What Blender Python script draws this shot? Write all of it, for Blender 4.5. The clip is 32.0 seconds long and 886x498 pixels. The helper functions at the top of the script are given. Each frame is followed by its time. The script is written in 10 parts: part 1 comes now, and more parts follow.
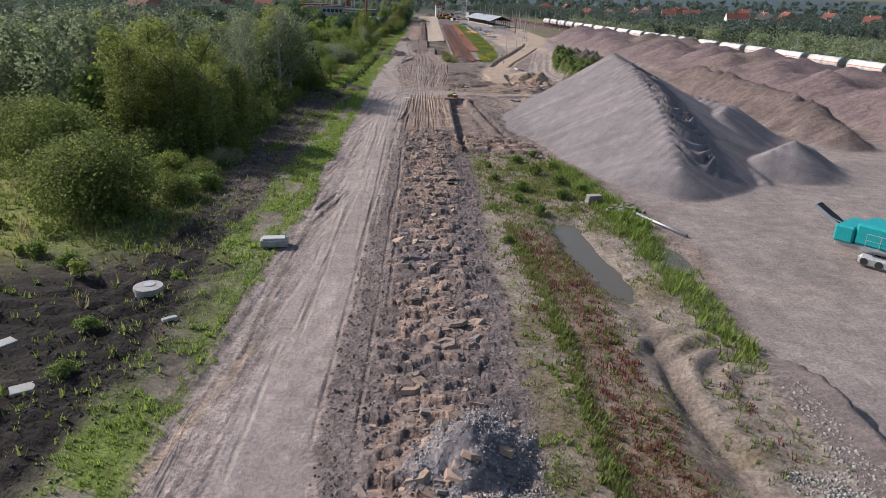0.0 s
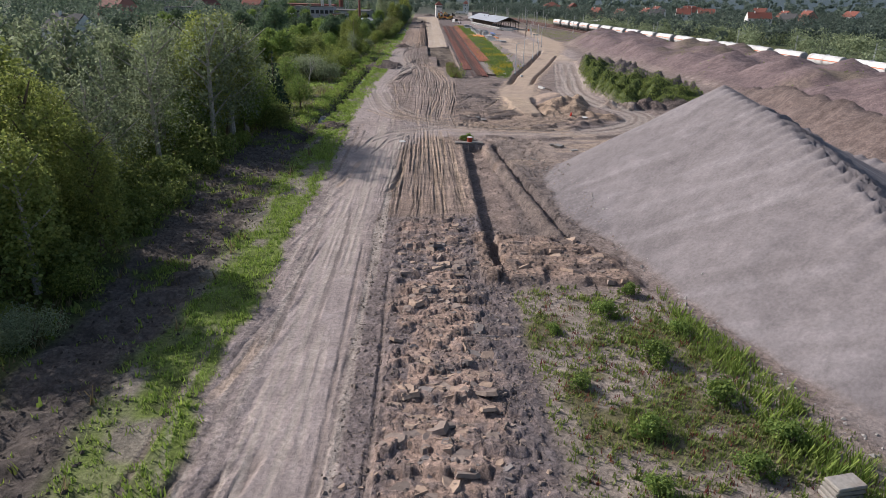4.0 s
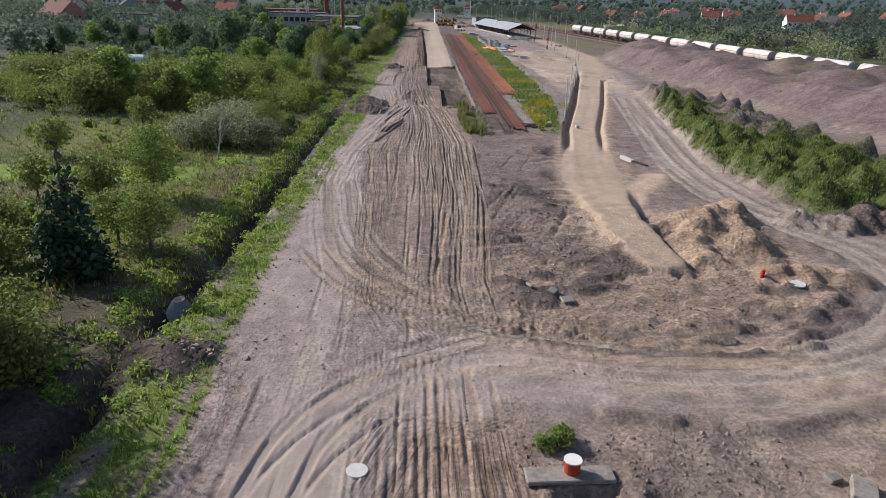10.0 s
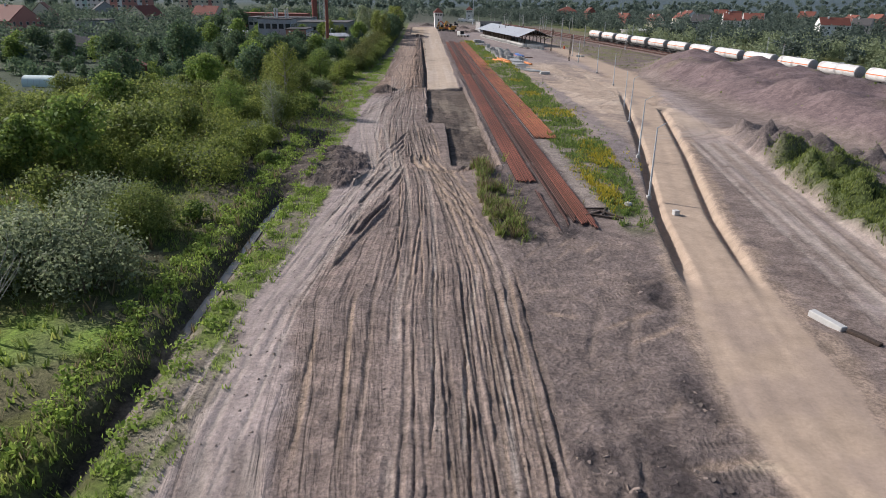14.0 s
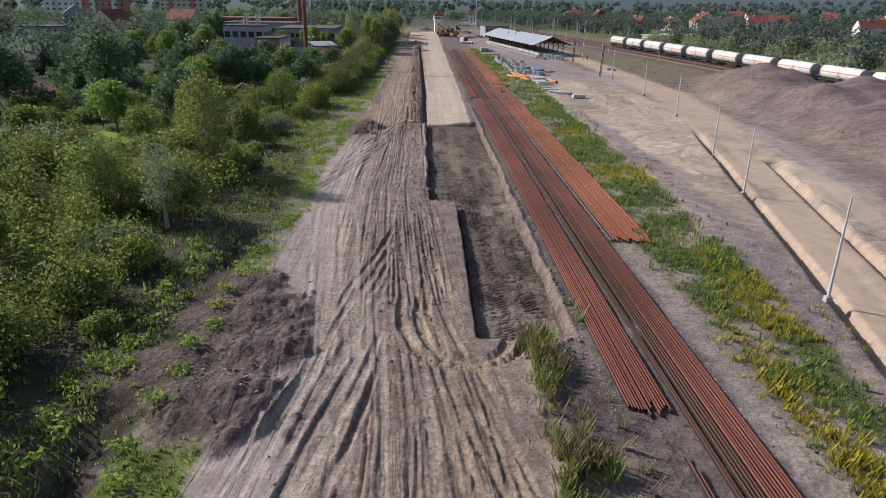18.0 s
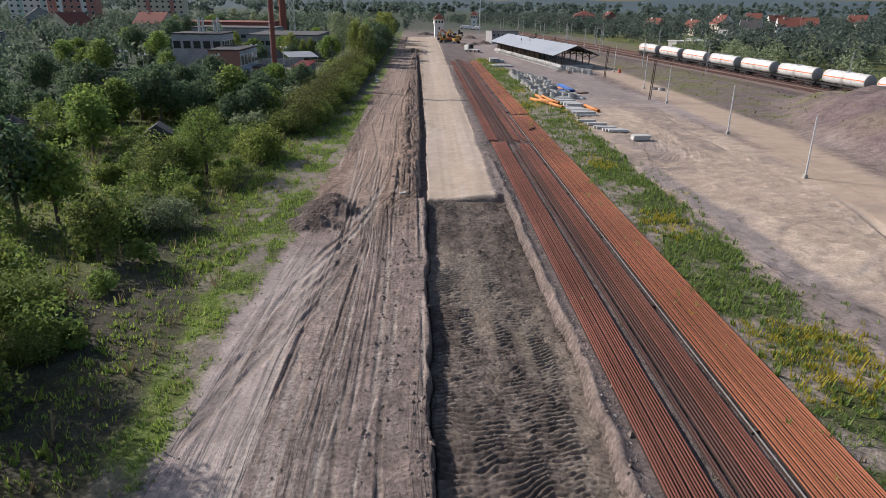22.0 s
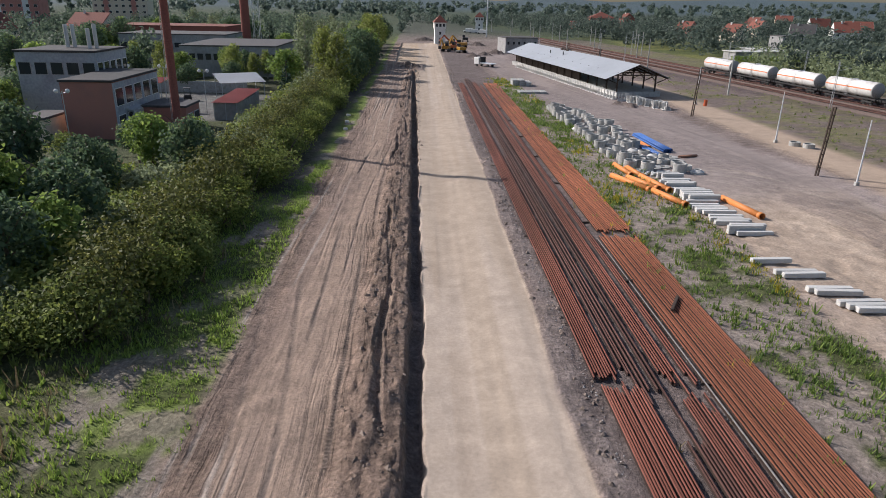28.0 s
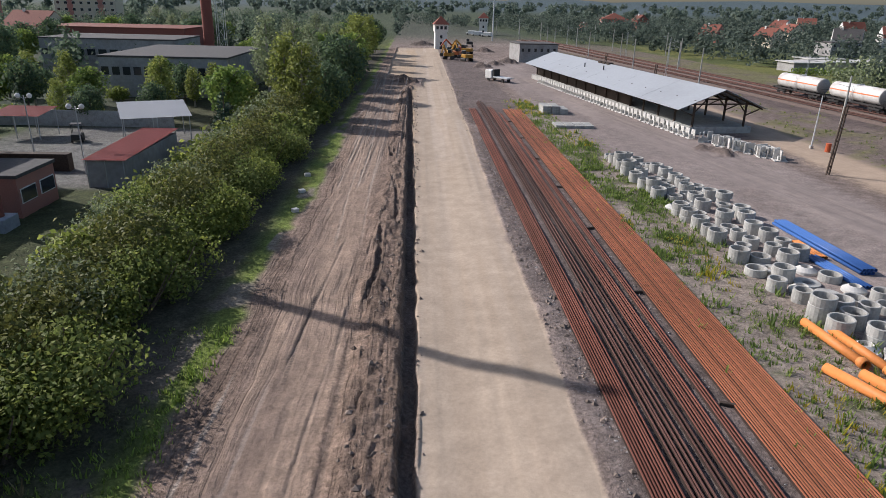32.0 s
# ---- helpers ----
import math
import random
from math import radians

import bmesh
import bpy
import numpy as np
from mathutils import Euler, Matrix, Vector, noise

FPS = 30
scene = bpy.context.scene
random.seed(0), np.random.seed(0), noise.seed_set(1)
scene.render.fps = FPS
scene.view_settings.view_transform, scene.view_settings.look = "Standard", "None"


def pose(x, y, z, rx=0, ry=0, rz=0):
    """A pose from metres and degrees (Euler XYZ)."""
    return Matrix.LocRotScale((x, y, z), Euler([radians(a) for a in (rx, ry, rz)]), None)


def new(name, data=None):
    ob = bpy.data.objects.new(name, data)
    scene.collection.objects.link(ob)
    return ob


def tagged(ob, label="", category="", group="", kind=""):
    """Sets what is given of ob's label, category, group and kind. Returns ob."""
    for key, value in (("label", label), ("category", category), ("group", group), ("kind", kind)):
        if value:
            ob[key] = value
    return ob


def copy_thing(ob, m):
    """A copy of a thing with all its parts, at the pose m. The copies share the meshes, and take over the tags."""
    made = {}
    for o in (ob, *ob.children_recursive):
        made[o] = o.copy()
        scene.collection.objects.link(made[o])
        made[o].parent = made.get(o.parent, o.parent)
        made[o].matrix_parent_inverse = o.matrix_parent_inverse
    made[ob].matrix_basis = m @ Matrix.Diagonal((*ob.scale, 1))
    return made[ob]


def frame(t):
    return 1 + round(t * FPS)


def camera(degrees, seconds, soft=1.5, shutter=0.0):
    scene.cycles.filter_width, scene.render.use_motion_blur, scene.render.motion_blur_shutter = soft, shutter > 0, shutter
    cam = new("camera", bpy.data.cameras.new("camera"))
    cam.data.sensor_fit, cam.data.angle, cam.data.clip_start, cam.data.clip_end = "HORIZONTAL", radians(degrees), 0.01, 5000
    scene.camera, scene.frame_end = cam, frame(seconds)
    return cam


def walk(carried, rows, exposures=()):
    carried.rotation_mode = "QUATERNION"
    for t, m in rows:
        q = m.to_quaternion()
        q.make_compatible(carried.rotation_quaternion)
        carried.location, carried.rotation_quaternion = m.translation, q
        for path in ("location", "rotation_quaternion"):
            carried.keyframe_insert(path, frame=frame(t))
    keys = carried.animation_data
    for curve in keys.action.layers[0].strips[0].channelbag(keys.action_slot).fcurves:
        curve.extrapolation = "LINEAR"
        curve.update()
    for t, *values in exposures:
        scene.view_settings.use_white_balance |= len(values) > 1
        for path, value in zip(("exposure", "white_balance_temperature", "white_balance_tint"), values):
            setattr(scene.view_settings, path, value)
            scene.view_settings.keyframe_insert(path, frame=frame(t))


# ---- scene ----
cam = camera(67.43, 32.0, soft=0.6)
# seconds, x, y, z, yaw, pitch, roll
ROWS = [
    (0.0, 0.00, 0.00, 16.94, -1.205, -20.964, -1.662),
    (1.0, -0.12, 8.81, 16.96, -1.226, -20.993, -1.618),
    (2.0, -0.25, 17.81, 16.98, -1.245, -21.025, -1.575),
    (3.0, -0.39, 27.31, 17.00, -1.267, -21.050, -1.530),
    (4.0, -0.51, 37.06, 17.01, -1.295, -21.060, -1.483),
    (5.0, -0.60, 46.84, 17.02, -1.333, -21.050, -1.433),
    (6.0, -0.67, 56.71, 17.04, -1.379, -21.025, -1.381),
    (7.0, -0.73, 66.68, 17.05, -1.424, -20.992, -1.328),
    (8.0, -0.77, 76.71, 17.05, -1.463, -20.957, -1.273),
    (9.0, -0.80, 86.76, 17.05, -1.492, -20.920, -1.216),
    (10.0, -0.80, 96.82, 17.05, -1.516, -20.877, -1.157),
    (11.0, -0.80, 106.86, 17.04, -1.537, -20.833, -1.098),
    (12.0, -0.79, 116.90, 17.04, -1.560, -20.789, -1.043),
    (13.0, -0.78, 126.93, 17.04, -1.584, -20.747, -0.992),
    (14.0, -0.76, 136.91, 17.04, -1.609, -20.705, -0.943),
    (15.0, -0.72, 146.74, 17.04, -1.633, -20.663, -0.898),
    (16.0, -0.68, 156.51, 17.04, -1.654, -20.625, -0.858),
    (17.0, -0.63, 166.25, 17.04, -1.672, -20.589, -0.820),
    (18.0, -0.57, 175.97, 17.04, -1.687, -20.555, -0.786),
    (19.0, -0.51, 185.71, 17.04, -1.702, -20.523, -0.758),
    (20.0, -0.45, 195.46, 17.04, -1.719, -20.496, -0.743),
    (21.0, -0.41, 205.25, 17.05, -1.740, -20.470, -0.741),
    (22.0, -0.38, 215.02, 17.07, -1.763, -20.446, -0.749),
    (23.0, -0.34, 224.69, 17.08, -1.787, -20.428, -0.767),
    (24.0, -0.28, 234.35, 17.08, -1.807, -20.417, -0.794),
    (25.0, -0.20, 244.06, 17.07, -1.822, -20.419, -0.829),
    (26.0, -0.09, 253.81, 17.05, -1.833, -20.429, -0.873),
    (27.0, 0.01, 263.58, 17.03, -1.846, -20.443, -0.927),
    (28.0, 0.06, 273.37, 17.00, -1.870, -20.455, -0.992),
    (29.0, 0.05, 283.15, 16.95, -1.907, -20.466, -1.072),
    (30.0, -0.00, 292.94, 16.90, -1.955, -20.477, -1.166),
    (31.0, -0.07, 302.76, 16.85, -2.006, -20.488, -1.264),
    (32.0, -0.13, 312.59, 16.80, -2.056, -20.499, -1.360),
]
walk(cam, [(t, pose(x, y, z, 90 + pitch, roll, yaw)) for t, x, y, z, yaw, pitch, roll in ROWS],
     exposures=[(0.0, 0.36, 6250, 12.5), (32.0, 0.36, 6250, 12.5)])

# ---------------------------------------------------------------- light
SUN_EL, SUN_AZ = 33.0, -61.0          # degrees; azimuth from +y, clockwise positive
world = bpy.data.worlds.new("world")
scene.world = world
world.use_nodes = True
_wn = world.node_tree.nodes
_sky = _wn.new("ShaderNodeTexSky")
_sky.sky_type = "NISHITA"
_sky.sun_disc = False
_sky.sun_elevation = radians(SUN_EL)
_sky.sun_rotation = radians(SUN_AZ)
_sky.dust_density = 2.0
_wn["Background"].inputs["Strength"].default_value = 0.095
world.node_tree.links.new(_sky.outputs[0], _wn["Background"].inputs["Color"])
sun_data = bpy.data.lights.new("sun", "SUN")
sun_data.energy, sun_data.angle, sun_data.color = 4.0, radians(0.6), (1.0, 0.952, 0.905)
sun = new("sun", sun_data)
_az, _el = radians(SUN_AZ), radians(SUN_EL)
SUN_DIR = Vector((math.sin(_az) * math.cos(_el), math.cos(_az) * math.cos(_el), math.sin(_el)))
sun.matrix_world = Matrix.Translation((0, 0, 80)) @ SUN_DIR.to_track_quat("Z", "Y").to_matrix().to_4x4()

# ---------------------------------------------------------------- numeric helpers
rng = np.random.default_rng(7)


def gnoise(x, y, seed=0):
    """Smooth value noise in -1..1 on arrays."""
    x, y = np.asarray(x, float), np.asarray(y, float)
    xi, yi = np.floor(x).astype(np.int64), np.floor(y).astype(np.int64)
    fx, fy = x - xi, y - yi
    u, v = fx * fx * fx * (fx * (fx * 6 - 15) + 10), fy * fy * fy * (fy * (fy * 6 - 15) + 10)

    def h(a, b):
        n = (a * 374761393 + b * 668265263 + seed * 982451653) & 0xFFFFFFFF
        n = ((n ^ (n >> 13)) * 1274126177) & 0xFFFFFFFF
        n = ((n ^ (n >> 16)) * 2246822519) & 0xFFFFFFFF
        return ((n ^ (n >> 15)) & 0xFFFFFF) / float(0x7FFFFF) - 1.0

    a, b, c, d = h(xi, yi), h(xi + 1, yi), h(xi, yi + 1), h(xi + 1, yi + 1)
    return (a * (1 - u) + b * u) * (1 - v) + (c * (1 - u) + d * u) * v


def fbm(x, y, octaves=3, seed=0):
    s, amp, tot = 0.0, 1.0, 0.0
    for k in range(octaves):
        s = s + amp * gnoise(x * 2 ** k + 17.3 * k, y * 2 ** k - 9.1 * k, seed + 31 * k)
        tot += amp
        amp *= 0.5
    return s / tot * 1.4


def cells(x, y, seed=0):
    """Broken lumps: distance to the nearest centre and to the border, a random number of the lump, offset from its centre."""
    xi, yi = np.floor(x).astype(np.int64), np.floor(y).astype(np.int64)
    f1, f2 = np.full(np.shape(x), 9.0), np.full(np.shape(x), 9.0)
    rid, ox, oy = np.zeros(np.shape(x)), np.zeros(np.shape(x)), np.zeros(np.shape(x))

    def h(a, b, k):
        n = (a * 374761393 + b * 668265263 + (seed + k) * 982451653) & 0xFFFFFFFF
        n = ((n ^ (n >> 13)) * 1274126177) & 0xFFFFFFFF
        n = ((n ^ (n >> 16)) * 2246822519) & 0xFFFFFFFF
        return ((n ^ (n >> 15)) & 0xFFFFFF) / float(0xFFFFFF)

    for i in (-1, 0, 1):
        for j in (-1, 0, 1):
            a, b = xi + i, yi + j
            dx, dy = x - (a + 0.15 + 0.7 * h(a, b, 1)), y - (b + 0.15 + 0.7 * h(a, b, 2))
            d = np.sqrt(dx * dx + dy * dy)
            m = d < f1
            f2 = np.where(m, f1, np.minimum(f2, d))
            rid, ox, oy = np.where(m, h(a, b, 3), rid), np.where(m, dx, ox), np.where(m, dy, oy)
            f1 = np.where(m, d, f1)
    return f1, f2 - f1, rid, ox, oy


def tracks(u, v, seed, fine=1.0):
    """Wheel tracks: long grooves with raised shoulders where a drawn-out noise crosses zero. Returns relief (-1..0.4)."""
    out = 0.0
    for k, (fu, fv, w) in enumerate(((0.55, 0.011, 0.16), (0.9, 0.017, 0.22), (1.7, 0.03, 0.3))):
        n = gnoise(u * fu * fine + 3.1 * k, v * fv + 7.7 * k, seed + k) + 0.25 * gnoise(u * fu * 0.4, v * fv * 3, seed + 9 + k)
        g = np.exp(-(n / w) ** 2)
        out = out + (0.55 * np.exp(-((np.abs(n) - 1.9 * w) / (0.8 * w)) ** 2) - g) * (1.0, 0.8, 0.45)[k]
    return out


def sm(a, b, v):
    t = np.clip((v - a) / (b - a), 0, 1)
    return t * t * (3 - 2 * t)


def band(v, a, b, soft=0.4):
    return sm(a - soft, a + soft, v) * (1 - sm(b - soft, b + soft, v))


def along(X, Y, pts):
    """Distance from a polyline, the side (right positive) and the length along it."""
    best = np.full(np.shape(X), 1e9)
    side = np.zeros(np.shape(X))
    run = np.zeros(np.shape(X))
    acc = 0.0
    for (ax, ay), (bx, by) in zip(pts, pts[1:]):
        dx, dy = bx - ax, by - ay
        L = math.hypot(dx, dy)
        t = np.clip(((X - ax) * dx + (Y - ay) * dy) / (L * L), 0, 1)
        px, py = X - ax - t * dx, Y - ay - t * dy
        d = np.sqrt(px * px + py * py)
        m = d < best
        best = np.where(m, d, best)
        side = np.where(m, np.sign(px * dy - py * dx) * d, side)
        run = np.where(m, acc + t * L, run)
        acc += L
    return best, side, run


def ridge(X, Y, pts, slope, right=1.0):
    """Height of a tipped ridge whose crest runs through (x, y, z) points; right widens the side of +x."""
    out = np.full(np.shape(X), -50.0)
    for (ax, ay, az), (bx, by, bz) in zip(pts, pts[1:]):
        n = max(2, int(math.hypot(bx - ax, by - ay) / 1.2))
        for k in range(n + 1):
            t = k / n
            dx, dy = X - (ax + t * (bx - ax)), Y - (ay + t * (by - ay))
            dx = np.where(dx > 0, dx * right, dx)
            out = np.maximum(out, az + t * (bz - az) - slope * np.sqrt(dx * dx + dy * dy))
    return out


# ---------------------------------------------------------------- the lie of the land
CROSS = [(-7.2, 98), (-6.8, 112), (-3.4, 121.5), (4, 125.6), (14, 124), (23, 126.5), (30, 133), (33, 141), (28.5, 152), (28.0, 165), (32, 190), (38, 225), (46, 262), (47, 300), (42, 345), (36, 380), (27, 440), (22, 500)]
SANDWAY = [(15.6, 138.5), (15.2, 145), (15.5, 152), (16.2, 161), (17.8, 170), (22.3, 192), (29, 217), (36.8, 249), (44, 280), (49, 310), (50, 345), (50.5, 385), (52, 430)]
DITCH = [(-16, 100), (-15.2, 131), (-14.8, 147), (-14.1, 170), (-14.0, 190), (-13.4, 206), (-14.2, 225)]
FAN_LEFT = [(124, -4.6), (136, -4.4), (143, -4.9), (158, -6.2), (173, -7.4), (188, -6.0), (200, -5.4), (212, -5.6), (221, -6.0), (238, -6.4), (262, -5.6), (290, -6.4)]
FAN_RIGHT = [(124, 3.4), (136, 2.6), (146, 3.4), (156, 4.2), (178, 4.8), (190, 3.8), (200, 2.8), (205, 2.0), (212, 0.6), (238, -0.9), (264, -1.1), (290, -1.1)]
BERM = [(7.0, 116), (7.9, 104), (8.9, 93), (9.7, 84.5)]


def lie(X, Y, full=True):
    """Height, base colour with some shade and haze painted in, and tuft density of the ground at X, Y."""
    wob = fbm(X * 0.11, Y * 0.11, 3, 3)
    wob2 = fbm(X * 0.6, Y * 0.6, 2, 5)
    Xw, Yw = X + 0.55 * wob + 0.25 * wob2, Y + 0.8 * wob - 0.2 * wob2
    n1, n2, n3 = fbm(X * 0.35, Y * 0.35, 4, 11), fbm(X * 1.3, Y * 1.3, 3, 12), fbm(X * 0.05, Y * 0.05, 3, 13)
    H = 0.05 * n1 + 0.03 * n2
    col = np.zeros(np.shape(X) + (3,))
    col[:] = (0.085, 0.100, 0.034)
    veg = np.ones(np.shape(X))

    def paint(w, c, green=None):
        nonlocal col, veg
        col = col * (1 - w[..., None]) + np.array(c) * w[..., None]
        if green is not None:
            veg = veg * (1 - w) + green * w

    # meadow of yellow and straw patches off the site
    paint(sm(-0.1, 0.4, n3) * 0.7, (0.165, 0.165, 0.050))
    paint(sm(0.3, 0.7, n1) * 0.4, (0.185, 0.165, 0.075))
    paint(band(X + 1.5 * n1, -75, -24, 1.5) * band(Y + 0.5 * n1, 159, 164.5, 0.8), (0.195, 0.275, 0.050), 0.5)
    paint(band(X + 1.5 * n1, -75, -34, 1.5) * band(Y + 0.5 * n1, 153, 157, 0.8) * 0.8, (0.125, 0.100, 0.075), 0.2)
    paint(band(X + n1, -46, -27, 1.0) * band(Y + n1, 303, 311, 1.0), (0.195, 0.275, 0.050), 0.5)
    paint(band(X + n1, -60, -33, 1.0) * band(Y + n1, 258, 266, 1.0), (0.195, 0.275, 0.050), 0.5)
    paint(band(X + n1, -24, -18, 0.6) * band(Y + n1, 166, 171, 0.8), (0.195, 0.275, 0.050), 0.5)
    paint(sm(20, 23, -X + n1) * (1 - sm(68, 78, Y)) * 0.85, (0.225, 0.228, 0.066))
    paint(sm(20, 23, -X + n1) * (1 - sm(68, 78, Y)) * sm(0.1, 0.5, n1 + 0.4 * n2) * 0.6, (0.120, 0.150, 0.045))
    # bare site
    left = np.interp(Y, [0, 20, 60, 110, 150, 170, 200, 225, 300, 420, 560], [-11.4, -11, -10.2, -10.6, -11.4, -10.9, -9.6, -11.3, -10.0, -9.6, -10.5])
    verge = np.interp(Y, [0, 120, 150, 195, 215, 245, 262, 330, 420, 560], [-13.7, -14.4, -15.0, -13.2, -12.2, -12.6, -15.4, -14.2, -10.4, -11.0])
    site = sm(-0.5, 0.5, Xw - left) * (1 - sm(0, 6, X - 110 + 0.117 * (Y - 185)))
    paint(site, (0.222, 0.178, 0.144), 0.0)
    paint(site * sm(0.0, 0.35, n1) * 0.6, (0.165, 0.130, 0.106))
    paint(site * sm(0.2, 0.5, n3 + 0.3 * n2) * 0.5, (0.29, 0.238, 0.195))
    paint(band(Xw, verge - 0.5, left + 0.3, 0.5) * sm(np.where(Y < 130, -1.0, -0.5), np.where(Y < 130, -0.5, 0.0), n1 + 0.5 * n3), (0.150, 0.190, 0.046), 1.0)
    paint(band(Xw, verge - 0.5, left + 0.3, 0.5) * sm(0.32, 0.55, fbm(X * 0.5, Y * 0.22, 3, 14)) * 0.9, (0.24, 0.20, 0.165), 0.05)
    # dark stripped soil along the wood
    soil = band(Xw, verge - np.interp(Y, [45, 62, 100], [5.0, 5.5, 7.0]) - 1.5 * n3, verge - 0.2, 0.6) * band(Y, 10, 128, 8) * sm(-0.75, -0.45, n1)
    soil = np.maximum(soil, np.exp(-(((X + 20.3 + n1) / 8.0) ** 4 + ((Y - 33 + n1) / 8.5) ** 4)))
    paint(soil, (0.135, 0.110, 0.093), 0.06)
    # near end darker still: shade over the dark soil put into its colour
    paint(soil * (1 - sm(42, 60, Y)), (0.036, 0.030, 0.026), 0.14)
    H += soil * 0.30 * fbm(X * 1.3, Y * 1.3, 4, 21)
    soil2 = band(Xw, verge - 7.0, verge - 0.5, 1.0) * band(Y, 128, 335, 8) * sm(-0.35, 0.1, n1)
    # strongest round y 205-255, where shade is painted in with the soil
    paint(soil2 * np.interp(Y, [135, 150, 190, 205, 255, 270], [0.9, 0.5, 0.5, 0.9, 0.9, 0.35]), (0.095, 0.076, 0.062), 0.3)
    # dark soil and the shadow on it, painted as one colour
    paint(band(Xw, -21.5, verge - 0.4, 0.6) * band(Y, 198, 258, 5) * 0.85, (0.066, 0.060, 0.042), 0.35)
    dl, ds, _ = along(X, Y, DITCH)
    inditch = np.exp(-(dl / 0.85) ** 2) * band(Y, 118, 222, 6)
    H -= 1.15 * inditch
    paint(np.clip(1.3 * inditch, 0, 1), (0.050, 0.043, 0.034), 0.05)

    gaps = band(Xw, verge - 0.4, left + 0.4, 0.4) * sm(0.05, 0.5, n1 + 0.4 * n2) * (1 - sm(300, 330, Y))
    paint(gaps * np.where(Y < 130, 0.35, 0.85), (0.20, 0.165, 0.13), 0.05)
    # haul road on the left, smooth and pale
    road = band(Xw, left + 0.4, np.interp(Y, [0, 88, 125], [-3.9, -4.3, -3.2]), 0.35) * (1 - sm(122, 132, Y))
    paint(road, (0.285, 0.238, 0.203))
    lane = band(Xw, -8.0, -4.4, 0.7) * (1 - sm(118, 132, Y))
    paint(lane * 0.75, (0.335, 0.285, 0.245))
    r1 = 0.5 * tracks(X + 0.5 * wob + 0.03 * Y, Y, 41, 1.6) + 0.5 * tracks(X + 0.3 * wob, Y, 141, 3.2)
    H += 0.016 * r1 * road * (1 - 0.7 * lane) + road * (1 - lane) * 0.03 * n2
    paint(road * (1 - 0.6 * lane) * sm(0.15, 0.9, -r1) * 0.28, (0.20, 0.165, 0.14))
    paint(road * sm(0.1, 0.5, r1) * 0.25, (0.36, 0.30, 0.255))
    paint(road * sm(0.1, 0.5, fbm(X * 0.22, Y * 0.09, 3, 43)) * 0.45, (0.235, 0.196, 0.168))
    left_rough = band(Xw, left - 0.2, left + 3.0, 0.6) * (1 - sm(120, 128, Y))
    H += left_rough * 0.035 * tracks(X * 1.2 - 0.16 * Y + 0.6 * wob, Y * 1.6, 46, 2.6)

    # strip of tipped clods
    clod = band(Xw, -4.0, 4.7, 0.35) * (1 - sm(87, 89, Yw))
    f1, fe, rid, ox, oy = cells(X * 0.95 + 0.3 * n2, Y * 0.80 + 0.3 * n1, 51)
    g1, ge, rid2, ox2, oy2 = cells(X * 2.7 + 0.4 * n2, Y * 2.3, 57)
    core = band(Xw, -2.2, 3.4, 0.6)
    plate = 1.15 * (0.03 + 0.13 * rid - 0.38 * oy * (0.4 + 0.6 * rid) + 0.22 * ox * (rid - 0.5)) * (0.75 + 0.25 * sm(0.0, 0.1, fe))
    H += clod * ((0.35 + 0.45 * core) * plate + (0.05 * rid2 - 0.08 * oy2 * rid2) + 0.03 * n2 + 0.02 * fbm(X * 3.1, Y * 3.1, 2, 58))
    paint(clod, (0.215, 0.175, 0.152))
    warm = 0.9 * gnoise(X * 0.33, Y * 0.22, 59) + 0.85 * np.exp(-((X - 0.3) / 2.3) ** 4) - 0.42
    paint(clod * core * sm(0.28, 0.50, rid * 0.45 + 0.55 * warm + 0.10 * rid2 + 0.16 * n1) * 0.85, (0.385, 0.275, 0.198))
    paint(clod * sm(0.55, 0.7, rid2) * sm(0.4, 0.6, gnoise(X * 0.9, Y * 0.7, 60) * 0.5 + 0.5) * 0.6, (0.135, 0.120, 0.112))
    paint(clod * sm(1.6, 2.6, X + 0.6 * n1) * sm(0.35, 0.6, rid) * 0.7, (0.155, 0.135, 0.125))
    paint(clod * (1 - sm(0.0, 0.10, fe)) * 0.35, (0.15, 0.12, 0.10))
    worn = clod * band(Xw, -4.0, -2.4, 0.3)
    H -= worn * H * 0.6
    paint(worn * 0.6, (0.225, 0.186, 0.160))

    # rutted strip and the wide rutted fan
    rut = band(Xw, -3.6, 3.7, 0.4) * band(Yw, 88.5, 121, 0.8)
    bend = X + 0.9 * fbm(X * 0.04, Y * 0.035, 2, 61) + 1.4 * np.sin((Y - 128) / 26.0) * band(Y, 122, 210, 14)
    fan = band(Xw, np.interp(Y, *zip(*FAN_LEFT)) - 0.9 + 0.8 * wob, np.interp(Y, [125, 150, 212, 245], [4.8, 4.6, 2.2, 0.2]), 0.6) * band(Y, 128, 282, 5)
    calm = sm(-0.5, 0.25, n3 + 0.35 * fbm(X * 0.12, Y * 0.05, 2, 68))
    r2 = (0.35 + 0.65 * calm) * (0.5 * tracks(bend + 0.16 * (Y - 170), Y, 262, 2.2) * sm(0.0, 0.4, gnoise(X * 0.15, Y * 0.04, 69)) + 0.6 * tracks(bend, Y, 62, 1.7) + 0.6 * tracks(bend * 1.0 + 5, Y, 162, 3.0)) + 0.3 * gnoise(bend * 3.4, Y * 0.06, 63)
    H += (rut * 0.02 + fan * 0.016) * r2 + 0.03 * fan * n2
    rr = np.maximum(rut, fan * 0.85)
    paint(rr * sm(-0.5, 0.2, calm - 0.5 + n1), (0.240, 0.188, 0.148))
    paint(rut, (0.285, 0.215, 0.16))
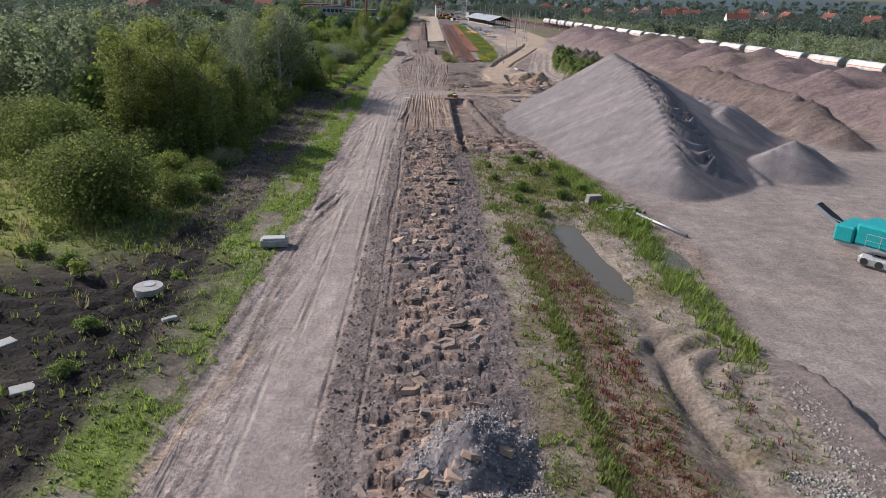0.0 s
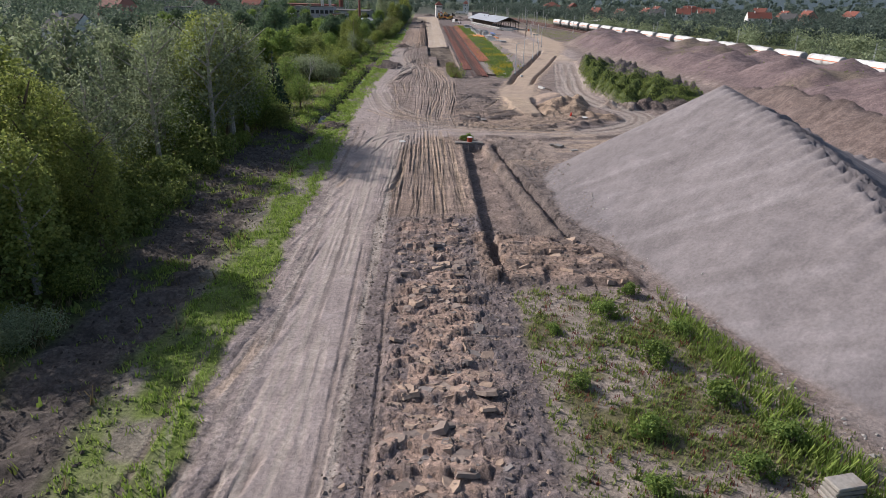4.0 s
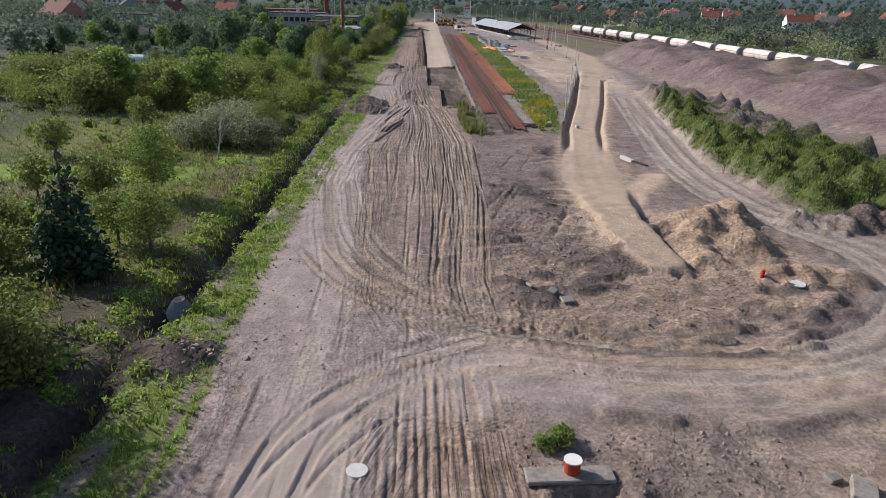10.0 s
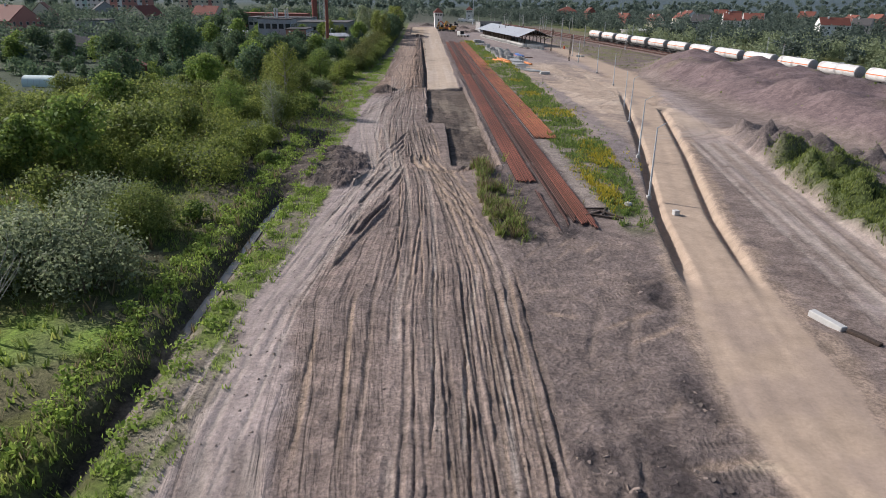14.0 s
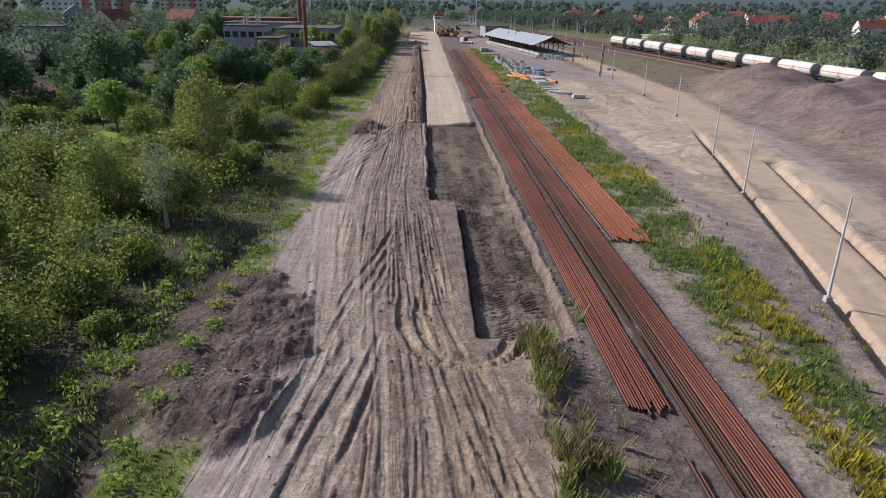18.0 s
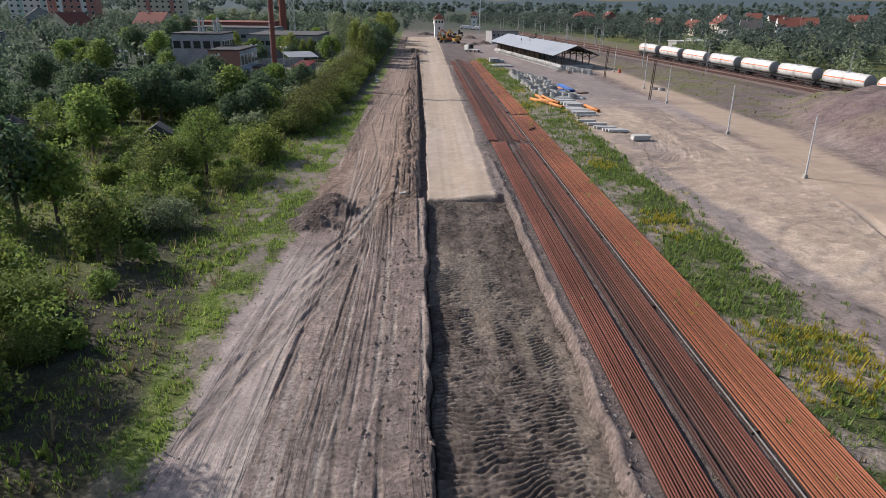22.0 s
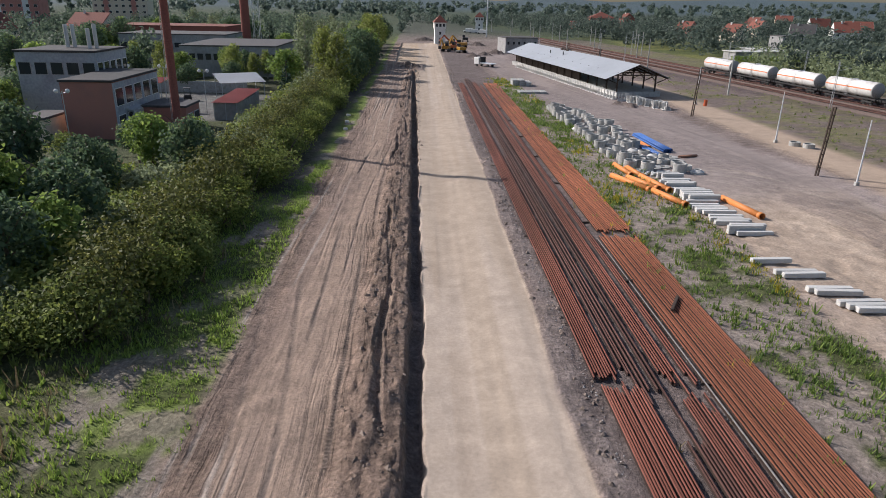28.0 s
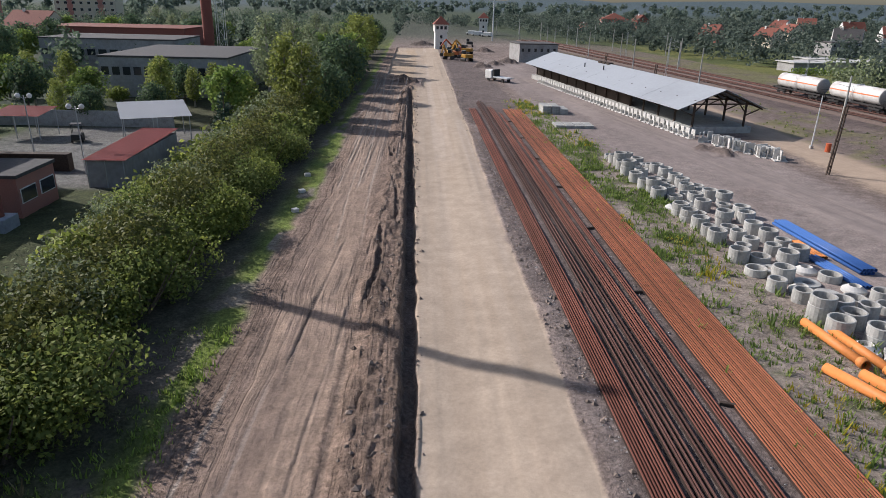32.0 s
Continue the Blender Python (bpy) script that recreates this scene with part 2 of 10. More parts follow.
    paint(rr * sm(0.1, 0.4, gnoise(bend * 0.45, Y * 0.02, 73)) * 0.7, (0.315, 0.25, 0.2))
    paint(rr * sm(0.05, 0.6, r2) * 0.28, (0.36, 0.282, 0.218))
    paint(rr * sm(0.25, 1.0, -r2) * 0.25, (0.19, 0.15, 0.125))
    right_lane = band(Xw, left + 0.3, np.interp(Y, *zip(*FAN_LEFT)) - 0.7, 0.5) * band(Y, 128, 262, 6)
    paint(right_lane * 0.8, (0.325, 0.274, 0.234))
    # narrow haul strip beside the sand bed
    strip = band(Xw, left + 0.3, -0.4, 0.5) * sm(258, 276, Y) * (1 - sm(560, 580, Y))
    r3 = 0.6 * tracks(X + 0.4 * wob, Y, 65, 1.7) + 0.5 * tracks(X + 0.2 * wob, Y, 165, 3.2) + 0.3 * gnoise(X * 3.4 + wob, Y * 0.035, 66)
    H += strip * 0.016 * r3 + strip * 0.03 * n2
    paint(strip, (0.232, 0.178, 0.138))
    paint(strip * band(X + 0.4 * wob + 0.4 * gnoise(X * 0.1, Y * 0.03, 74), -7.9, -4.0, 0.4) * 0.7, (0.285, 0.226, 0.176))
    paint(strip * sm(0.05, 0.6, r3) * 0.22, (0.345, 0.275, 0.212))
    paint(strip * sm(0.0, 0.4, fbm(X * 0.35, Y * 0.035, 3, 70)) * 0.6, (0.185, 0.145, 0.120))
    paint(strip * sm(0.2, 0.9, -r3) * 0.25, (0.18, 0.142, 0.118))
    bank = band(Xw, -3.2, -0.5, 0.5) * band(Y, 276, 450, 4)
    c1, ce, cr1, cx1, cy1 = cells(X * 1.1, Y * 0.8, 68)
    H += bank * (0.10 + 0.30 * np.abs(fbm(X * 0.9, Y * 0.45, 3, 67)) + 0.16 * cr1 * sm(0, 0.3, ce))
    paint(bank * 0.6, (0.205, 0.158, 0.126))

    # trenches
    bd, bs, _ = along(X, Y, BERM[::-1])
    inb = band(Y, 84.3, 116.2, 0.4)
    t1 = band(X + 0.08 * wob2 + 0.12 * n2, 4.15, 4.95, 0.08) * band(Y, 77.5, 84.4, 0.3)
    t1b = sm(4.07, 4.23, X + 0.08 * wob2 + 0.10 * n2) * (1 - sm(-0.62, -0.42, bs + 0.10 * wob2)) * band(Y + 0.2 * n2, 84.2, 116.5, 0.2)
    pit = np.maximum(t1, t1b)
    H = H * (1 - 0.6 * pit) - 0.82 * pit + t1b * (0.10 * n1 + 0.18 * sm(5.4, 7.2, X + 0.5 * n1))
    paint(pit, (0.205, 0.160, 0.128))
    paint(pit * sm(0.0, 0.5, n1 + 0.4 * n2) * 0.6, (0.265, 0.205, 0.158))
    H += 0.22 * np.exp(-((bs + 0.1 * n2) / 0.36) ** 2) * inb * (0.75 + 0.5 * n2)
    paint(np.exp(-((bs + 0.12 * n1) / 0.55) ** 2) * inb * 0.9, (0.375, 0.275, 0.190))
    H -= 0.62 * band(bs + 0.12 * wob2 + 0.15 * n2, 0.6, 1.25, 0.10) * inb
    H += 0.16 * np.exp(-((X - 3.85 + 0.15 * n2) / 0.22) ** 2) * band(Y, 80, 116, 1) * (0.7 + 0.6 * n2)
    side = band(Xw, 6.9, 13.5, 0.6) * band(Yw, 84, 120, 1.5)
    paint(side * 0.8, (0.175, 0.146, 0.124))
    paint(side * sm(0.1, 0.5, fbm(X * 0.4, Y * 0.15, 3, 79)) * 0.7, (0.285, 0.215, 0.160))
    H += side * 0.12 * fbm(X * 0.8, Y * 0.5, 3, 80)
    orange = band(Xw, 3.6, np.interp(Y, [74, 80, 84], [13.2, 13.0, 9.5]), 0.5) * band(Yw, 75.0, 84.2, 0.8) * (1 - pit)
    o1, oe, orid, oox, ooy = cells(X * 0.42 + 0.3 * n1, Y * 0.36 + 0.2 * n1, 71)
    o2 = cells(X * 1.0 + 0.2 * n1, Y * 0.85, 72)
    H += orange * (0.12 + 0.30 * orid - 0.30 * ooy * (0.4 + 0.6 * orid) + 0.3 * oox * (orid - 0.45) + 0.10 * o2[2] - 0.16 * o2[4] * o2[2] + 0.05 * n2)
    paint(orange, (0.335, 0.245, 0.178), 0.0)
    paint(orange * sm(0.55, 0.7, o2[2]) * 0.75, (0.19, 0.155, 0.13))
    paint(orange * (1 - sm(0.0, 0.10, oe)) * 0.6, (0.15, 0.115, 0.095))

    # weeds, pond and dug pits between the clods and the stone heap
    weeds = band(Xw, 4.9, np.interp(Y, [15, 40, 55, 75, 82], [16.5, 18.5, 18.5, 14.0, 11.5]), 0.5) * (1 - sm(72, 75, Yw))
    paint(weeds, (0.275, 0.232, 0.180), 0.32)
    paint(weeds * sm(-0.1, 0.5, n1 + 0.3 * n2) * 0.8, (0.14, 0.115, 0.062), 0.8)
    paint(weeds * band(Xw, 7.2, 10.8, 0.7) * (1 - sm(46, 52, Y)) * 0.6, (0.165, 0.110, 0.070), 0.9)
    paint(weeds * band(Yw, 53, 78, 4) * sm(-0.25, 0.2, n1 + 0.3 * n2) * 0.8, (0.12, 0.115, 0.05), 0.9)
    wet = np.exp(-((along(X, Y, [(11.3, 51), (11.8, 44), (12.8, 37), (12.6, 31), (12.0, 24), (12.4, 18)])[1] + 0.3 * wob2) / np.interp(Y, [34, 38, 46], [0.9, 1.1, 1.4])) ** 2) * (1 - sm(51, 54, Y))
    H -= wet * np.interp(Y, [16, 24, 35, 39, 50, 53], [0.15, 0.3, 0.22, 0.75, 0.75, 0.1])
    paint(wet * 0.85, (0.19, 0.155, 0.118), 0.05)
    H -= 0.6 * np.exp(-(((X - 17.7) / 1.5) ** 2 + ((Y - 43.5) / 3.5) ** 2))
    dug = np.exp(-(((X - 14.2) / 2.2) ** 2 + ((Y - 29.5) / 3.0) ** 2))
    ring = np.sin(np.hypot(X - 17.6, Y - 26.0) * 4.2 + 1.5 * wob)
    H += dug * 0.20 * ring
    paint(dug * sm(0.2, 0.8, ring) * 0.7, (0.30, 0.25, 0.19), 0.0)
    paint(dug * sm(0.2, 0.8, -ring) * 0.7, (0.16, 0.132, 0.104), 0.0)
    H -= 0.28 * np.exp(-(along(X, Y, [(12.4, 31), (12.4, 28.6), (12.2, 25), (12.8, 20.5)])[0] / 0.45) ** 2)
    H += 0.10 * np.exp(-((along(X, Y, [(13.6, 30.5), (13.4, 28.6), (13.3, 25), (14.0, 20.5)])[0]) / 0.4) ** 2)
    paint(dug * 0.3, (0.24, 0.20, 0.155), 0.0)
    paint(np.exp(-(along(X, Y, [(12.4, 31), (12.6, 28.6), (12.0, 25), (11.6, 20.5)])[0] / 0.5) ** 2) * 0.8, (0.165, 0.137, 0.108), 0.0)

    # crossing haul way and the sand way
    cd, cs, cr = along(X, Y, CROSS)
    way = (1 - sm(2.0, 3.9, cd + 1.0 * wob2 + 0.6 * n1)) * (1 - 0.35 * band(Y, 110, 160, 6) * sm(6, 12, X))
    paint(way * 0.95, (0.30, 0.252, 0.214), 0.0)
    paint(way * sm(0.05, 0.5, fbm(X * 0.2, Y * 0.25, 3, 127)) * 0.6, (0.255, 0.208, 0.170))
    flat = band(Xw, 8.5, 34, 1.2) * band(Yw, 108, 127, 2.5)
    paint(flat * sm(0.0, 3.5, bs * band(Y, 60, 117, 1) + 4.0 * sm(116, 118, Y)) * 0.75, (0.292, 0.234, 0.180), 0.0)
    paint(flat * sm(0.05, 0.45, fbm(X * 0.18, Y * 0.3, 3, 126)) * 0.7, (0.205, 0.168, 0.140))
    paint(flat * sm(0.2, 0.55, fbm(X * 0.1, Y * 0.35 + 7, 3, 125)) * 0.7, (0.37, 0.29, 0.205))
    H += flat * 0.07 * fbm(X * 0.5, Y * 0.5, 3, 124)
    mouth = np.exp(-(((X - 4.5) / 7.0) ** 4 + ((Y - 127.5 - 0.12 * X) / 3.2) ** 4))
    paint(mouth * sm(-0.2, 0.4, gnoise(X * 0.12, Y * 0.9 + X * 0.25, 128)) * 0.7, (0.365, 0.268, 0.190))
    gravel = np.exp(-(((X + 0.5) / 4.2) ** 4 + ((Y - 129.5) / 3.6) ** 4))
    paint(gravel * 0.6, (0.285, 0.252, 0.225))
    H += way * 0.05 * gnoise(cs * 2.2, cr * 0.06, 81) - H * way * 0.5
    H += 0.32 * np.exp(-((cd - 3.8) / 0.5) ** 2) * sm(-0.5, 0.1, n1) * band(Y, 118, 150, 4) * sm(5, 7, X)
    paint(np.exp(-((cd - 3.9) / 0.7) ** 2) * band(Y, 118, 150, 4) * sm(5, 7, X) * 0.7, (0.16, 0.13, 0.108))
    basin = band(Xw, 5.0, 27, 1.2) * band(Yw, 129, 150, 2) * (1 - way)
    paint(basin * 0.85, (0.262, 0.204, 0.156))
    paint(basin * sm(0.05, 0.4, n1 + 0.3 * n2) * 0.7, (0.140, 0.115, 0.098))
    paint(basin * sm(0.1, 0.5, fbm(X * 0.16, Y * 0.2, 2, 83)) * 0.7, (0.42, 0.32, 0.22))
    H += basin * (0.42 * np.abs(fbm(X * 0.35, Y * 0.35, 4, 82)) + 0.10 * n2) * sm(-0.3, 0.3, n3 + 0.3 * n1)
    for px, py, rx, ry in ((11.4, 131.6, 1.5, 0.5), (14.3, 132.9, 1.4, 0.7)):
        pool = np.exp(-(((X - px + 0.4 * n1) / rx) ** 2 + ((Y - py + 0.3 * n1) / ry) ** 2) ** 2)
        H = H * (1 - pool) - 0.22 * pool
        paint(pool, (0.19, 0.155, 0.12), 0.0)
    scarp = band(X, 4.5, 21, 1.0) * (1 - sm(-0.15, 0.15, Y + 0.5 * n1 - np.interp(X, [4, 10, 16, 22], [128.4, 127.9, 127.7, 129.2]))) * sm(0.0, 0.3, Y - np.interp(X, [4, 10, 16, 22], [127.2, 126.6, 126.4, 127.6]))
    H += 0.30 * scarp
    paint(scarp * 0.85, (0.125, 0.100, 0.085))
    torn = band(Xw, 4.0, 25, 1.0) * band(Yw, 128.5, 151, 1.2) * (1 - way)
    tv = fbm(X * 0.2, Y * 0.34, 4, 132)
    paint(torn * sm(0.06, 0.2, tv) * 0.8, (0.345, 0.262, 0.185))
    paint(torn * sm(0.10, 0.24, -tv) * 0.85, (0.112, 0.092, 0.079))
    H += torn * (0.30 * sm(0.05, 0.35, -tv) + 0.10 * sm(0.08, 0.14, tv) + 0.06 * n2)
    sd, ss, sr = along(X, Y, SANDWAY)
    wide = np.interp(Y, [136, 150, 158, 164, 175, 240, 300, 430], [1.7, 2.0, 2.8, 3.2, 2.7, 3.3, 3.6, 4.0])
    apron = np.clip(np.exp(-(((X - 10.6 + 0.8 * n1) / 3.4) ** 4 + ((Y - 148.5 + 0.8 * n1) / 5.0) ** 4)) + np.exp(-(along(X, Y, [(16.5, 152), (19.5, 157), (23.5, 163)])[0] / 1.5) ** 4), 0, 1)
    paint(apron, (0.41, 0.31, 0.22), 0.0)
    H = H * (1 - 0.5 * apron) + 0.12 * apron + apron * 0.10 * np.clip(fbm(X * 0.5, Y * 0.5, 3, 85), 0, 1)
    sandway = 1 - sm(wide - 0.2, wide + 0.2, sd + 0.08 * wob2 * (Y > 168) + 0.2 * wob2 * (Y <= 168))
    dig = sandway * sm(172, 186, Y) * (1 - sm(256, 275, Y))
    H = H * (1 - 0.85 * sandway) - 0.28 * dig + 0.55 * sandway * (1 - sm(152, 160, Y))
    H -= 0.35 * np.exp(-((ss - wide - 0.7) / 0.6) ** 2) * band(Y, 135, 156, 2)
    H -= 0.8 * dig * band(ss, -wide + 0.1, -wide + 1.0, 0.15)
    H -= 0.6 * dig * band(ss, wide - 0.9, wide - 0.25, 0.15)
    paint(sandway, (0.372, 0.290, 0.202), 0.0)
    paint(sandway * band(Y, 152, 176, 3) * sm(-0.3, 0.3, n1) * 0.6, (0.29, 0.228, 0.172))
    edge = (1 - sm(wide + 0.5, wide + 1.4, sd + 0.7 * wob2)) * (1 - sandway) * sm(150, 165, Y)
    paint(edge * 0.7, (0.33, 0.255, 0.178), 0.0)
    sandr = gnoise(ss * 2.3, sr * 0.05, 84)
    H += 0.03 * sandway * sandr
    paint(sandway * sm(0.2, 0.9, sandr) * 0.3, (0.36, 0.28, 0.20))

    # dark wet soil before the rails
    dark = band(Xw, np.interp(Y, [140, 160, 212], [4.4, 4.9, 5.4]), np.interp(Y, [140, 160, 180, 205], [11.5, 12.3, 15.6, 8.4]), 0.5) * band(Yw, 139, 206, 2)
    paint(dark * 0.9, (0.198, 0.160, 0.132), 0.02)
    paint(dark * sm(0.0, 0.45, fbm(X * 0.28, Y * 0.16, 3, 87)) * 0.9, (0.088, 0.073, 0.064))
    d1, de, drid, dox, doy = cells(X * 0.8, Y * 0.7, 92)
    H += dark * sm(-0.2, 0.5, fbm(X * 0.28, Y * 0.16, 3, 87)) * (0.14 * fbm(X * 0.9, Y * 0.9, 4, 91) + 0.14 * drid * sm(0, 0.3, de)) + dark * 0.04 * n2
    paint(dark * sm(0.2, 0.6, n1 + 0.4 * n3) * 0.6, (0.26, 0.205, 0.160))

    brush = band(X + 0.3 * wob2, np.interp(Y, [184, 194, 212], [5.0, 4.6, 4.9]), np.interp(Y, [184, 200, 212], [7.3, 6.6, 6.0]), 0.3) * band(Y, 184, 212.5, 1.0) * sm(-0.5, 0.0, n1 + 0.4 * n2)
    paint(brush, (0.15, 0.13, 0.06), 1.0)
    H += brush * 0.3

    # cut for the track bed, clawed in rows, and the sand bed
    cutl = np.interp(Y, [205, 233.5, 234.5, 276], [2.5, 2.6, 0.1, 0.1])
    claw_wob = fbm(X * 0.55, Y * 0.25, 3, 93)
    cut = sm(-0.12, 0.12, X + 0.12 * wob2 - cutl) * (1 - sm(7.35, 7.9, X + 0.15 * wob2 + 0.2 * wob)) * band(Y, 208, 275.4, 0.3)
    claw = np.sin(Y * 12.5 + 4.5 * claw_wob) * sm(-0.6, 0.2, fbm(X * 0.8, Y * 0.5, 2, 94)) + 0.5 * np.sin(X * 9.0 + 5 * claw_wob)
    H = H * (1 - 0.8 * cut) - 0.85 * cut + cut * (0.03 * claw + 0.06 * n2 + 0.10 * n1)
    H -= cut * 0.30
    paint(cut, (0.165, 0.132, 0.108), 0.0)
    paint(cut * sm(0.2, 0.7, fbm(X * 0.3, Y * 0.12, 3, 96)) * 0.6, (0.30, 0.245, 0.185))
    # crests painted paler, so the claw valleys read as shadow
    paint(cut * sm(0.0, 0.8, claw + 0.5 * n2) * 0.7, (0.215, 0.175, 0.140))
    lip = np.exp(-((X + 0.12 * wob2 + 0.1 * n2 - 7.85) / 0.24) ** 2) * band(Y, 208, 290, 2)
    H += lip * 0.18
    paint(lip * 0.6, (0.26, 0.205, 0.16))
    bedl = np.interp(Y, [275, 310, 380, 430, 470, 480, 520, 560], [0.25, 0.25, -0.4, -0.9, -1.2, -7.0, -7.5, -7.5])
    bedr = np.interp(Y, [275, 332, 420, 480, 560], [6.7, 6.9, 7.2, 7.2, 7.4])
    bed = band(X + 0.06 * wob2 + 0.12 * wob, bedl, bedr, 0.12) * band(Y, 275.5, 575, 0.25) * (1 - band(Y, 455, 472, 1.5) * band(Xw, -20, 1.5, 0.5))
    gutter = band(X + 0.1 * wob2, bedl - 0.75, bedl, 0.15) * band(Y, 275, 452, 0.5)
    H = H * (1 - bed) - bed * (0.42 - 0.34 * sm(2, 6, X)) - 0.95 * gutter
    H += bed * 0.012 * gnoise(X * 2.4, Y * 0.05, 95)
    paint(bed, (0.372, 0.304, 0.220), 0.0)
    for k, (fu, fv) in enumerate(((0.8, 0.03), (1.6, 0.06))):
        paint(bed * sm(0.1, 0.6, gnoise(X * fu, Y * fv, 97 + k)) * 0.35, ((0.45, 0.385, 0.305), (0.35, 0.275, 0.19))[k])
    paint(bed * sm(0.0, 0.7, n3 + 0.5 * n1) * 0.4, (0.325, 0.265, 0.19))
    paint(gutter * 0.7, (0.19, 0.15, 0.12))
    rub = band(Xw, bedr + 0.2, 8.5, 0.3) * band(Y, 275, 470, 2)
    paint(rub * 0.8, (0.185, 0.155, 0.132), 0.05)
    H += rub * 0.10 * np.abs(n2)

    # ballast under the rail stacks, weeds, yard
    ball = band(Xw, 8.0, np.interp(Y, [185, 222, 224, 420], [13.9, 13.9, 17.2, 17.2]), 0.3) * band(Y, 188, 560, 3)
    paint(ball, (0.150, 0.122, 0.104), 0.06)
    H += ball * 0.03 * n2
    green = band(Xw, np.interp(Y, [190, 222, 225, 400], [15.6, 15.6, 16.9, 16.9]), np.interp(Y, [185, 205, 240, 280, 330, 400, 440], [17.5, 20.5, 23.5, 23.5, 24.5, 22.5, 20]), 0.5) * band(Yw, 186, 436, 3)
    paint(band(Xw, 13.8, 17, 0.4) * band(Y, 192, 223.5, 2), (0.255, 0.218, 0.175), 0.1)
    paint(green, (0.265, 0.225, 0.178), 0.3)
    thin = np.interp(Y, [280, 310], [0.0, 0.5])
    paint(green * sm(-0.55 + thin, 0.05 + thin, n1 + 0.3 * n2), (0.080, 0.092, 0.034), 1.0)
    yard = band(Xw, np.interp(Y, [185, 205, 240, 280, 330, 400, 440], [17.5, 20.5, 23.5, 23.5, 24.5, 22.5, 20]), 42, 1.0) * band(Y, 228, 520, 12)
    paint(yard * (1 - sandway) * 0.75, (0.31, 0.262, 0.222), 0.0)
    paint(yard * (1 - sandway) * band(Y, 222, 340, 12) * 0.9, (0.385, 0.305, 0.215), 0.0)
    paint(yard * (1 - sandway) * band(Y, 222, 340, 12) * sm(0.15, 0.45, fbm(X * 0.10, Y * 0.05, 3, 99)) * 0.7, (0.28, 0.232, 0.19))
    paint(yard * (1 - sandway) * band(Y, 240, 335, 8) * sm(0.25, 0.5, fbm(X * 0.25, Y * 0.14, 3, 100)) * 0.6, (0.47, 0.38, 0.275))
    paint(np.exp(-(((X - 27.3) / 3.6) ** 4 + ((Y - 290) / 5.0) ** 4)) * sm(-0.4, 0.3, n1 + 0.5 * n2) * 0.75, (0.19, 0.155, 0.13))
    paint(yard * (1 - sandway) * sm(326, 342, Y) * 0.85, (0.225, 0.19, 0.163), 0.0)
    paint(yard * (1 - sandway) * sm(326, 342, Y) * sm(0.1, 0.5, fbm(X * 0.12, Y * 0.03, 3, 86)) * 0.5, (0.31, 0.262, 0.22))
    paint(band(Xw, np.interp(Y, [200, 240, 290], [21, 24, 24]), np.interp(Y, [200, 240, 290], [23.5, 27, 26.5]), 0.6) * band(Y, 196, 288, 5) * (1 - sandway) * 0.85, (0.215, 0.185, 0.165), 0.05)
    swirl = yard * band(Y, 236, 325, 10) * (1 - sandway) * (1 - way)
    H += swirl * (0.05 * n2 + 0.06 * fbm(X * 0.4, Y * 0.4, 3, 122))
    paint(yard * (1 - way) * sm(0.3, 0.6, gnoise(X * 0.22, Y * 0.1, 98) + 0.4 * n1) * 0.5, (0.19, 0.155, 0.13), 0.1)

    # heaps on the right
    big = ridge(X + 0.15 * n1, Y, [(26.8, 98.5, 9.9), (26.8, 90, 9.0), (26.0, 76, 6.9), (24.8, 66, 4.4), (24.2, 61, 2.4)], 0.64, 0.75)
    big = np.maximum(big, ridge(X, Y, [(34.5, 63, 0.2), (32.5, 78, 3.4), (29.0, 93, 8.2)], 0.46))
    heap_a = np.maximum(big, ridge(X, Y, [(37.0, 69, 2.6), (39.5, 69.5, 3.6), (42.5, 72, 2.6)], 0.64))
    heap_a = np.maximum(heap_a, ridge(X, Y, [(37.5, 84, 4.2), (41, 90, 4.5), (38, 96, 4.6)], 0.6))
    # loads tipped one over the other along the crest: stepped lobes, steep on the far side
    cdist, cside, crun = along(X, Y, [(24.2, 60), (24.6, 63), (25.6, 74), (26.5, 84), (26.9, 94)])
    heap_a = np.maximum(heap_a, ridge(X, Y, [(29.4, 92, 7.6), (29.6, 84, 6.6), (29.0, 74, 4.9), (28.0, 66, 2.8)], 0.72))
    lobe = 0.45 * (cside - 2.2 + 1.2 * gnoise(crun * 0.2, 0 * crun, 141)) ** 2
    ph = (crun - lobe + 0.8 * gnoise(crun * 0.3, cside * 0.5, 142)) / 1.8
    step = ph - np.floor(ph)
    amp = 0.55 + 0.45 * gnoise(np.floor(ph) * 1.7, 0 * ph + 0.5, 143)
    lobes = band(cside, 0.1, 4.6, 0.4) * band(Y, 63, 91, 2.0) * sm(0.3, 1.5, heap_a)
    heap_a = heap_a + lobes * 1.2 * amp * (np.where(step < 0.14, step / 0.14, (1 - step) / 0.86) - 0.35)
    stone = sm(-0.25, 0.25, heap_a + 0.1 * n2)
    H = np.maximum(H, heap_a + 0.012 * n2 + 0.015 * n1)
    paint(stone, (0.188, 0.170, 0.158), 0.0)
    slide = gnoise(Y * 0.55 + X * 0.30, X * 0.05, 104) + 0.5 * gnoise(Y * 1.5 + X * 0.8, X * 0.1, 105)
    paint(stone * sm(0.2, 0.8, gnoise(Y * 0.8 + X * 0.45 + 3, X * 0.06, 114)) * 0.45, (0.155, 0.139, 0.128))
    paint(stone * sm(0.35, 0.7, slide + 0.3 * n1) * 0.6, (0.24, 0.22, 0.206))
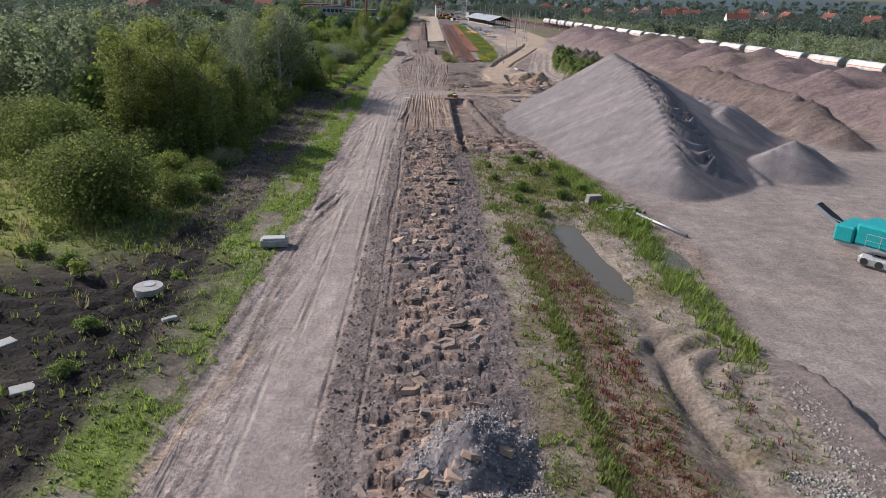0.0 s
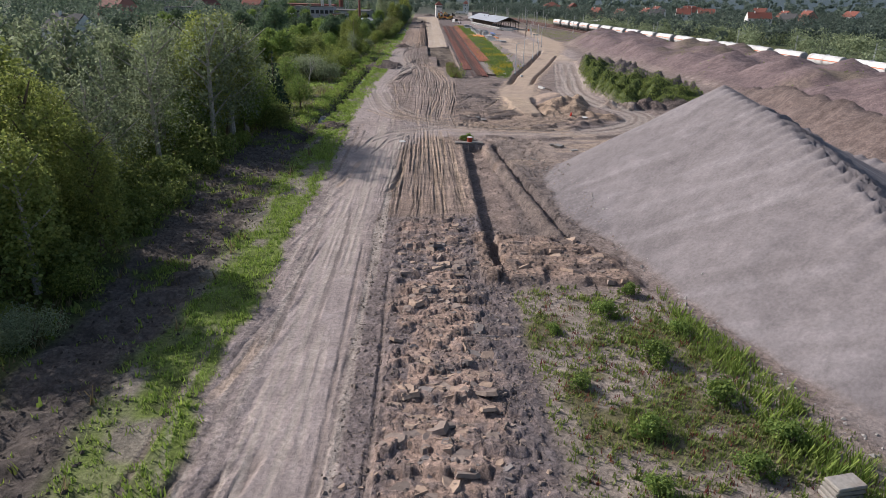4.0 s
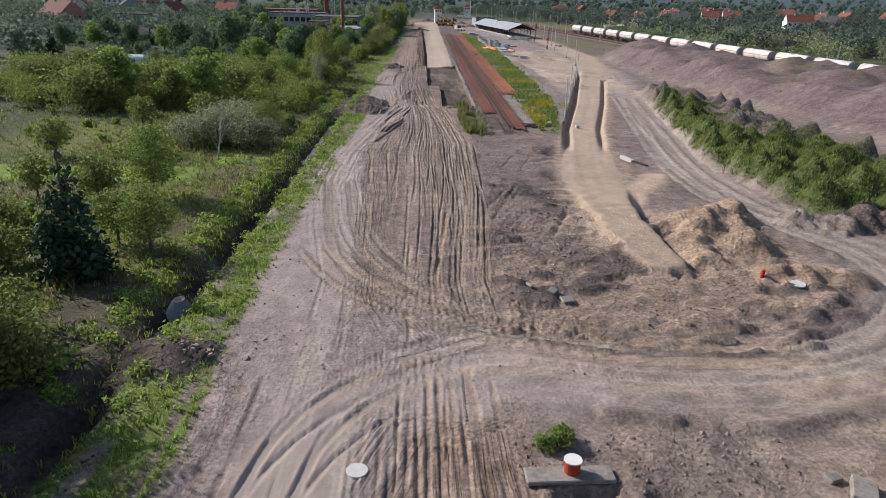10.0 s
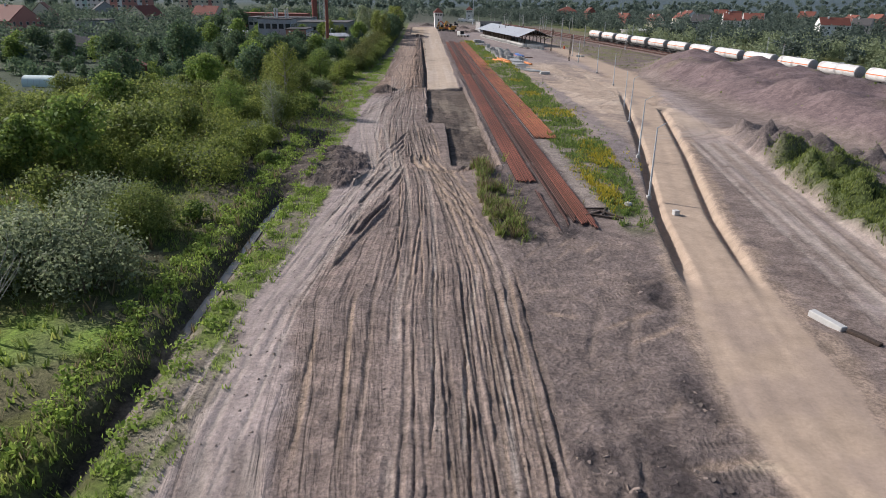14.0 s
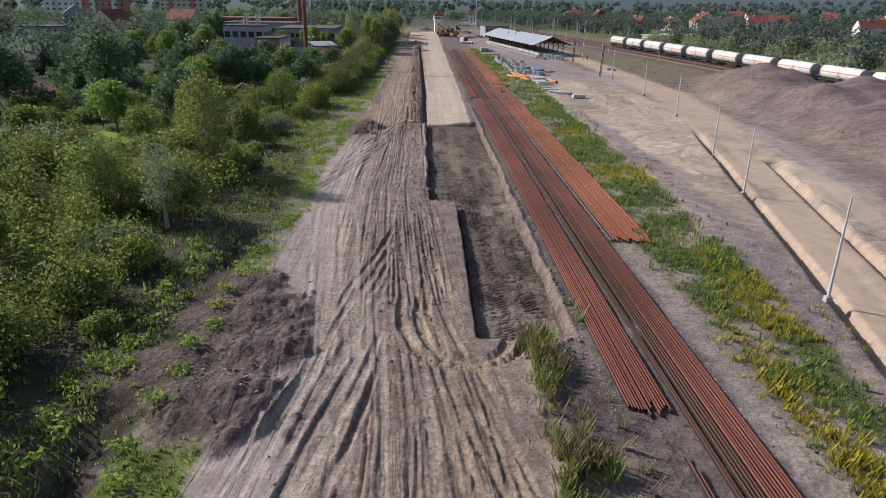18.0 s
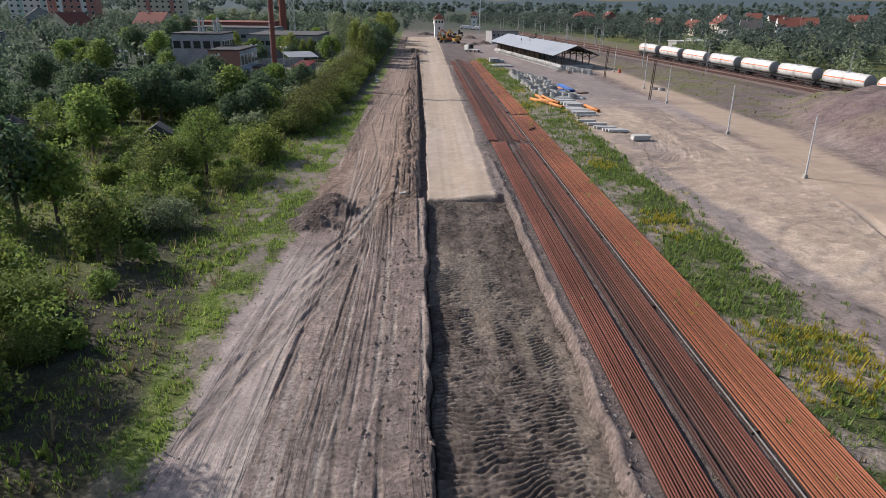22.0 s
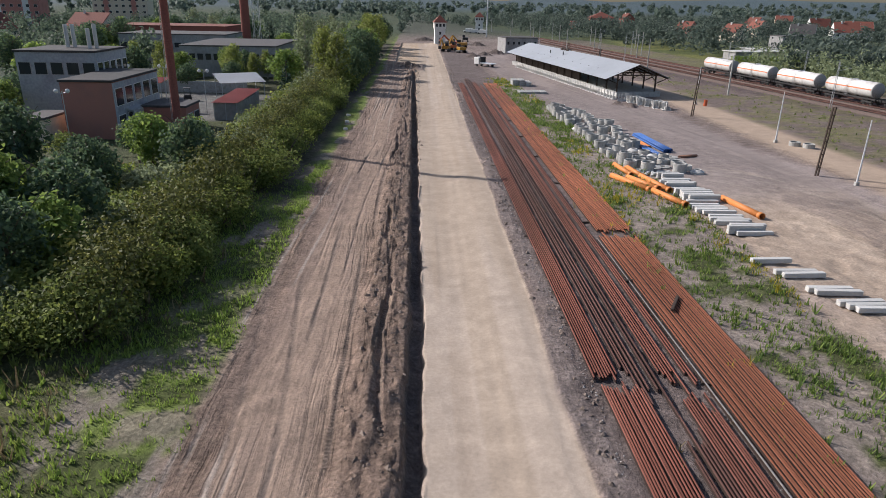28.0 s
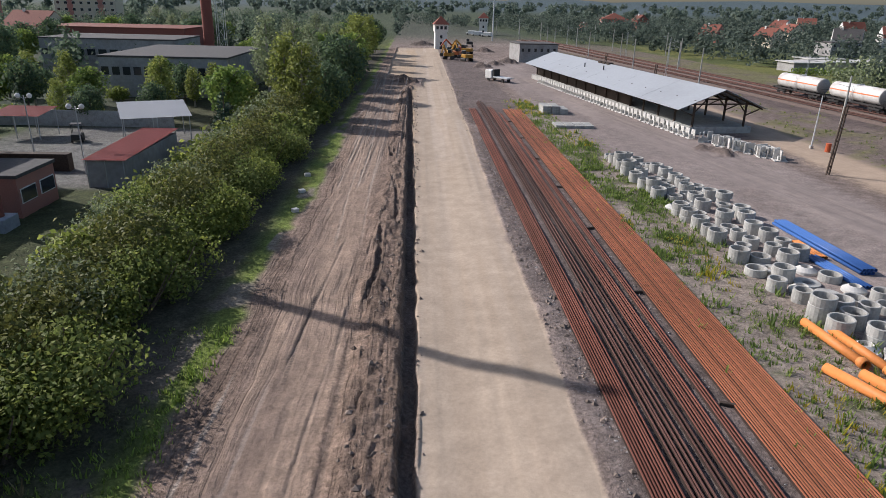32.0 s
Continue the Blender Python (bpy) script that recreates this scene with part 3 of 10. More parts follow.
    yard2 = sm(0.0, 1.5, X - np.interp(Y, [15, 23, 33, 44, 55, 62, 80, 120], [16.6, 16.6, 17.4, 19.9, 18.9, 17.2, 30, 45])) * (1 - sm(78, 90, Y)) * (1 - stone) * (1 - sm(70, 80, X))
    paint(yard2, (0.262, 0.224, 0.190), 0.0)
    paint(yard2 * sm(0.0, 0.5, fbm(X * 0.12, Y * 0.18, 3, 129)) * 0.6, (0.305, 0.256, 0.208))
    paint(yard2 * sm(0.15, 0.5, fbm(X * 0.3, Y * 0.12 + 5, 3, 130)) * 0.5, (0.215, 0.184, 0.158))
    H = H * (1 - 0.6 * yard2)
    bank2 = np.clip((X - 16.3) / 2.4, 0, 1) * (1 - sm(18.75, 19.05, X + 0.35 * n1)) * (1 - sm(25.5, 30, Y + n1))
    H += 0.85 * bank2
    paint(sm(0.05, 0.25, bank2), (0.162, 0.136, 0.120), 0.0)
    brown = ridge(X + 0.8 * n1, Y, [(63, 172, 1.0), (61, 152, 4.0), (57.6, 128, 4.6), (57, 109, 4.6), (56, 96, 4.2), (54.5, 84, 2.2)], 0.72) + 0.35 * gnoise(X * 0.5, Y * 0.5, 103)
    H = np.maximum(H, brown)
    paint(sm(-0.2, 0.3, brown), (0.155, 0.120, 0.100), 0.0)
    foot = np.interp(Y, [60, 160, 225, 250, 285, 310, 345, 360], [62, 59.5, 54, 51, 50.5, 53, 64, 80])
    k1 = cells(X * 0.075, Y * 0.07, 131)[0]
    rise = sm(0, 13, X - foot) * (1 - sm(82, 92, X + 0.117 * (Y - 250))) * (1 - sm(322, 352, Y))
    H = np.where(rise < 0.03, H, np.maximum(H, rise * (2.8 + 0.7 * n3 + 2.6 * np.clip(1.0 - 1.4 * k1, 0, 1) + 1.1 * np.clip(1.0 - 1.3 * cells(X * 0.17, Y * 0.14, 133)[0], 0, 1) + 0.45 * np.abs(fbm(X * 0.09, Y * 0.09, 3, 105))) - 0.1))
    paint(sm(0.05, 0.35, rise), (0.165, 0.124, 0.113), 0.02)
    paint(sm(0.05, 0.35, rise) * sm(0.35, 0.8, n3 + 0.2 * n1) * 0.5, (0.15, 0.13, 0.07), 0.3)
    lumps = band(Xw, np.interp(Y, [150, 170, 200, 228], [32.5, 31.5, 36.5, 42]), np.interp(Y, [150, 170, 200, 228], [50, 50, 50, 47]), 1.0) * band(Y, 149, 230, 4)
    l1, le, lrid, lox, loy = cells(X * 0.34, Y * 0.28, 107)
    lh = 0.3 + 2.3 * np.clip(1.0 - 1.25 * l1, 0, 1) * (0.5 + 0.7 * lrid) + 0.16 * n1 + 0.08 * n2
    H = np.where(lumps < 0.03, H, np.maximum(H, lumps * lh * 1.35))
    paint(sm(0.2, 0.6, lumps), (0.165, 0.138, 0.12), 0.06)
    weedy = lumps * (1 - sm(3, 8, X - np.interp(Y, [150, 170, 200, 228], [33, 32, 37, 43]) + 2 * n1)) * (1 - sm(205, 215, Y)) + lumps * band(Y, 148, 178, 4) * band(X, 33, 47, 2)
    paint(np.clip(weedy, 0, 1), (0.085, 0.11, 0.035), 1.0)
    sandheap = ridge(X + 0.8 * n1, Y, [(19.4, 139.5, 1.0), (21.2, 146.5, 2.0), (24.6, 149, 1.6), (22.6, 142, 1.5)], 0.55) + 0.5 * fbm(X * 0.6, Y * 0.6, 3, 109)
    sandheap = np.maximum(sandheap, ridge(X + 0.5 * n1, Y, [(22.6, 136.2, 1.2), (27, 136.4, 1.1)], 0.6) + 0.3 * gnoise(X * 0.9, Y * 0.9, 110))
    H = np.maximum(H, sandheap)
    paint(sm(-0.1, 0.3, sandheap), (0.35, 0.26, 0.175), 0.0)
    # heaps on the left edge of the site
    heapy = np.zeros(np.shape(X))
    for hx, hy, hz, hs in ((-9.4, 266.8, 0.75, 0.3), (-8.4, 270.5, 1.05, 0.36), (-8.2, 273.2, 0.7, 0.36), (-9.6, 202, 0.95, 0.26), (30.3, 148.3, 1.3, 0.6), (33, 147.2, 1.4, 0.6), (35.6, 147.6, 1.3, 0.6), (38.2, 148.2, 1.3, 0.6), (41, 148.6, 1.2, 0.6), (-8.9, 206.5, 0.9, 0.26), (-10.2, 210.5, 0.95, 0.24), (-11.0, 214.5, 0.6, 0.22), (-12.2, 205, 0.75, 0.24), (-13.0, 126, 0.8, 0.35), (-2.5, 462, 1.2, 0.4), (2.2, 21.4, 1.7, 0.62), (37.5, 392, 0.9, 0.45), (36, 394, 0.7, 0.45), (18, 500, 1.6, 0.5), (22, 508, 1.3, 0.45), (27, 515, 1.8, 0.5), (16, 562, 2.2, 0.5), (24, 560, 1.8, 0.5), (2, 590, 2.0, 0.4), (-4, 470, 0.9, 0.4)):
        hh = hz - hs * np.sqrt((X - hx + 0.6 * n1) ** 2 + (Y - hy) ** 2) + (0.20 if hs < 0.4 and hx < 0 else 0.38) * fbm(X * 0.8, Y * 0.8, 4, 111) + 0.10 * fbm(X * 2.6, Y * 2.6, 2, 112)
        H = np.maximum(H, hh)
        heapy = np.maximum(heapy, sm(-0.1, 0.25, hh))
        c = (0.27, 0.25, 0.24) if hz == 1.7 else (0.150, 0.120, 0.099)
        paint(sm(-0.1, 0.25, hh), c, 0.0)
    # railway formation on the right
    tx = 107.0 - 0.117 * (Y - 185)
    form = band(X, tx - 12, tx + 5, 1.0) * sm(285, 345, Y) + band(X, tx - 3.5, tx + 5, 0.7) * (1 - sm(285, 345, Y))
    paint(np.clip(form, 0, 1), (0.125, 0.098, 0.085), 0.05)
    paint(np.clip(form, 0, 1) * sm(0.0, 0.5, n1 + n3) * 0.6, (0.15, 0.14, 0.06), 0.3)
    rail_ground = band(X, 53, tx + 26, 1.0) * band(Y, 318, 620, 10) * (1 - np.clip(form, 0, 1))
    paint(rail_ground * 0.9, (0.165, 0.132, 0.108), 0.05)
    paint(rail_ground * sm(-0.05, 0.3, n1 + 0.8 * n3) * 0.7, (0.15, 0.145, 0.06), 0.5)
    yardl = band(X, -50, -26, 1.0) * band(Y, 372, 402, 1.0)
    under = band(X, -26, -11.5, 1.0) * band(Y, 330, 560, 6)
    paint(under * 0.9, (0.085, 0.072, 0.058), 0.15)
    mid = band(X, -120, -24, 3) * band(Y, 402, 560, 3)
    paint(mid * 0.9, (0.06, 0.062, 0.036), 0.3)
    paint(yardl * 0.9, (0.18, 0.172, 0.165), 0.0)
    paint(yardl * sm(0.0, 0.6, n1) * 0.6, (0.15, 0.14, 0.135), 0.0)
    paint(band(X, -62, -21, 2) * band(Y, 318, 372, 3) * 0.85, (0.062, 0.070, 0.034))
    # far country
    far = sm(560, 700, Y) + sm(125, 160, X) + sm(40, 60, -X)
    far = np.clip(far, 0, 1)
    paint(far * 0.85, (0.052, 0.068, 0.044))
    # distance haze, painted as a blue tint of the ground
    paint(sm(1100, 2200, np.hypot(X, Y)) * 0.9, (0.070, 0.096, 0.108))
    H += sm(2000, 3600, np.hypot(X, Y)) * (30 + 25 * fbm(X * 0.0011, Y * 0.0011, 2, 121))
    col *= (1 + 0.10 * n2 + 0.06 * n1)[..., None]
    col *= 1 + strip[..., None] * np.array([0.03, -0.02, -0.10])
    col *= 1 + site[..., None] * np.array([0.03, 0.0, 0.06])
    grooved = np.clip(0.5 * road * (1 - 0.75 * lane) + 0.7 * rut + 0.32 * fan + 0.35 * strip + 0.25 * way + 0.12 * sandway + 0.3 * right_lane, 0, 1)
    rough = np.clip(0.45 * clod + heapy + 0.8 * orange + 0.4 * dark + 0.6 * lumps + 0.6 * basin + 0.5 * cut + 0.25 * rr + 0.6 * bank + 0.7 * soil + 0.5 * side, 0, 1)
    grit = np.clip(1.0 + 0.15 * rough - 0.45 * way - 0.4 * yard - 0.5 * strip * band(X, -8, -4, 0.5) - 0.75 * bed - 0.6 * stone - 0.75 * sandway - 0.5 * apron - 0.45 * lane - 0.45 * right_lane - 0.3 * yard2, 0.15, 1.15)
    fl_l = np.interp(Y, *zip(*FAN_LEFT))
    fl_r = np.interp(Y, *zip(*FAN_RIGHT))
    wf = sm(122, 136, Y) * (1 - sm(270, 285, Y))
    flow = (1 - wf) * (X + 0.35 * wob) + wf * (9.0 * (X - fl_l) / (fl_r - fl_l) + 0.15 * wob)
    wc = (1 - sm(3.4, 4.4, cd)) * band(Y, 104, 520, 2)
    fv = np.where(wc > 0.5, cr + 98, Y)
    flow = np.where(wc > 0.5, cs - 7.1, flow)
    patch = 0.06 + 0.80 * sm(0.0, 0.5, gnoise(flow * 0.5, fv * 0.035, 75) + 0.55 * gnoise(X * 0.2, Y * 0.1, 76))
    grooved = grooved * np.maximum(patch, 0.45 * rut) * np.where(Y > 116, sm(0.02, 0.4, np.abs(wc - 0.5)), 1.0)
    arcs = yard * (1 - sandway) * (1 - way) * band(Y, 222, 335, 8)
    hub = np.hypot(X - 34, (Y - 262) * 0.55) + 0.8 * wob
    hub = np.where(gnoise(X * 0.06, Y * 0.03, 77) > 0, hub, np.hypot(X - 22, (Y - 310) * 0.5) + 0.8 * wob)
    flow = np.where(arcs > 0.3, hub + 90, flow)
    grooved = np.maximum(grooved, 0.22 * arcs * sm(-0.1, 0.4, gnoise(X * 0.13, Y * 0.06, 78)))
    free = (1 - pit) * (1 - bed) * (1 - cut) * (1 - gutter)
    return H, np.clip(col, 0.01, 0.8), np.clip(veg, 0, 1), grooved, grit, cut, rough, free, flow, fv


# ---------------------------------------------------------------- materials
def mat(name, colour, rough=0.8, metal=0.0, grain=0.0, scale=8.0, bump=0.0, bump_scale=30.0, spots=None, spot_scale=0.8, island=0.0, objrand=0.0, spec=0.3, coords="Object", stretch=(1, 1, 1)):
    """A procedural surface: base colour, grain and stains at two scales, relief, and variation from piece to piece."""
    m = bpy.data.materials.new(name)
    m.use_nodes = True
    nt = m.node_tree
    n, l = nt.nodes, nt.links
    p = n["Principled BSDF"]
    p.inputs["Roughness"].default_value, p.inputs["Metallic"].default_value = rough, metal
    p.inputs["Specular IOR Level"].default_value = spec
    tc = n.new("ShaderNodeTexCoord")
    mp = n.new("ShaderNodeMapping")
    mp.inputs["Scale"].default_value = stretch
    l.new(tc.outputs[coords], mp.inputs["Vector"])
    rgb = n.new("ShaderNodeRGB")
    rgb.outputs[0].default_value = (*colour, 1)
    out = rgb.outputs[0]

    def blend(kind, a, b, fac):
        x = n.new("ShaderNodeMix")
        x.data_type, x.blend_type = "RGBA", kind
        for sock, v in ((x.inputs[6], a), (x.inputs[7], b), (x.inputs[0], fac)):
            if hasattr(v, "is_linked"):
                l.new(v, sock)
            else:
                sock.default_value = v
        return x.outputs[2]

    def noise_tex(s, detail=4.0):
        t = n.new("ShaderNodeTexNoise")
        t.inputs["Scale"].default_value, t.inputs["Detail"].default_value = s, detail
        l.new(mp.outputs[0], t.inputs["Vector"])
        return t.outputs["Fac"]

    def ramp(v, a, b):
        r = n.new("ShaderNodeMapRange")
        r.inputs["From Min"].default_value, r.inputs["From Max"].default_value = a, b
        l.new(v, r.inputs["Value"])
        return r.outputs[0]

    if spots:
        out = blend("MIX", out, (*spots, 1), ramp(noise_tex(spot_scale, 5), 0.48, 0.72))
    if grain:
        g = n.new("ShaderNodeMapRange")
        g.inputs["To Min"].default_value, g.inputs["To Max"].default_value = 1 - grain, 1 + grain
        g.inputs["From Min"].default_value, g.inputs["From Max"].default_value = 0.25, 0.75
        l.new(noise_tex(scale, 6), g.inputs["Value"])
        out = blend("MULTIPLY", out, g.outputs[0], 1.0)
    for amount, node, sock in ((island, "ShaderNodeNewGeometry", "Random Per Island"), (objrand, "ShaderNodeObjectInfo", "Random")):
        if amount:
            s = n.new(node)
            r = n.new("ShaderNodeMapRange")
            r.inputs["To Min"].default_value, r.inputs["To Max"].default_value = 1 - amount, 1 + amount
            l.new(s.outputs[sock], r.inputs["Value"])
            out = blend("MULTIPLY", out, r.outputs[0], 1.0)
    l.new(out, p.inputs["Base Color"])
    if bump:
        b = n.new("ShaderNodeBump")
        b.inputs["Strength"].default_value, b.inputs["Distance"].default_value = 1.0, bump
        l.new(noise_tex(bump_scale, 6), b.inputs["Height"])
        l.new(b.outputs[0], p.inputs["Normal"])
    return m


def leaf_mat(name, colour, tip, translucent=0.45, objrand=0.2):
    """Leaves: two greens from clump to clump, some light through them."""
    colour, tip = (colour[0], colour[1], 1.1 * colour[2]), (tip[0], tip[1], 1.1 * tip[2])
    m = mat(name, colour, 0.7, 0, island=0.35, objrand=objrand, spec=0.25)
    nt = m.node_tree
    n, l = nt.nodes, nt.links
    p = n["Principled BSDF"]
    src = p.inputs["Base Color"].links[0].from_socket
    geo = n.new("ShaderNodeNewGeometry")
    x = n.new("ShaderNodeMix")
    x.data_type = "RGBA"
    r = n.new("ShaderNodeMapRange")
    r.inputs["From Min"].default_value, r.inputs["From Max"].default_value = 0.62, 1.0
    l.new(geo.outputs["Random Per Island"], r.inputs["Value"])
    l.new(r.outputs[0], x.inputs[0])
    l.new(src, x.inputs[6])
    x.inputs[7].default_value = (*tip, 1)
    l.new(x.outputs[2], p.inputs["Base Color"])
    t = n.new("ShaderNodeBsdfTranslucent")
    l.new(x.outputs[2], t.inputs["Color"])
    mx = n.new("ShaderNodeMixShader")
    mx.inputs[0].default_value = translucent
    l.new(p.outputs[0], mx.inputs[1])
    l.new(t.outputs[0], mx.inputs[2])
    l.new(mx.outputs[0], n["Material Output"].inputs["Surface"])
    return m


def ground_material():
    m = bpy.data.materials.new("soil")
    m.use_nodes = True
    nt = m.node_tree
    n, l = nt.nodes, nt.links
    p = n["Principled BSDF"]
    p.inputs["Roughness"].default_value, p.inputs["Specular IOR Level"].default_value = 0.95, 0.15
    a = n.new("ShaderNodeAttribute")
    a.attribute_name = "soil"
    tc = n.new("ShaderNodeTexCoord")
    grit = n.new("ShaderNodeAttribute")
    grit.attribute_name = "grit"
    out = a.outputs["Color"]
    hs = []
    for s, lo, hi, d, f0, f1 in ((22.0, 0.78, 1.22, 4, 0.30, 0.70), (5.0, 0.70, 1.28, 6, 0.36, 0.64), (1.0, 0.80, 1.18, 6, 0.38, 0.62), (0.16, 0.88, 1.10, 4, 0.35, 0.65)):
        t = n.new("ShaderNodeTexNoise")
        t.inputs["Scale"].default_value, t.inputs["Detail"].default_value = s, d
        t.inputs["Roughness"].default_value = 0.6
        l.new(tc.outputs["Object"], t.inputs["Vector"])
        r = n.new("ShaderNodeMapRange")
        r.inputs["From Min"].default_value, r.inputs["From Max"].default_value = f0, f1
        r.inputs["To Min"].default_value, r.inputs["To Max"].default_value = lo, hi
        l.new(t.outputs["Fac"], r.inputs["Value"])
        x = n.new("ShaderNodeMix")
        x.data_type, x.blend_type = "RGBA", "MULTIPLY"
        l.new(grit.outputs["Fac"], x.inputs[0])
        l.new(out, x.inputs[6])
        l.new(r.outputs[0], x.inputs[7])
        out = x.outputs[2]
        hs.append(t.outputs["Fac"])
    # thin grooves and streaks that follow the run of the wheels; groove shadow is darkened into the colour
    fa = n.new("ShaderNodeAttribute")
    fa.attribute_name = "flow"
    grooves = []
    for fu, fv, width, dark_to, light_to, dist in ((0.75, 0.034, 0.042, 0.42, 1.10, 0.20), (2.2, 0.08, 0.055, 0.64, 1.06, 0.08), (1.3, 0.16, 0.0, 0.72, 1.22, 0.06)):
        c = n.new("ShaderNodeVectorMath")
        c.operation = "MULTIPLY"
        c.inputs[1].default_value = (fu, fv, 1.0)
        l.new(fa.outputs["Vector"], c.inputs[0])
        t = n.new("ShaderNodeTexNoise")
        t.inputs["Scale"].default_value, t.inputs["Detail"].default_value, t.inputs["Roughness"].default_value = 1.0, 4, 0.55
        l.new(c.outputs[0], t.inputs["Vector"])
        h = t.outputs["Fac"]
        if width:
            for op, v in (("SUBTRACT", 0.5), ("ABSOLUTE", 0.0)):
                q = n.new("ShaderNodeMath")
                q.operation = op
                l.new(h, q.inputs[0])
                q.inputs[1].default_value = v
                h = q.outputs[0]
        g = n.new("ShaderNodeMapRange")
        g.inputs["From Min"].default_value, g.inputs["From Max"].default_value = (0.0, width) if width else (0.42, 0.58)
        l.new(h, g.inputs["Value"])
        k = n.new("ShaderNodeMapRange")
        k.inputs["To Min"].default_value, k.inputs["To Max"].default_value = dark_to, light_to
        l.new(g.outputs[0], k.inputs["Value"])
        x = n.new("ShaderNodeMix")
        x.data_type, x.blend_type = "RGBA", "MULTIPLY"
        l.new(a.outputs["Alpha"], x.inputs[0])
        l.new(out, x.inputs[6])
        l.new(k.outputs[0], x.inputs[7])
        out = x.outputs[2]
        q = n.new("ShaderNodeMath")
        q.operation = "MULTIPLY"
        l.new(g.outputs[0], q.inputs[0])
        l.new(a.outputs["Alpha"], q.inputs[1])
        grooves.append((q.outputs[0], dist))
    # lug marks in the wheel tracks, claw marks of the bucket, broken clods: hollows darker, crests paler
    wk = n.new("ShaderNodeAttribute")
    wk.attribute_name = "work"
    sep = n.new("ShaderNodeSeparateColor")
    l.new(wk.outputs["Color"], sep.inputs[0])
    extra = []

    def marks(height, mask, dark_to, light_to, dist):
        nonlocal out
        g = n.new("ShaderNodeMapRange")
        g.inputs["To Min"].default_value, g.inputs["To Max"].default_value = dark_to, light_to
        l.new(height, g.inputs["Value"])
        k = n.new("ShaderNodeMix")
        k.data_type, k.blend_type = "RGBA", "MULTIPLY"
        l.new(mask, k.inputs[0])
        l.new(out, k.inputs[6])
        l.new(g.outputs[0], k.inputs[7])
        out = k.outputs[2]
        q = n.new("ShaderNodeMath")
        q.operation = "MULTIPLY"
        l.new(height, q.inputs[0])
        l.new(mask, q.inputs[1])
        extra.append((q.outputs[0], dist))

    def wave(direction, scale, distortion, detail_scale, profile):
        w = n.new("ShaderNodeTexWave")
        w.bands_direction, w.wave_profile = direction, profile
        w.inputs["Scale"].default_value, w.inputs["Distortion"].default_value = scale, distortion
        w.inputs["Detail"].default_value, w.inputs["Detail Scale"].default_value = 2.5, detail_scale
        l.new(tc.outputs["Object"], w.inputs["Vector"])
        return w.outputs["Fac"]

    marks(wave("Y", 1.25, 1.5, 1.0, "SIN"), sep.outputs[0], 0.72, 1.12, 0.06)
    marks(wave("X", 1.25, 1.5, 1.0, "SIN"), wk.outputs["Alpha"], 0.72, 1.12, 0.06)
    # claw valleys: their shadow goes into the colour too
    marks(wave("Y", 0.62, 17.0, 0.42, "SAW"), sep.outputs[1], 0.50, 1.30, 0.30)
    vo = n.new("ShaderNodeTexVoronoi")
    vo.feature = "F1"
    vo.inputs["Scale"].default_value = 2.6
    wn = n.new("ShaderNodeTexNoise")
    wn.inputs["Scale"].default_value, wn.inputs["Detail"].default_value = 3.0, 3
    l.new(tc.outputs["Object"], wn.inputs["Vector"])
    wv = n.new("ShaderNodeVectorMath")
    wv.operation = "MULTIPLY_ADD"
    wv.inputs[1].default_value = (0.45, 0.45, 0.0)
    l.new(wn.outputs["Color"], wv.inputs[0])
    l.new(tc.outputs["Object"], wv.inputs[2])
    l.new(wv.outputs[0], vo.inputs["Vector"])
    vm = n.new("ShaderNodeMapRange")
    vm.inputs["From Min"].default_value, vm.inputs["From Max"].default_value = 0.55, 0.15
    l.new(vo.outputs["Distance"], vm.inputs["Value"])
    marks(vm.outputs[0], sep.outputs[2], 0.74, 1.12, 0.10)
    l.new(out, p.inputs["Base Color"])
    prev = None
    for h, dist in grooves + extra + [ (hs[2], 0.12), (hs[1], 0.10), (hs[0], 0.05)]:
        b = n.new("ShaderNodeBump")
        b.inputs["Distance"].default_value = dist
        l.new(grit.outputs["Fac"], b.inputs["Strength"])
        l.new(h, b.inputs["Height"])
        if prev:
            l.new(prev, b.inputs["Normal"])
        prev = b.outputs[0]
    l.new(prev, p.inputs["Normal"])
    return m


SOIL = ground_material()
BARK = mat("bark", (0.13, 0.10, 0.075), 0.9, grain=0.35, scale=12, bump=0.03, bump_scale=20)
PALE_BARK = mat("pale_bark", (0.34, 0.31, 0.27), 0.9, grain=0.4, scale=9, bump=0.02)
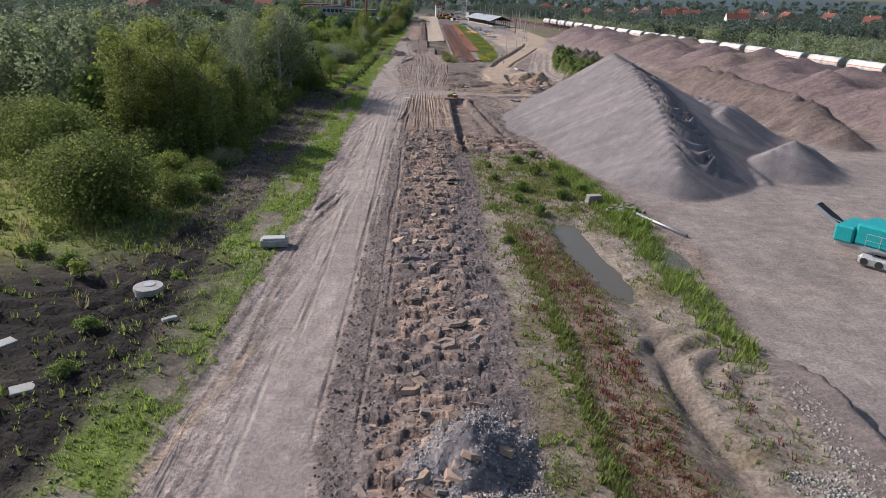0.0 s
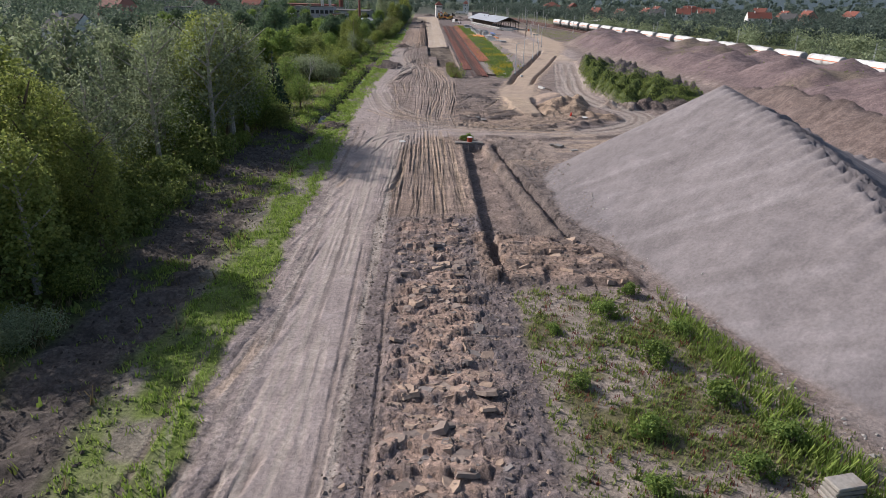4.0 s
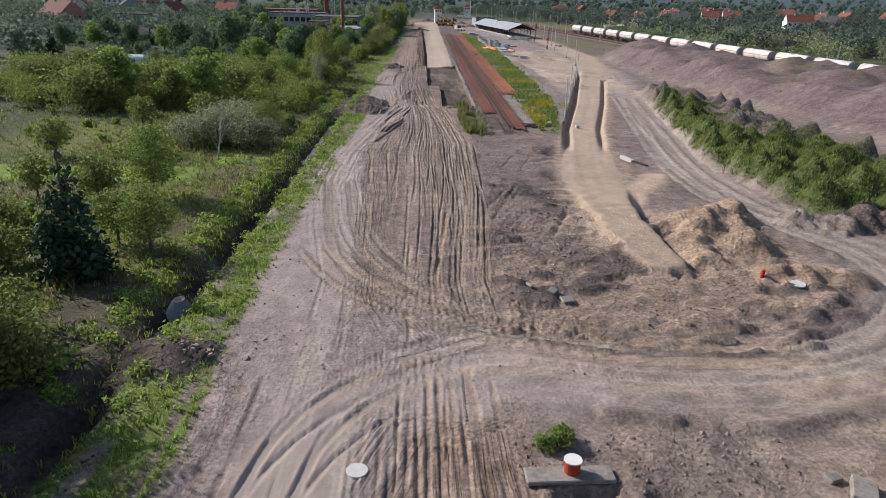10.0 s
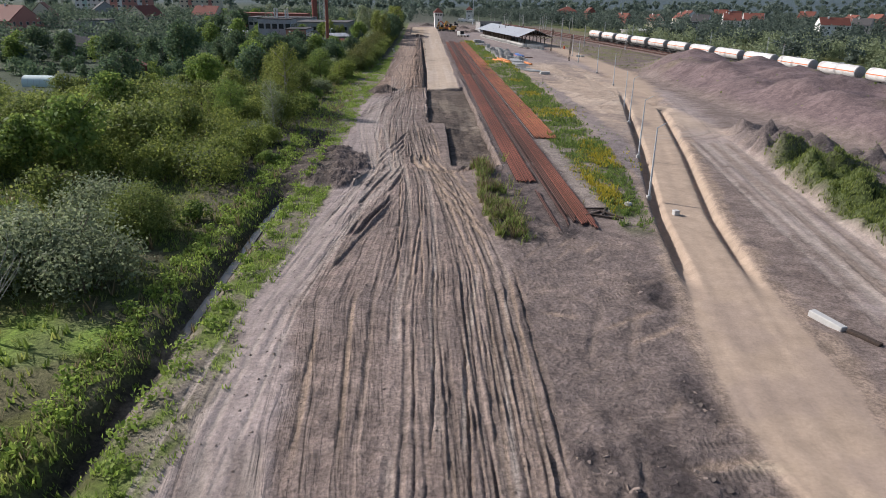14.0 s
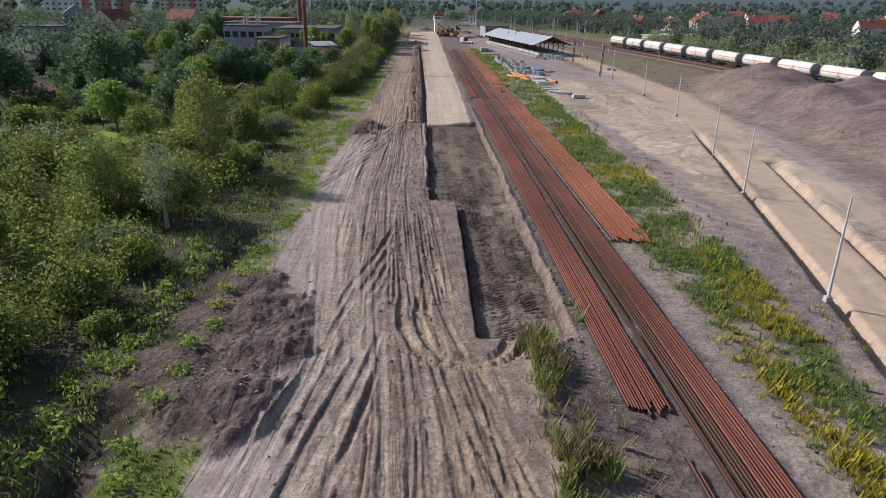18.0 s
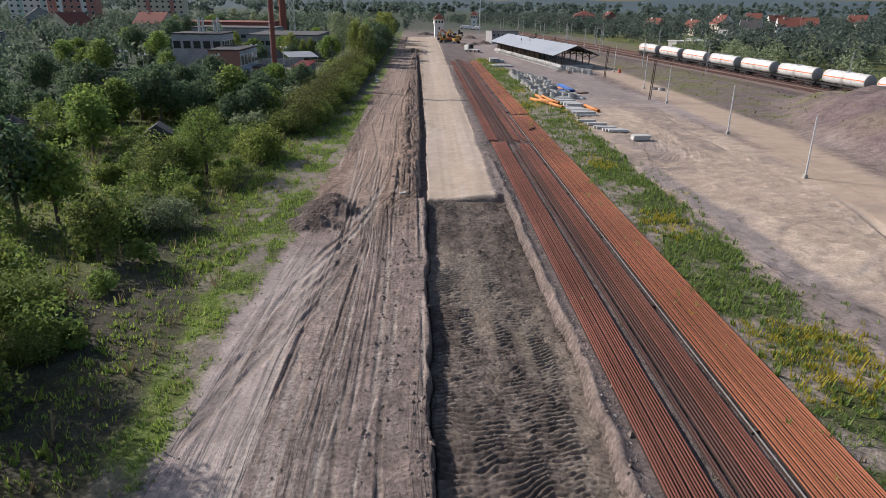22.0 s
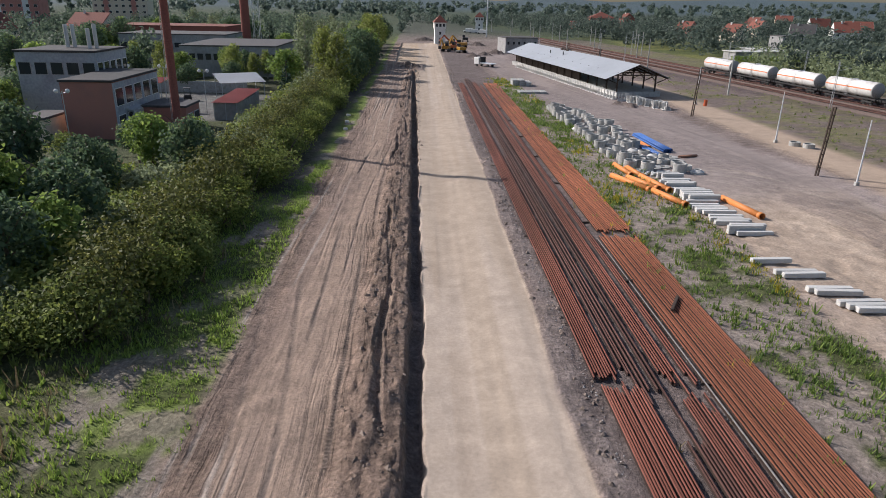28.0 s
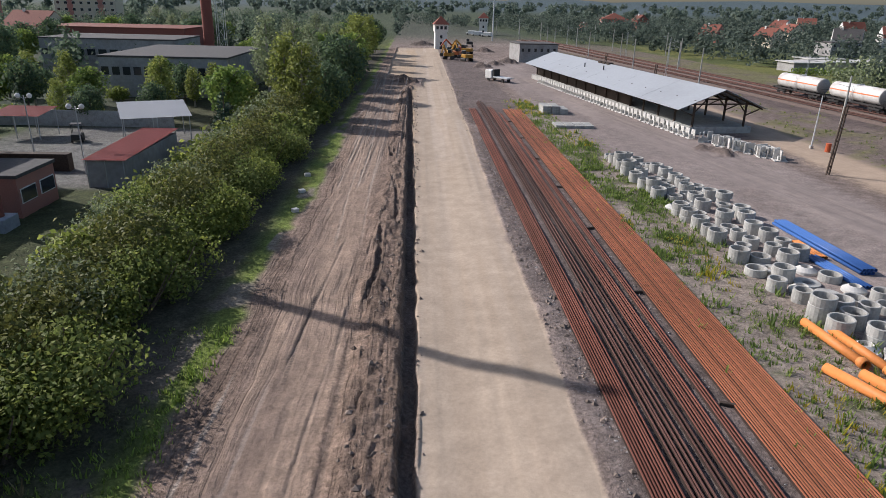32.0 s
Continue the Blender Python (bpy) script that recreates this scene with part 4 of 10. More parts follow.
LEAF = {
    "green": leaf_mat("leaf_green", (0.165, 0.240, 0.054), (0.280, 0.335, 0.070)),
    "yellow": leaf_mat("leaf_yellow", (0.222, 0.262, 0.062), (0.345, 0.355, 0.085)),
    # dark green with a little blue haze mixed in
    "dark": leaf_mat("leaf_dark", (0.092, 0.142, 0.072), (0.160, 0.212, 0.080)),
    "willow": leaf_mat("leaf_willow", (0.220, 0.258, 0.130), (0.330, 0.370, 0.190)),
    "olive": leaf_mat("leaf_olive", (0.172, 0.216, 0.054), (0.280, 0.302, 0.074)),
    "hedge": leaf_mat("leaf_hedge", (0.200, 0.248, 0.052), (0.320, 0.345, 0.072), 0.45),
    # copy of the hedge leaf with its shaded side put into the colour
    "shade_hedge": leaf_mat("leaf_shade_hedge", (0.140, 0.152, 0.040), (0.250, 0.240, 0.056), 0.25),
    "needle": leaf_mat("needle", (0.035, 0.064, 0.034), (0.07, 0.11, 0.05), 0.1),
    "weed": leaf_mat("weed_leaf", (0.215, 0.295, 0.055), (0.330, 0.400, 0.080)),
    "straw": leaf_mat("dry_stalk", (0.22, 0.17, 0.085), (0.30, 0.25, 0.13)),
    "rust": leaf_mat("rust_weed", (0.17, 0.058, 0.042), (0.22, 0.11, 0.05)),
    "bloom": leaf_mat("goldenrod", (0.36, 0.30, 0.03), (0.46, 0.38, 0.04)),
    # town and far leaves: aerial haze put into the colour as blue-grey
    "town": leaf_mat("leaf_town_hazed", (0.110, 0.150, 0.094), (0.175, 0.215, 0.120)),
    "far": leaf_mat("leaf_far_hazed", (0.105, 0.138, 0.100), (0.16, 0.19, 0.135)),
}
PAINT_WHITE = mat("tank_paint", (0.62, 0.60, 0.57), 0.45, grain=0.10, scale=3, spots=(0.40, 0.36, 0.33), spot_scale=0.5, objrand=0.12)
ORANGE_BAND = mat("orange_band", (0.60, 0.17, 0.06), 0.5, grain=0.15)
BLACK_STEEL = mat("black_steel", (0.030, 0.028, 0.027), 0.6, grain=0.3)
RUST = mat("rust", (0.205, 0.074, 0.050), 0.85, grain=0.30, scale=5, spots=(0.105, 0.050, 0.038), spot_scale=1.2, objrand=0.22, bump=0.004, bump_scale=60, stretch=(1, 0.02, 1))
# near-black web and foot: shade between the rails put into the colour
RAIL_WEB_SHADED = mat("rail_web_shaded", (0.040, 0.024, 0.019), 0.9, grain=0.3, scale=5, stretch=(1, 0.02, 1))
RUST_DARK = mat("dark_rust", (0.115, 0.055, 0.043), 0.85, grain=0.3, scale=5, objrand=0.25, stretch=(1, 0.02, 1))
RUST_ORANGE = mat("orange_rust", (0.285, 0.100, 0.050), 0.85, grain=0.25, scale=5, spots=(0.155, 0.060, 0.040), spot_scale=0.9, objrand=0.2, stretch=(1, 0.02, 1))
CONCRETE = mat("concrete", (0.38, 0.37, 0.345), 0.85, grain=0.16, scale=7, spots=(0.27, 0.26, 0.24), spot_scale=1.5, objrand=0.14, bump=0.004)
WHITE_CONCRETE = mat("pale_concrete", (0.50, 0.485, 0.455), 0.8, grain=0.10, scale=6, objrand=0.1)
SHEET = mat("roof_sheet", (0.33, 0.345, 0.365), 0.55, 0.0, grain=0.06, scale=2, spots=(0.295, 0.308, 0.325), spot_scale=0.12)
TIMBER = mat("dark_timber", (0.060, 0.042, 0.032), 0.85, grain=0.4, scale=9)
PINK = mat("pink_render", (0.44, 0.20, 0.16), 0.9, grain=0.12, scale=2, spots=(0.36, 0.17, 0.14), spot_scale=0.3)
CREAM = mat("cream_render", (0.58, 0.50, 0.38), 0.9, grain=0.12, scale=2)
GREY_RENDER = mat("grey_render", (0.32, 0.31, 0.30), 0.9, grain=0.16, scale=2, spots=(0.24, 0.23, 0.22), spot_scale=0.35)
WHITE_RENDER = mat("white_render", (0.68, 0.66, 0.62), 0.9, grain=0.1, scale=2)
ROOF_RED = mat("red_tile", (0.17, 0.060, 0.042), 0.85, grain=0.25, scale=4, objrand=0.3, bump=0.02, bump_scale=8)
ROOF_DARK = mat("dark_roofing", (0.075, 0.070, 0.068), 0.9, grain=0.25, scale=3, objrand=0.25)
GLASS = mat("window_glass", (0.03, 0.035, 0.04), 0.12, spec=0.6)
BRICK_RED = mat("chimney_brick", (0.24, 0.085, 0.065), 0.9, grain=0.25, scale=6, bump=0.01)
STEEL_GREY = mat("galvanised_steel", (0.45, 0.46, 0.47), 0.45, 0.6, grain=0.1, scale=10)
LAMP_GREY = mat("pole_grey", (0.52, 0.53, 0.54), 0.6, grain=0.08)
TEAL = mat("teal_paint", (0.015, 0.30, 0.31), 0.45, grain=0.12, scale=5)
YELLOW_PAINT = mat("yellow_paint", (0.40, 0.21, 0.04), 0.5, grain=0.2, scale=5)
ORANGE_PIPE = mat("orange_pipe", (0.62, 0.22, 0.06), 0.55, grain=0.10, scale=4)
CREAM_PLASTIC = mat("cream_plastic", (0.50, 0.455, 0.345), 0.5, grain=0.08, scale=3)
BLUE_PIPE = mat("blue_pipe", (0.05, 0.13, 0.36), 0.45, grain=0.1, scale=4)
WATER = mat("pond_water", (0.105, 0.090, 0.066), 0.10, spec=0.28, bump=0.01, bump_scale=3)
MUD_WATER = mat("muddy_water", (0.190, 0.158, 0.105), 0.16, spec=0.22, bump=0.006, bump_scale=5)
STONE = mat("broken_stone", (0.27, 0.248, 0.225), 0.9, grain=0.25, scale=14, island=0.25)
DEBRIS = mat("dirty_concrete", (0.26, 0.235, 0.205), 0.9, grain=0.2, scale=6, objrand=0.2, spots=(0.18, 0.15, 0.125), spot_scale=2.0)
CLOD = mat("soil_clod", (0.20, 0.155, 0.125), 0.95, grain=0.25, scale=10, island=0.35)


# ---------------------------------------------------------------- mesh helpers
def mesh_from(name, verts, faces, material):
    me = bpy.data.meshes.new(name)
    me.from_pydata([tuple(v) for v in verts], [], [tuple(f) for f in faces])
    me.update()
    for k in (material if isinstance(material, (list, tuple)) else [material]):
        me.materials.append(k)
    return me


def quads_mesh(name, V, material, smooth=False, n=4):
    """A mesh of loose n-gons from an array (count, n, 3)."""
    V = np.asarray(V, np.float32)
    c = len(V)
    me = bpy.data.meshes.new(name)
    me.vertices.add(c * n)
    me.vertices.foreach_set("co", V.reshape(-1))
    me.loops.add(c * n)
    me.loops.foreach_set("vertex_index", np.arange(c * n, dtype=np.int32))
    me.polygons.add(c)
    me.polygons.foreach_set("loop_start", np.arange(0, c * n, n, dtype=np.int32))
    me.update(calc_edges=True)
    me.materials.append(material)
    return me


def empty(name, m=None):
    e = new(name)
    e.empty_display_size = 0.2
    if m is not None:
        e.matrix_world = m
    return e


def part(name, bm, material, parent, label=""):
    me = bpy.data.meshes.new(name)
    bm.to_mesh(me)
    bm.free()
    me.materials.append(material)
    ob = new(name, me)
    ob.parent = parent
    if label:
        tagged(ob, label)
    return ob


def link_part(name, me, parent, m=None, label=""):
    ob = new(name, me)
    ob.parent = parent
    if m is not None:
        ob.matrix_local = m
    if label:
        tagged(ob, label)
    return ob


def box(bm, x0, y0, z0, x1, y1, z1, bevel=0.0):
    r = bmesh.ops.create_cube(bm, size=1.0, matrix=Matrix.LocRotScale(((x0 + x1) / 2, (y0 + y1) / 2, (z0 + z1) / 2), None, (abs(x1 - x0), abs(y1 - y0), abs(z1 - z0))))
    if bevel:
        vs = set(r["verts"])
        es = [e for e in bm.edges if e.verts[0] in vs and e.verts[1] in vs]
        bmesh.ops.bevel(bm, geom=es, offset=bevel, segments=1, affect="EDGES")
    return bm


def rod(bm, a, b, r0, r1=None, n=8):
    """A round bar from a to b."""
    a, b = Vector(a), Vector(b)
    r1 = r0 if r1 is None else r1
    d = b - a
    m = Matrix.Translation((a + b) / 2) @ d.to_track_quat("Z", "Y").to_matrix().to_4x4()
    bmesh.ops.create_cone(bm, cap_ends=True, segments=n, radius1=r0, radius2=r1, depth=d.length, matrix=m)
    return bm


def beam(bm, a, b, w, h):
    """A square bar from a to b."""
    a, b = Vector(a), Vector(b)
    d = b - a
    m = Matrix.Translation((a + b) / 2) @ d.to_track_quat("Y", "Z").to_matrix().to_4x4() @ Matrix.Diagonal((w, d.length, h, 1))
    bmesh.ops.create_cube(bm, size=1.0, matrix=m)
    return bm


def B():
    return bmesh.new()


# ---------------------------------------------------------------- ground
def spread(a, b, step):
    return list(np.arange(a, b - 1e-6, step))


def grow(a, step, factor, end):
    out, v = [], a
    while v < end:
        out.append(v)
        v += step
        step *= factor
    return out + [end]


GX = np.array([-v for v in grow(70, 3, 1.25, 3600)][::-1] + spread(-69, -21, 1.5) + spread(-21, -11.5, 0.45) + spread(-11.5, -8, 0.11) + spread(-8, 5.2, 0.075) + spread(5.2, 8.3, 0.11) + spread(8.3, 26, 0.24) + spread(26, 40, 0.27) + spread(40, 112, 1.5) + grow(112, 2.5, 1.25, 3600))
GY = np.array([-200, -90, -40, -15, 0, 8] + spread(14, 130, 0.25) + spread(130, 276, 0.31) + spread(276, 277, 0.15) + spread(277, 390, 0.38) + spread(390, 600, 1.2) + grow(600, 5, 1.2, 4600))


def wheel(H, C, work, free, d, run, w, depth, tone, amount, lugs, seed, fade, across=False):
    """Press one wheel's track into the sheet: flat sunk floor, pushed-up shoulders, lug marks."""
    ragged = 1 + 0.22 * gnoise(run * 0.9, np.zeros_like(run), seed)
    ad = np.abs(d) / (w * ragged)
    broken = sm(-0.45, 0.1, gnoise(run * 0.11, np.full_like(run, 0.5), seed + 1)) * fade * free
    floor_ = (1 - sm(0.75, 1.1, ad)) * broken
    rim = np.exp(-((ad - 1.45) / 0.34) ** 2) * broken * (0.55 + 0.45 * gnoise(run * 0.6, d * 1.5, seed + 2))
    H -= 0.65 * floor_ * np.clip(H, -0.12, 0.10)
    H += depth * (0.55 * rim - floor_)
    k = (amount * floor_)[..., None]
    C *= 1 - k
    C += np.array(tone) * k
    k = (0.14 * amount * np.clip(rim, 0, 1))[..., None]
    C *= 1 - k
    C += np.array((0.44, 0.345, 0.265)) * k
    work[..., 0] *= 1 - floor_
    work[..., 3] *= 1 - floor_
    work[..., 2] *= 1 - floor_
    work[..., 3 if across else 0] += lugs * floor_ * sm(0.0, 0.5, gnoise(run * 0.07, np.full_like(run, 3.5), seed + 3))


def drive_all(X, Y, H, C, work, free):
    """Wheel and crawler tracks all over the site, the older ones crossed by the newer."""
    rs = random.Random(11)
    PALE, EARTH, DARK, WARM = (0.355, 0.30, 0.255), (0.215, 0.168, 0.138), (0.125, 0.10, 0.085), (0.36, 0.265, 0.19)
    c0, c1 = np.searchsorted(GX, (-16, 30))

    def lengthwise(ys, xs, gauge, w, depth, tone, amount, lugs, soft=4.0):
        ya, yb = min(ys), max(ys)
        r0, r1 = np.searchsorted(GY, (ya, yb))
        s = (slice(r0, r1), slice(c0, c1))
        if r1 - r0 < 3:
            return
        yy = GY[r0:r1]
        fx = np.interp(yy, ys, xs)
        lean = np.cos(np.arctan(np.gradient(fx, yy)))
        fade = (sm(ya, ya + soft, yy) * (1 - sm(yb - soft, yb, yy)))[:, None]
        seed = rs.randrange(1000)
        for side in ((-1, 1) if gauge else (0,)):
            ctr = fx + side * gauge / 2 / lean
            lo, hi = np.searchsorted(GX, (ctr.min() - 1.0, ctr.max() + 1.0))
            s = (slice(r0, r1), slice(lo, hi))
            wheel(H[s], C[s], work[s], free[s], (X[s] - ctr[:, None]) * lean[:, None], Y[s], w, depth, tone, amount, lugs, seed + side, fade)

    def bundle(L, R, count, ya, yb, depth, tones, lugs, shortest=30, longest=90, wander=0.30, gauge=2.0, wide=(0.10, 0.20)):
        for k in range(count):
            n = rs.uniform(shortest, longest)
            a = rs.uniform(ya - 10, yb - shortest)
            y = np.arange(max(a, ya), min(a + n, yb), 2.0)
            if len(y) < 4:
                continue
            s = rs.random() + wander * gnoise(y * rs.uniform(0.012, 0.03), np.full_like(y, k * 1.7), 300 + k)
            s = np.clip(s, 0.02, 0.98)
            l, r = np.interp(y, *zip(*L)), np.interp(y, *zip(*R))
            lengthwise(list(y), list(l + (r - l) * s), gauge * rs.uniform(0.85, 1.05), rs.uniform(*wide), rs.uniform(*depth), rs.choice(tones), rs.uniform(0.3, 0.8), lugs * rs.choice((0, 0.4, 1)))

    def curve(pts, gauge, w, depth, tone, amount, lugs):
        p = np.array(pts, float)
        fine = []
        for i in range(len(p) - 1):
            a, b, c, d = p[max(i - 1, 0)], p[i], p[i + 1], p[min(i + 2, len(p) - 1)]
            for t in np.linspace(0, 1, 5)[:-1]:
                fine.append(0.5 * (2 * b + (c - a) * t + (2 * a - 5 * b + 4 * c - d) * t * t + (3 * b - a - 3 * c + d) * t ** 3))
        fine.append(p[-1])
        f = np.array(fine)
        q0, q1 = np.searchsorted(GX, (f[:, 0].min() - 3, f[:, 0].max() + 3))
        r0, r1 = np.searchsorted(GY, (f[:, 1].min() - 3, f[:, 1].max() + 3))
        s = (slice(r0, r1), slice(q0, q1))
        dist, side, run = along(X[s], Y[s], [tuple(v) for v in f])
        fade = sm(0.0, 1.5, run) * (1 - sm(run.max() - 1.5, run.max() - 0.01, run))
        flat = abs(f[-1, 0] - f[0, 0]) > abs(f[-1, 1] - f[0, 1])
        seed = rs.randrange(1000)
        for o in ((-gauge / 2, gauge / 2) if gauge else (0,)):
            wheel(H[s], C[s], work[s], free[s], side - o, run, w, depth, tone, amount, lugs, seed, fade, flat)

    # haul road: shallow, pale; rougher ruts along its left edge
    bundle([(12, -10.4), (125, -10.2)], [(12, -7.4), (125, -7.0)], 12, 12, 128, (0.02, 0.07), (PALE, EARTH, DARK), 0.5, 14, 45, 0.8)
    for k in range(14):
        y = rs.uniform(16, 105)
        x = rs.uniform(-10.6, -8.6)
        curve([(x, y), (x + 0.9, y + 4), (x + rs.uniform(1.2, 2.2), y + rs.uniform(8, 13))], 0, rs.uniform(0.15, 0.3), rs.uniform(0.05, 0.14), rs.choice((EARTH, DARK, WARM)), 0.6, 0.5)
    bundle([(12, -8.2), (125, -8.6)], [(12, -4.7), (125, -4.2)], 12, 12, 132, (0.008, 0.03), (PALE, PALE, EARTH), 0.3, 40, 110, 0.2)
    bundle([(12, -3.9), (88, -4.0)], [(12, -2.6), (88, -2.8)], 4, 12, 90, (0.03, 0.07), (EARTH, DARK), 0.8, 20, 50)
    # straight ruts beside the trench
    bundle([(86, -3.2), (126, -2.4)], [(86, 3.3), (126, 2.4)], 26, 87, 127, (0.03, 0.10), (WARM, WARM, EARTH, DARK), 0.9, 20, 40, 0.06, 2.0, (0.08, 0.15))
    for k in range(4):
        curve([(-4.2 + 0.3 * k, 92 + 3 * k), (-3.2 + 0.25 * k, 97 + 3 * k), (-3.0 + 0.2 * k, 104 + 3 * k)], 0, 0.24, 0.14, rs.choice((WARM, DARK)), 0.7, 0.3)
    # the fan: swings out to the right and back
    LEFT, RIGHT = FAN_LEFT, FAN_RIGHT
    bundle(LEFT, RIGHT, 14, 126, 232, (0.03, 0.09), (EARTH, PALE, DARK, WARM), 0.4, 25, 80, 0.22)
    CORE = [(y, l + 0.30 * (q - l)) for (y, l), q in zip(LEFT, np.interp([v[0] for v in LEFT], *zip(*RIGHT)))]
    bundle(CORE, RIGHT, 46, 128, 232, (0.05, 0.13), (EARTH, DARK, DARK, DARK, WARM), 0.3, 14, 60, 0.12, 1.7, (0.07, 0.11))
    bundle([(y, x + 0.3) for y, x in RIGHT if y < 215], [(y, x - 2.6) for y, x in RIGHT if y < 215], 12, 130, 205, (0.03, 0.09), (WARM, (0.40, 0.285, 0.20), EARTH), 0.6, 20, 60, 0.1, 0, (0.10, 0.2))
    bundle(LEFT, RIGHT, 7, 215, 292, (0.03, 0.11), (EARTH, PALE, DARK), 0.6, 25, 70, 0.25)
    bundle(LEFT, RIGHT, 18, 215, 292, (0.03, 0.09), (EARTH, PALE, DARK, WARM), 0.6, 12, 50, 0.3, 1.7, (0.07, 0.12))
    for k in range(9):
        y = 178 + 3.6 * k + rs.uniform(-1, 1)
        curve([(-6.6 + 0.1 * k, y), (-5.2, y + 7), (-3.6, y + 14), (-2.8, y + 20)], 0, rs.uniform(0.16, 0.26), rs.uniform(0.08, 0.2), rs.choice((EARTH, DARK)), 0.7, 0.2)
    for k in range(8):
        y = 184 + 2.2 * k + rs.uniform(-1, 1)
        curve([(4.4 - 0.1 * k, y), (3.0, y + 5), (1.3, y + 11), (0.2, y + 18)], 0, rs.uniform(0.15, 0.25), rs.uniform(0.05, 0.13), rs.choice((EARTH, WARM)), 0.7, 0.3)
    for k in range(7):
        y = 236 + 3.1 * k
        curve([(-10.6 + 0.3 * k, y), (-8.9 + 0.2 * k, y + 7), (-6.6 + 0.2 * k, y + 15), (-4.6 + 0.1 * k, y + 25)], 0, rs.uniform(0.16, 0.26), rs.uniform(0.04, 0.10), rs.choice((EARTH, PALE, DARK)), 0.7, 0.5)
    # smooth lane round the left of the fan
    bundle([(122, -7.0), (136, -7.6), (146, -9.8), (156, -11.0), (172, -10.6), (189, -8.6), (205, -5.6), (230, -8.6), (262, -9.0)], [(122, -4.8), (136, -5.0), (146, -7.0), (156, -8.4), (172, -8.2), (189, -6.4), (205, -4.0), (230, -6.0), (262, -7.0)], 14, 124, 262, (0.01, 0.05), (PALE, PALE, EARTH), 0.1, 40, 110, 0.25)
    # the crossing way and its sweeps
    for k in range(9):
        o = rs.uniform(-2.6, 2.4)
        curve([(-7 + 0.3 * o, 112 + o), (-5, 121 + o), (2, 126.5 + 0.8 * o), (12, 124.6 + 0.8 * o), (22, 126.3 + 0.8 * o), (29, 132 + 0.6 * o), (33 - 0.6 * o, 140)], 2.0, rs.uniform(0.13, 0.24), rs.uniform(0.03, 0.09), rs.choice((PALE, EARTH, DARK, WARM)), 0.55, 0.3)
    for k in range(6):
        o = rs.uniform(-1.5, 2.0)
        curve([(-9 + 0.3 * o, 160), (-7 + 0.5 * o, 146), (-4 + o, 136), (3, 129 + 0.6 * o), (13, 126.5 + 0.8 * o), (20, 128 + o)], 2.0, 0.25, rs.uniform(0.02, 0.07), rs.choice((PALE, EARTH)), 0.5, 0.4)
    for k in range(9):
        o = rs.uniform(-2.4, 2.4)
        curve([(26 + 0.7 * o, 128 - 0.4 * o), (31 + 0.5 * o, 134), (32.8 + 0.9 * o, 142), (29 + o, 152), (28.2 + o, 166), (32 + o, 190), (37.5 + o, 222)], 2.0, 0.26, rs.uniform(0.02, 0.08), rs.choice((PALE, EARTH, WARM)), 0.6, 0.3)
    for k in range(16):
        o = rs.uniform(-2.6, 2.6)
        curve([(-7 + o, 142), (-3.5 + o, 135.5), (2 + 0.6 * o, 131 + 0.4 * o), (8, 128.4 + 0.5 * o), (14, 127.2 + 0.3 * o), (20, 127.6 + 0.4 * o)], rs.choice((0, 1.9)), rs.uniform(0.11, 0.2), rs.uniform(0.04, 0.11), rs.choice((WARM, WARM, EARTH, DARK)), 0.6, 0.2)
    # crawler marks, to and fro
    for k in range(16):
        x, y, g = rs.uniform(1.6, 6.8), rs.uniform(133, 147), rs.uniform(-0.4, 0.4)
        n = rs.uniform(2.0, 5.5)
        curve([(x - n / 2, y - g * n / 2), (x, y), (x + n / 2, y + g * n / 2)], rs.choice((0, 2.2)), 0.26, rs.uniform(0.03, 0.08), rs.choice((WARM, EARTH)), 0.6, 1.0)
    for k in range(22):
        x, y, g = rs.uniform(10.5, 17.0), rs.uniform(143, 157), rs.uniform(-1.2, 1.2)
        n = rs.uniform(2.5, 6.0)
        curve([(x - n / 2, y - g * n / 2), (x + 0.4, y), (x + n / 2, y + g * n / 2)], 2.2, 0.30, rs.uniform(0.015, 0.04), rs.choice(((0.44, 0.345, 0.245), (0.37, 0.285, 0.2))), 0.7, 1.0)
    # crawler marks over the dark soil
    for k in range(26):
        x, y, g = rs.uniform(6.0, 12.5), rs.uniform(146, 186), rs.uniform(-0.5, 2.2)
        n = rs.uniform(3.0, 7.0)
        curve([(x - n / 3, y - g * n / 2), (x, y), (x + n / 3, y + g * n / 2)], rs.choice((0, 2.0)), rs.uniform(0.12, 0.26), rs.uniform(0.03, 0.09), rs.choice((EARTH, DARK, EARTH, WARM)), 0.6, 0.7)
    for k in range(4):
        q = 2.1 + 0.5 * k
        curve([(1.9 - q, 213.5), (1.9 - q, 209.5), (1.9 - 0.6 * q, 207.4 - 0.5 * q), (2.2, 207.0 - 0.6 * q), (2.0 + 0.7 * q, 207.6 - 0.4 * q), (2.0 + q, 210)], 0, 0.27, 0.20, WARM, 0.7, 0.3)
    # haul strip beside the sand bed
    bundle([(262, -9.0), (330, -9.4), (560, -8.6)], [(262, -1.6), (330, -3.0), (560, -2.2)], 34, 264, 540, (0.015, 0.06), (EARTH, PALE, DARK, PALE), 0.9, 25, 90, 0.3, 2.0, (0.08, 0.17))
    for k in range(9):
        y = rs.uniform(292, 400)
        n = rs.uniform(9, 18)
        x = rs.uniform(-2.9, -1.5)
        curve([(x, y), (x + rs.uniform(-0.5, 0.5), y + n * 0.5), (x + rs.uniform(-0.8, 0.6), y + n)], 0, rs.uniform(0.14, 0.26), rs.uniform(0.08, 0.18), rs.choice((DARK, EARTH, WARM)), 0.5, 0.7)
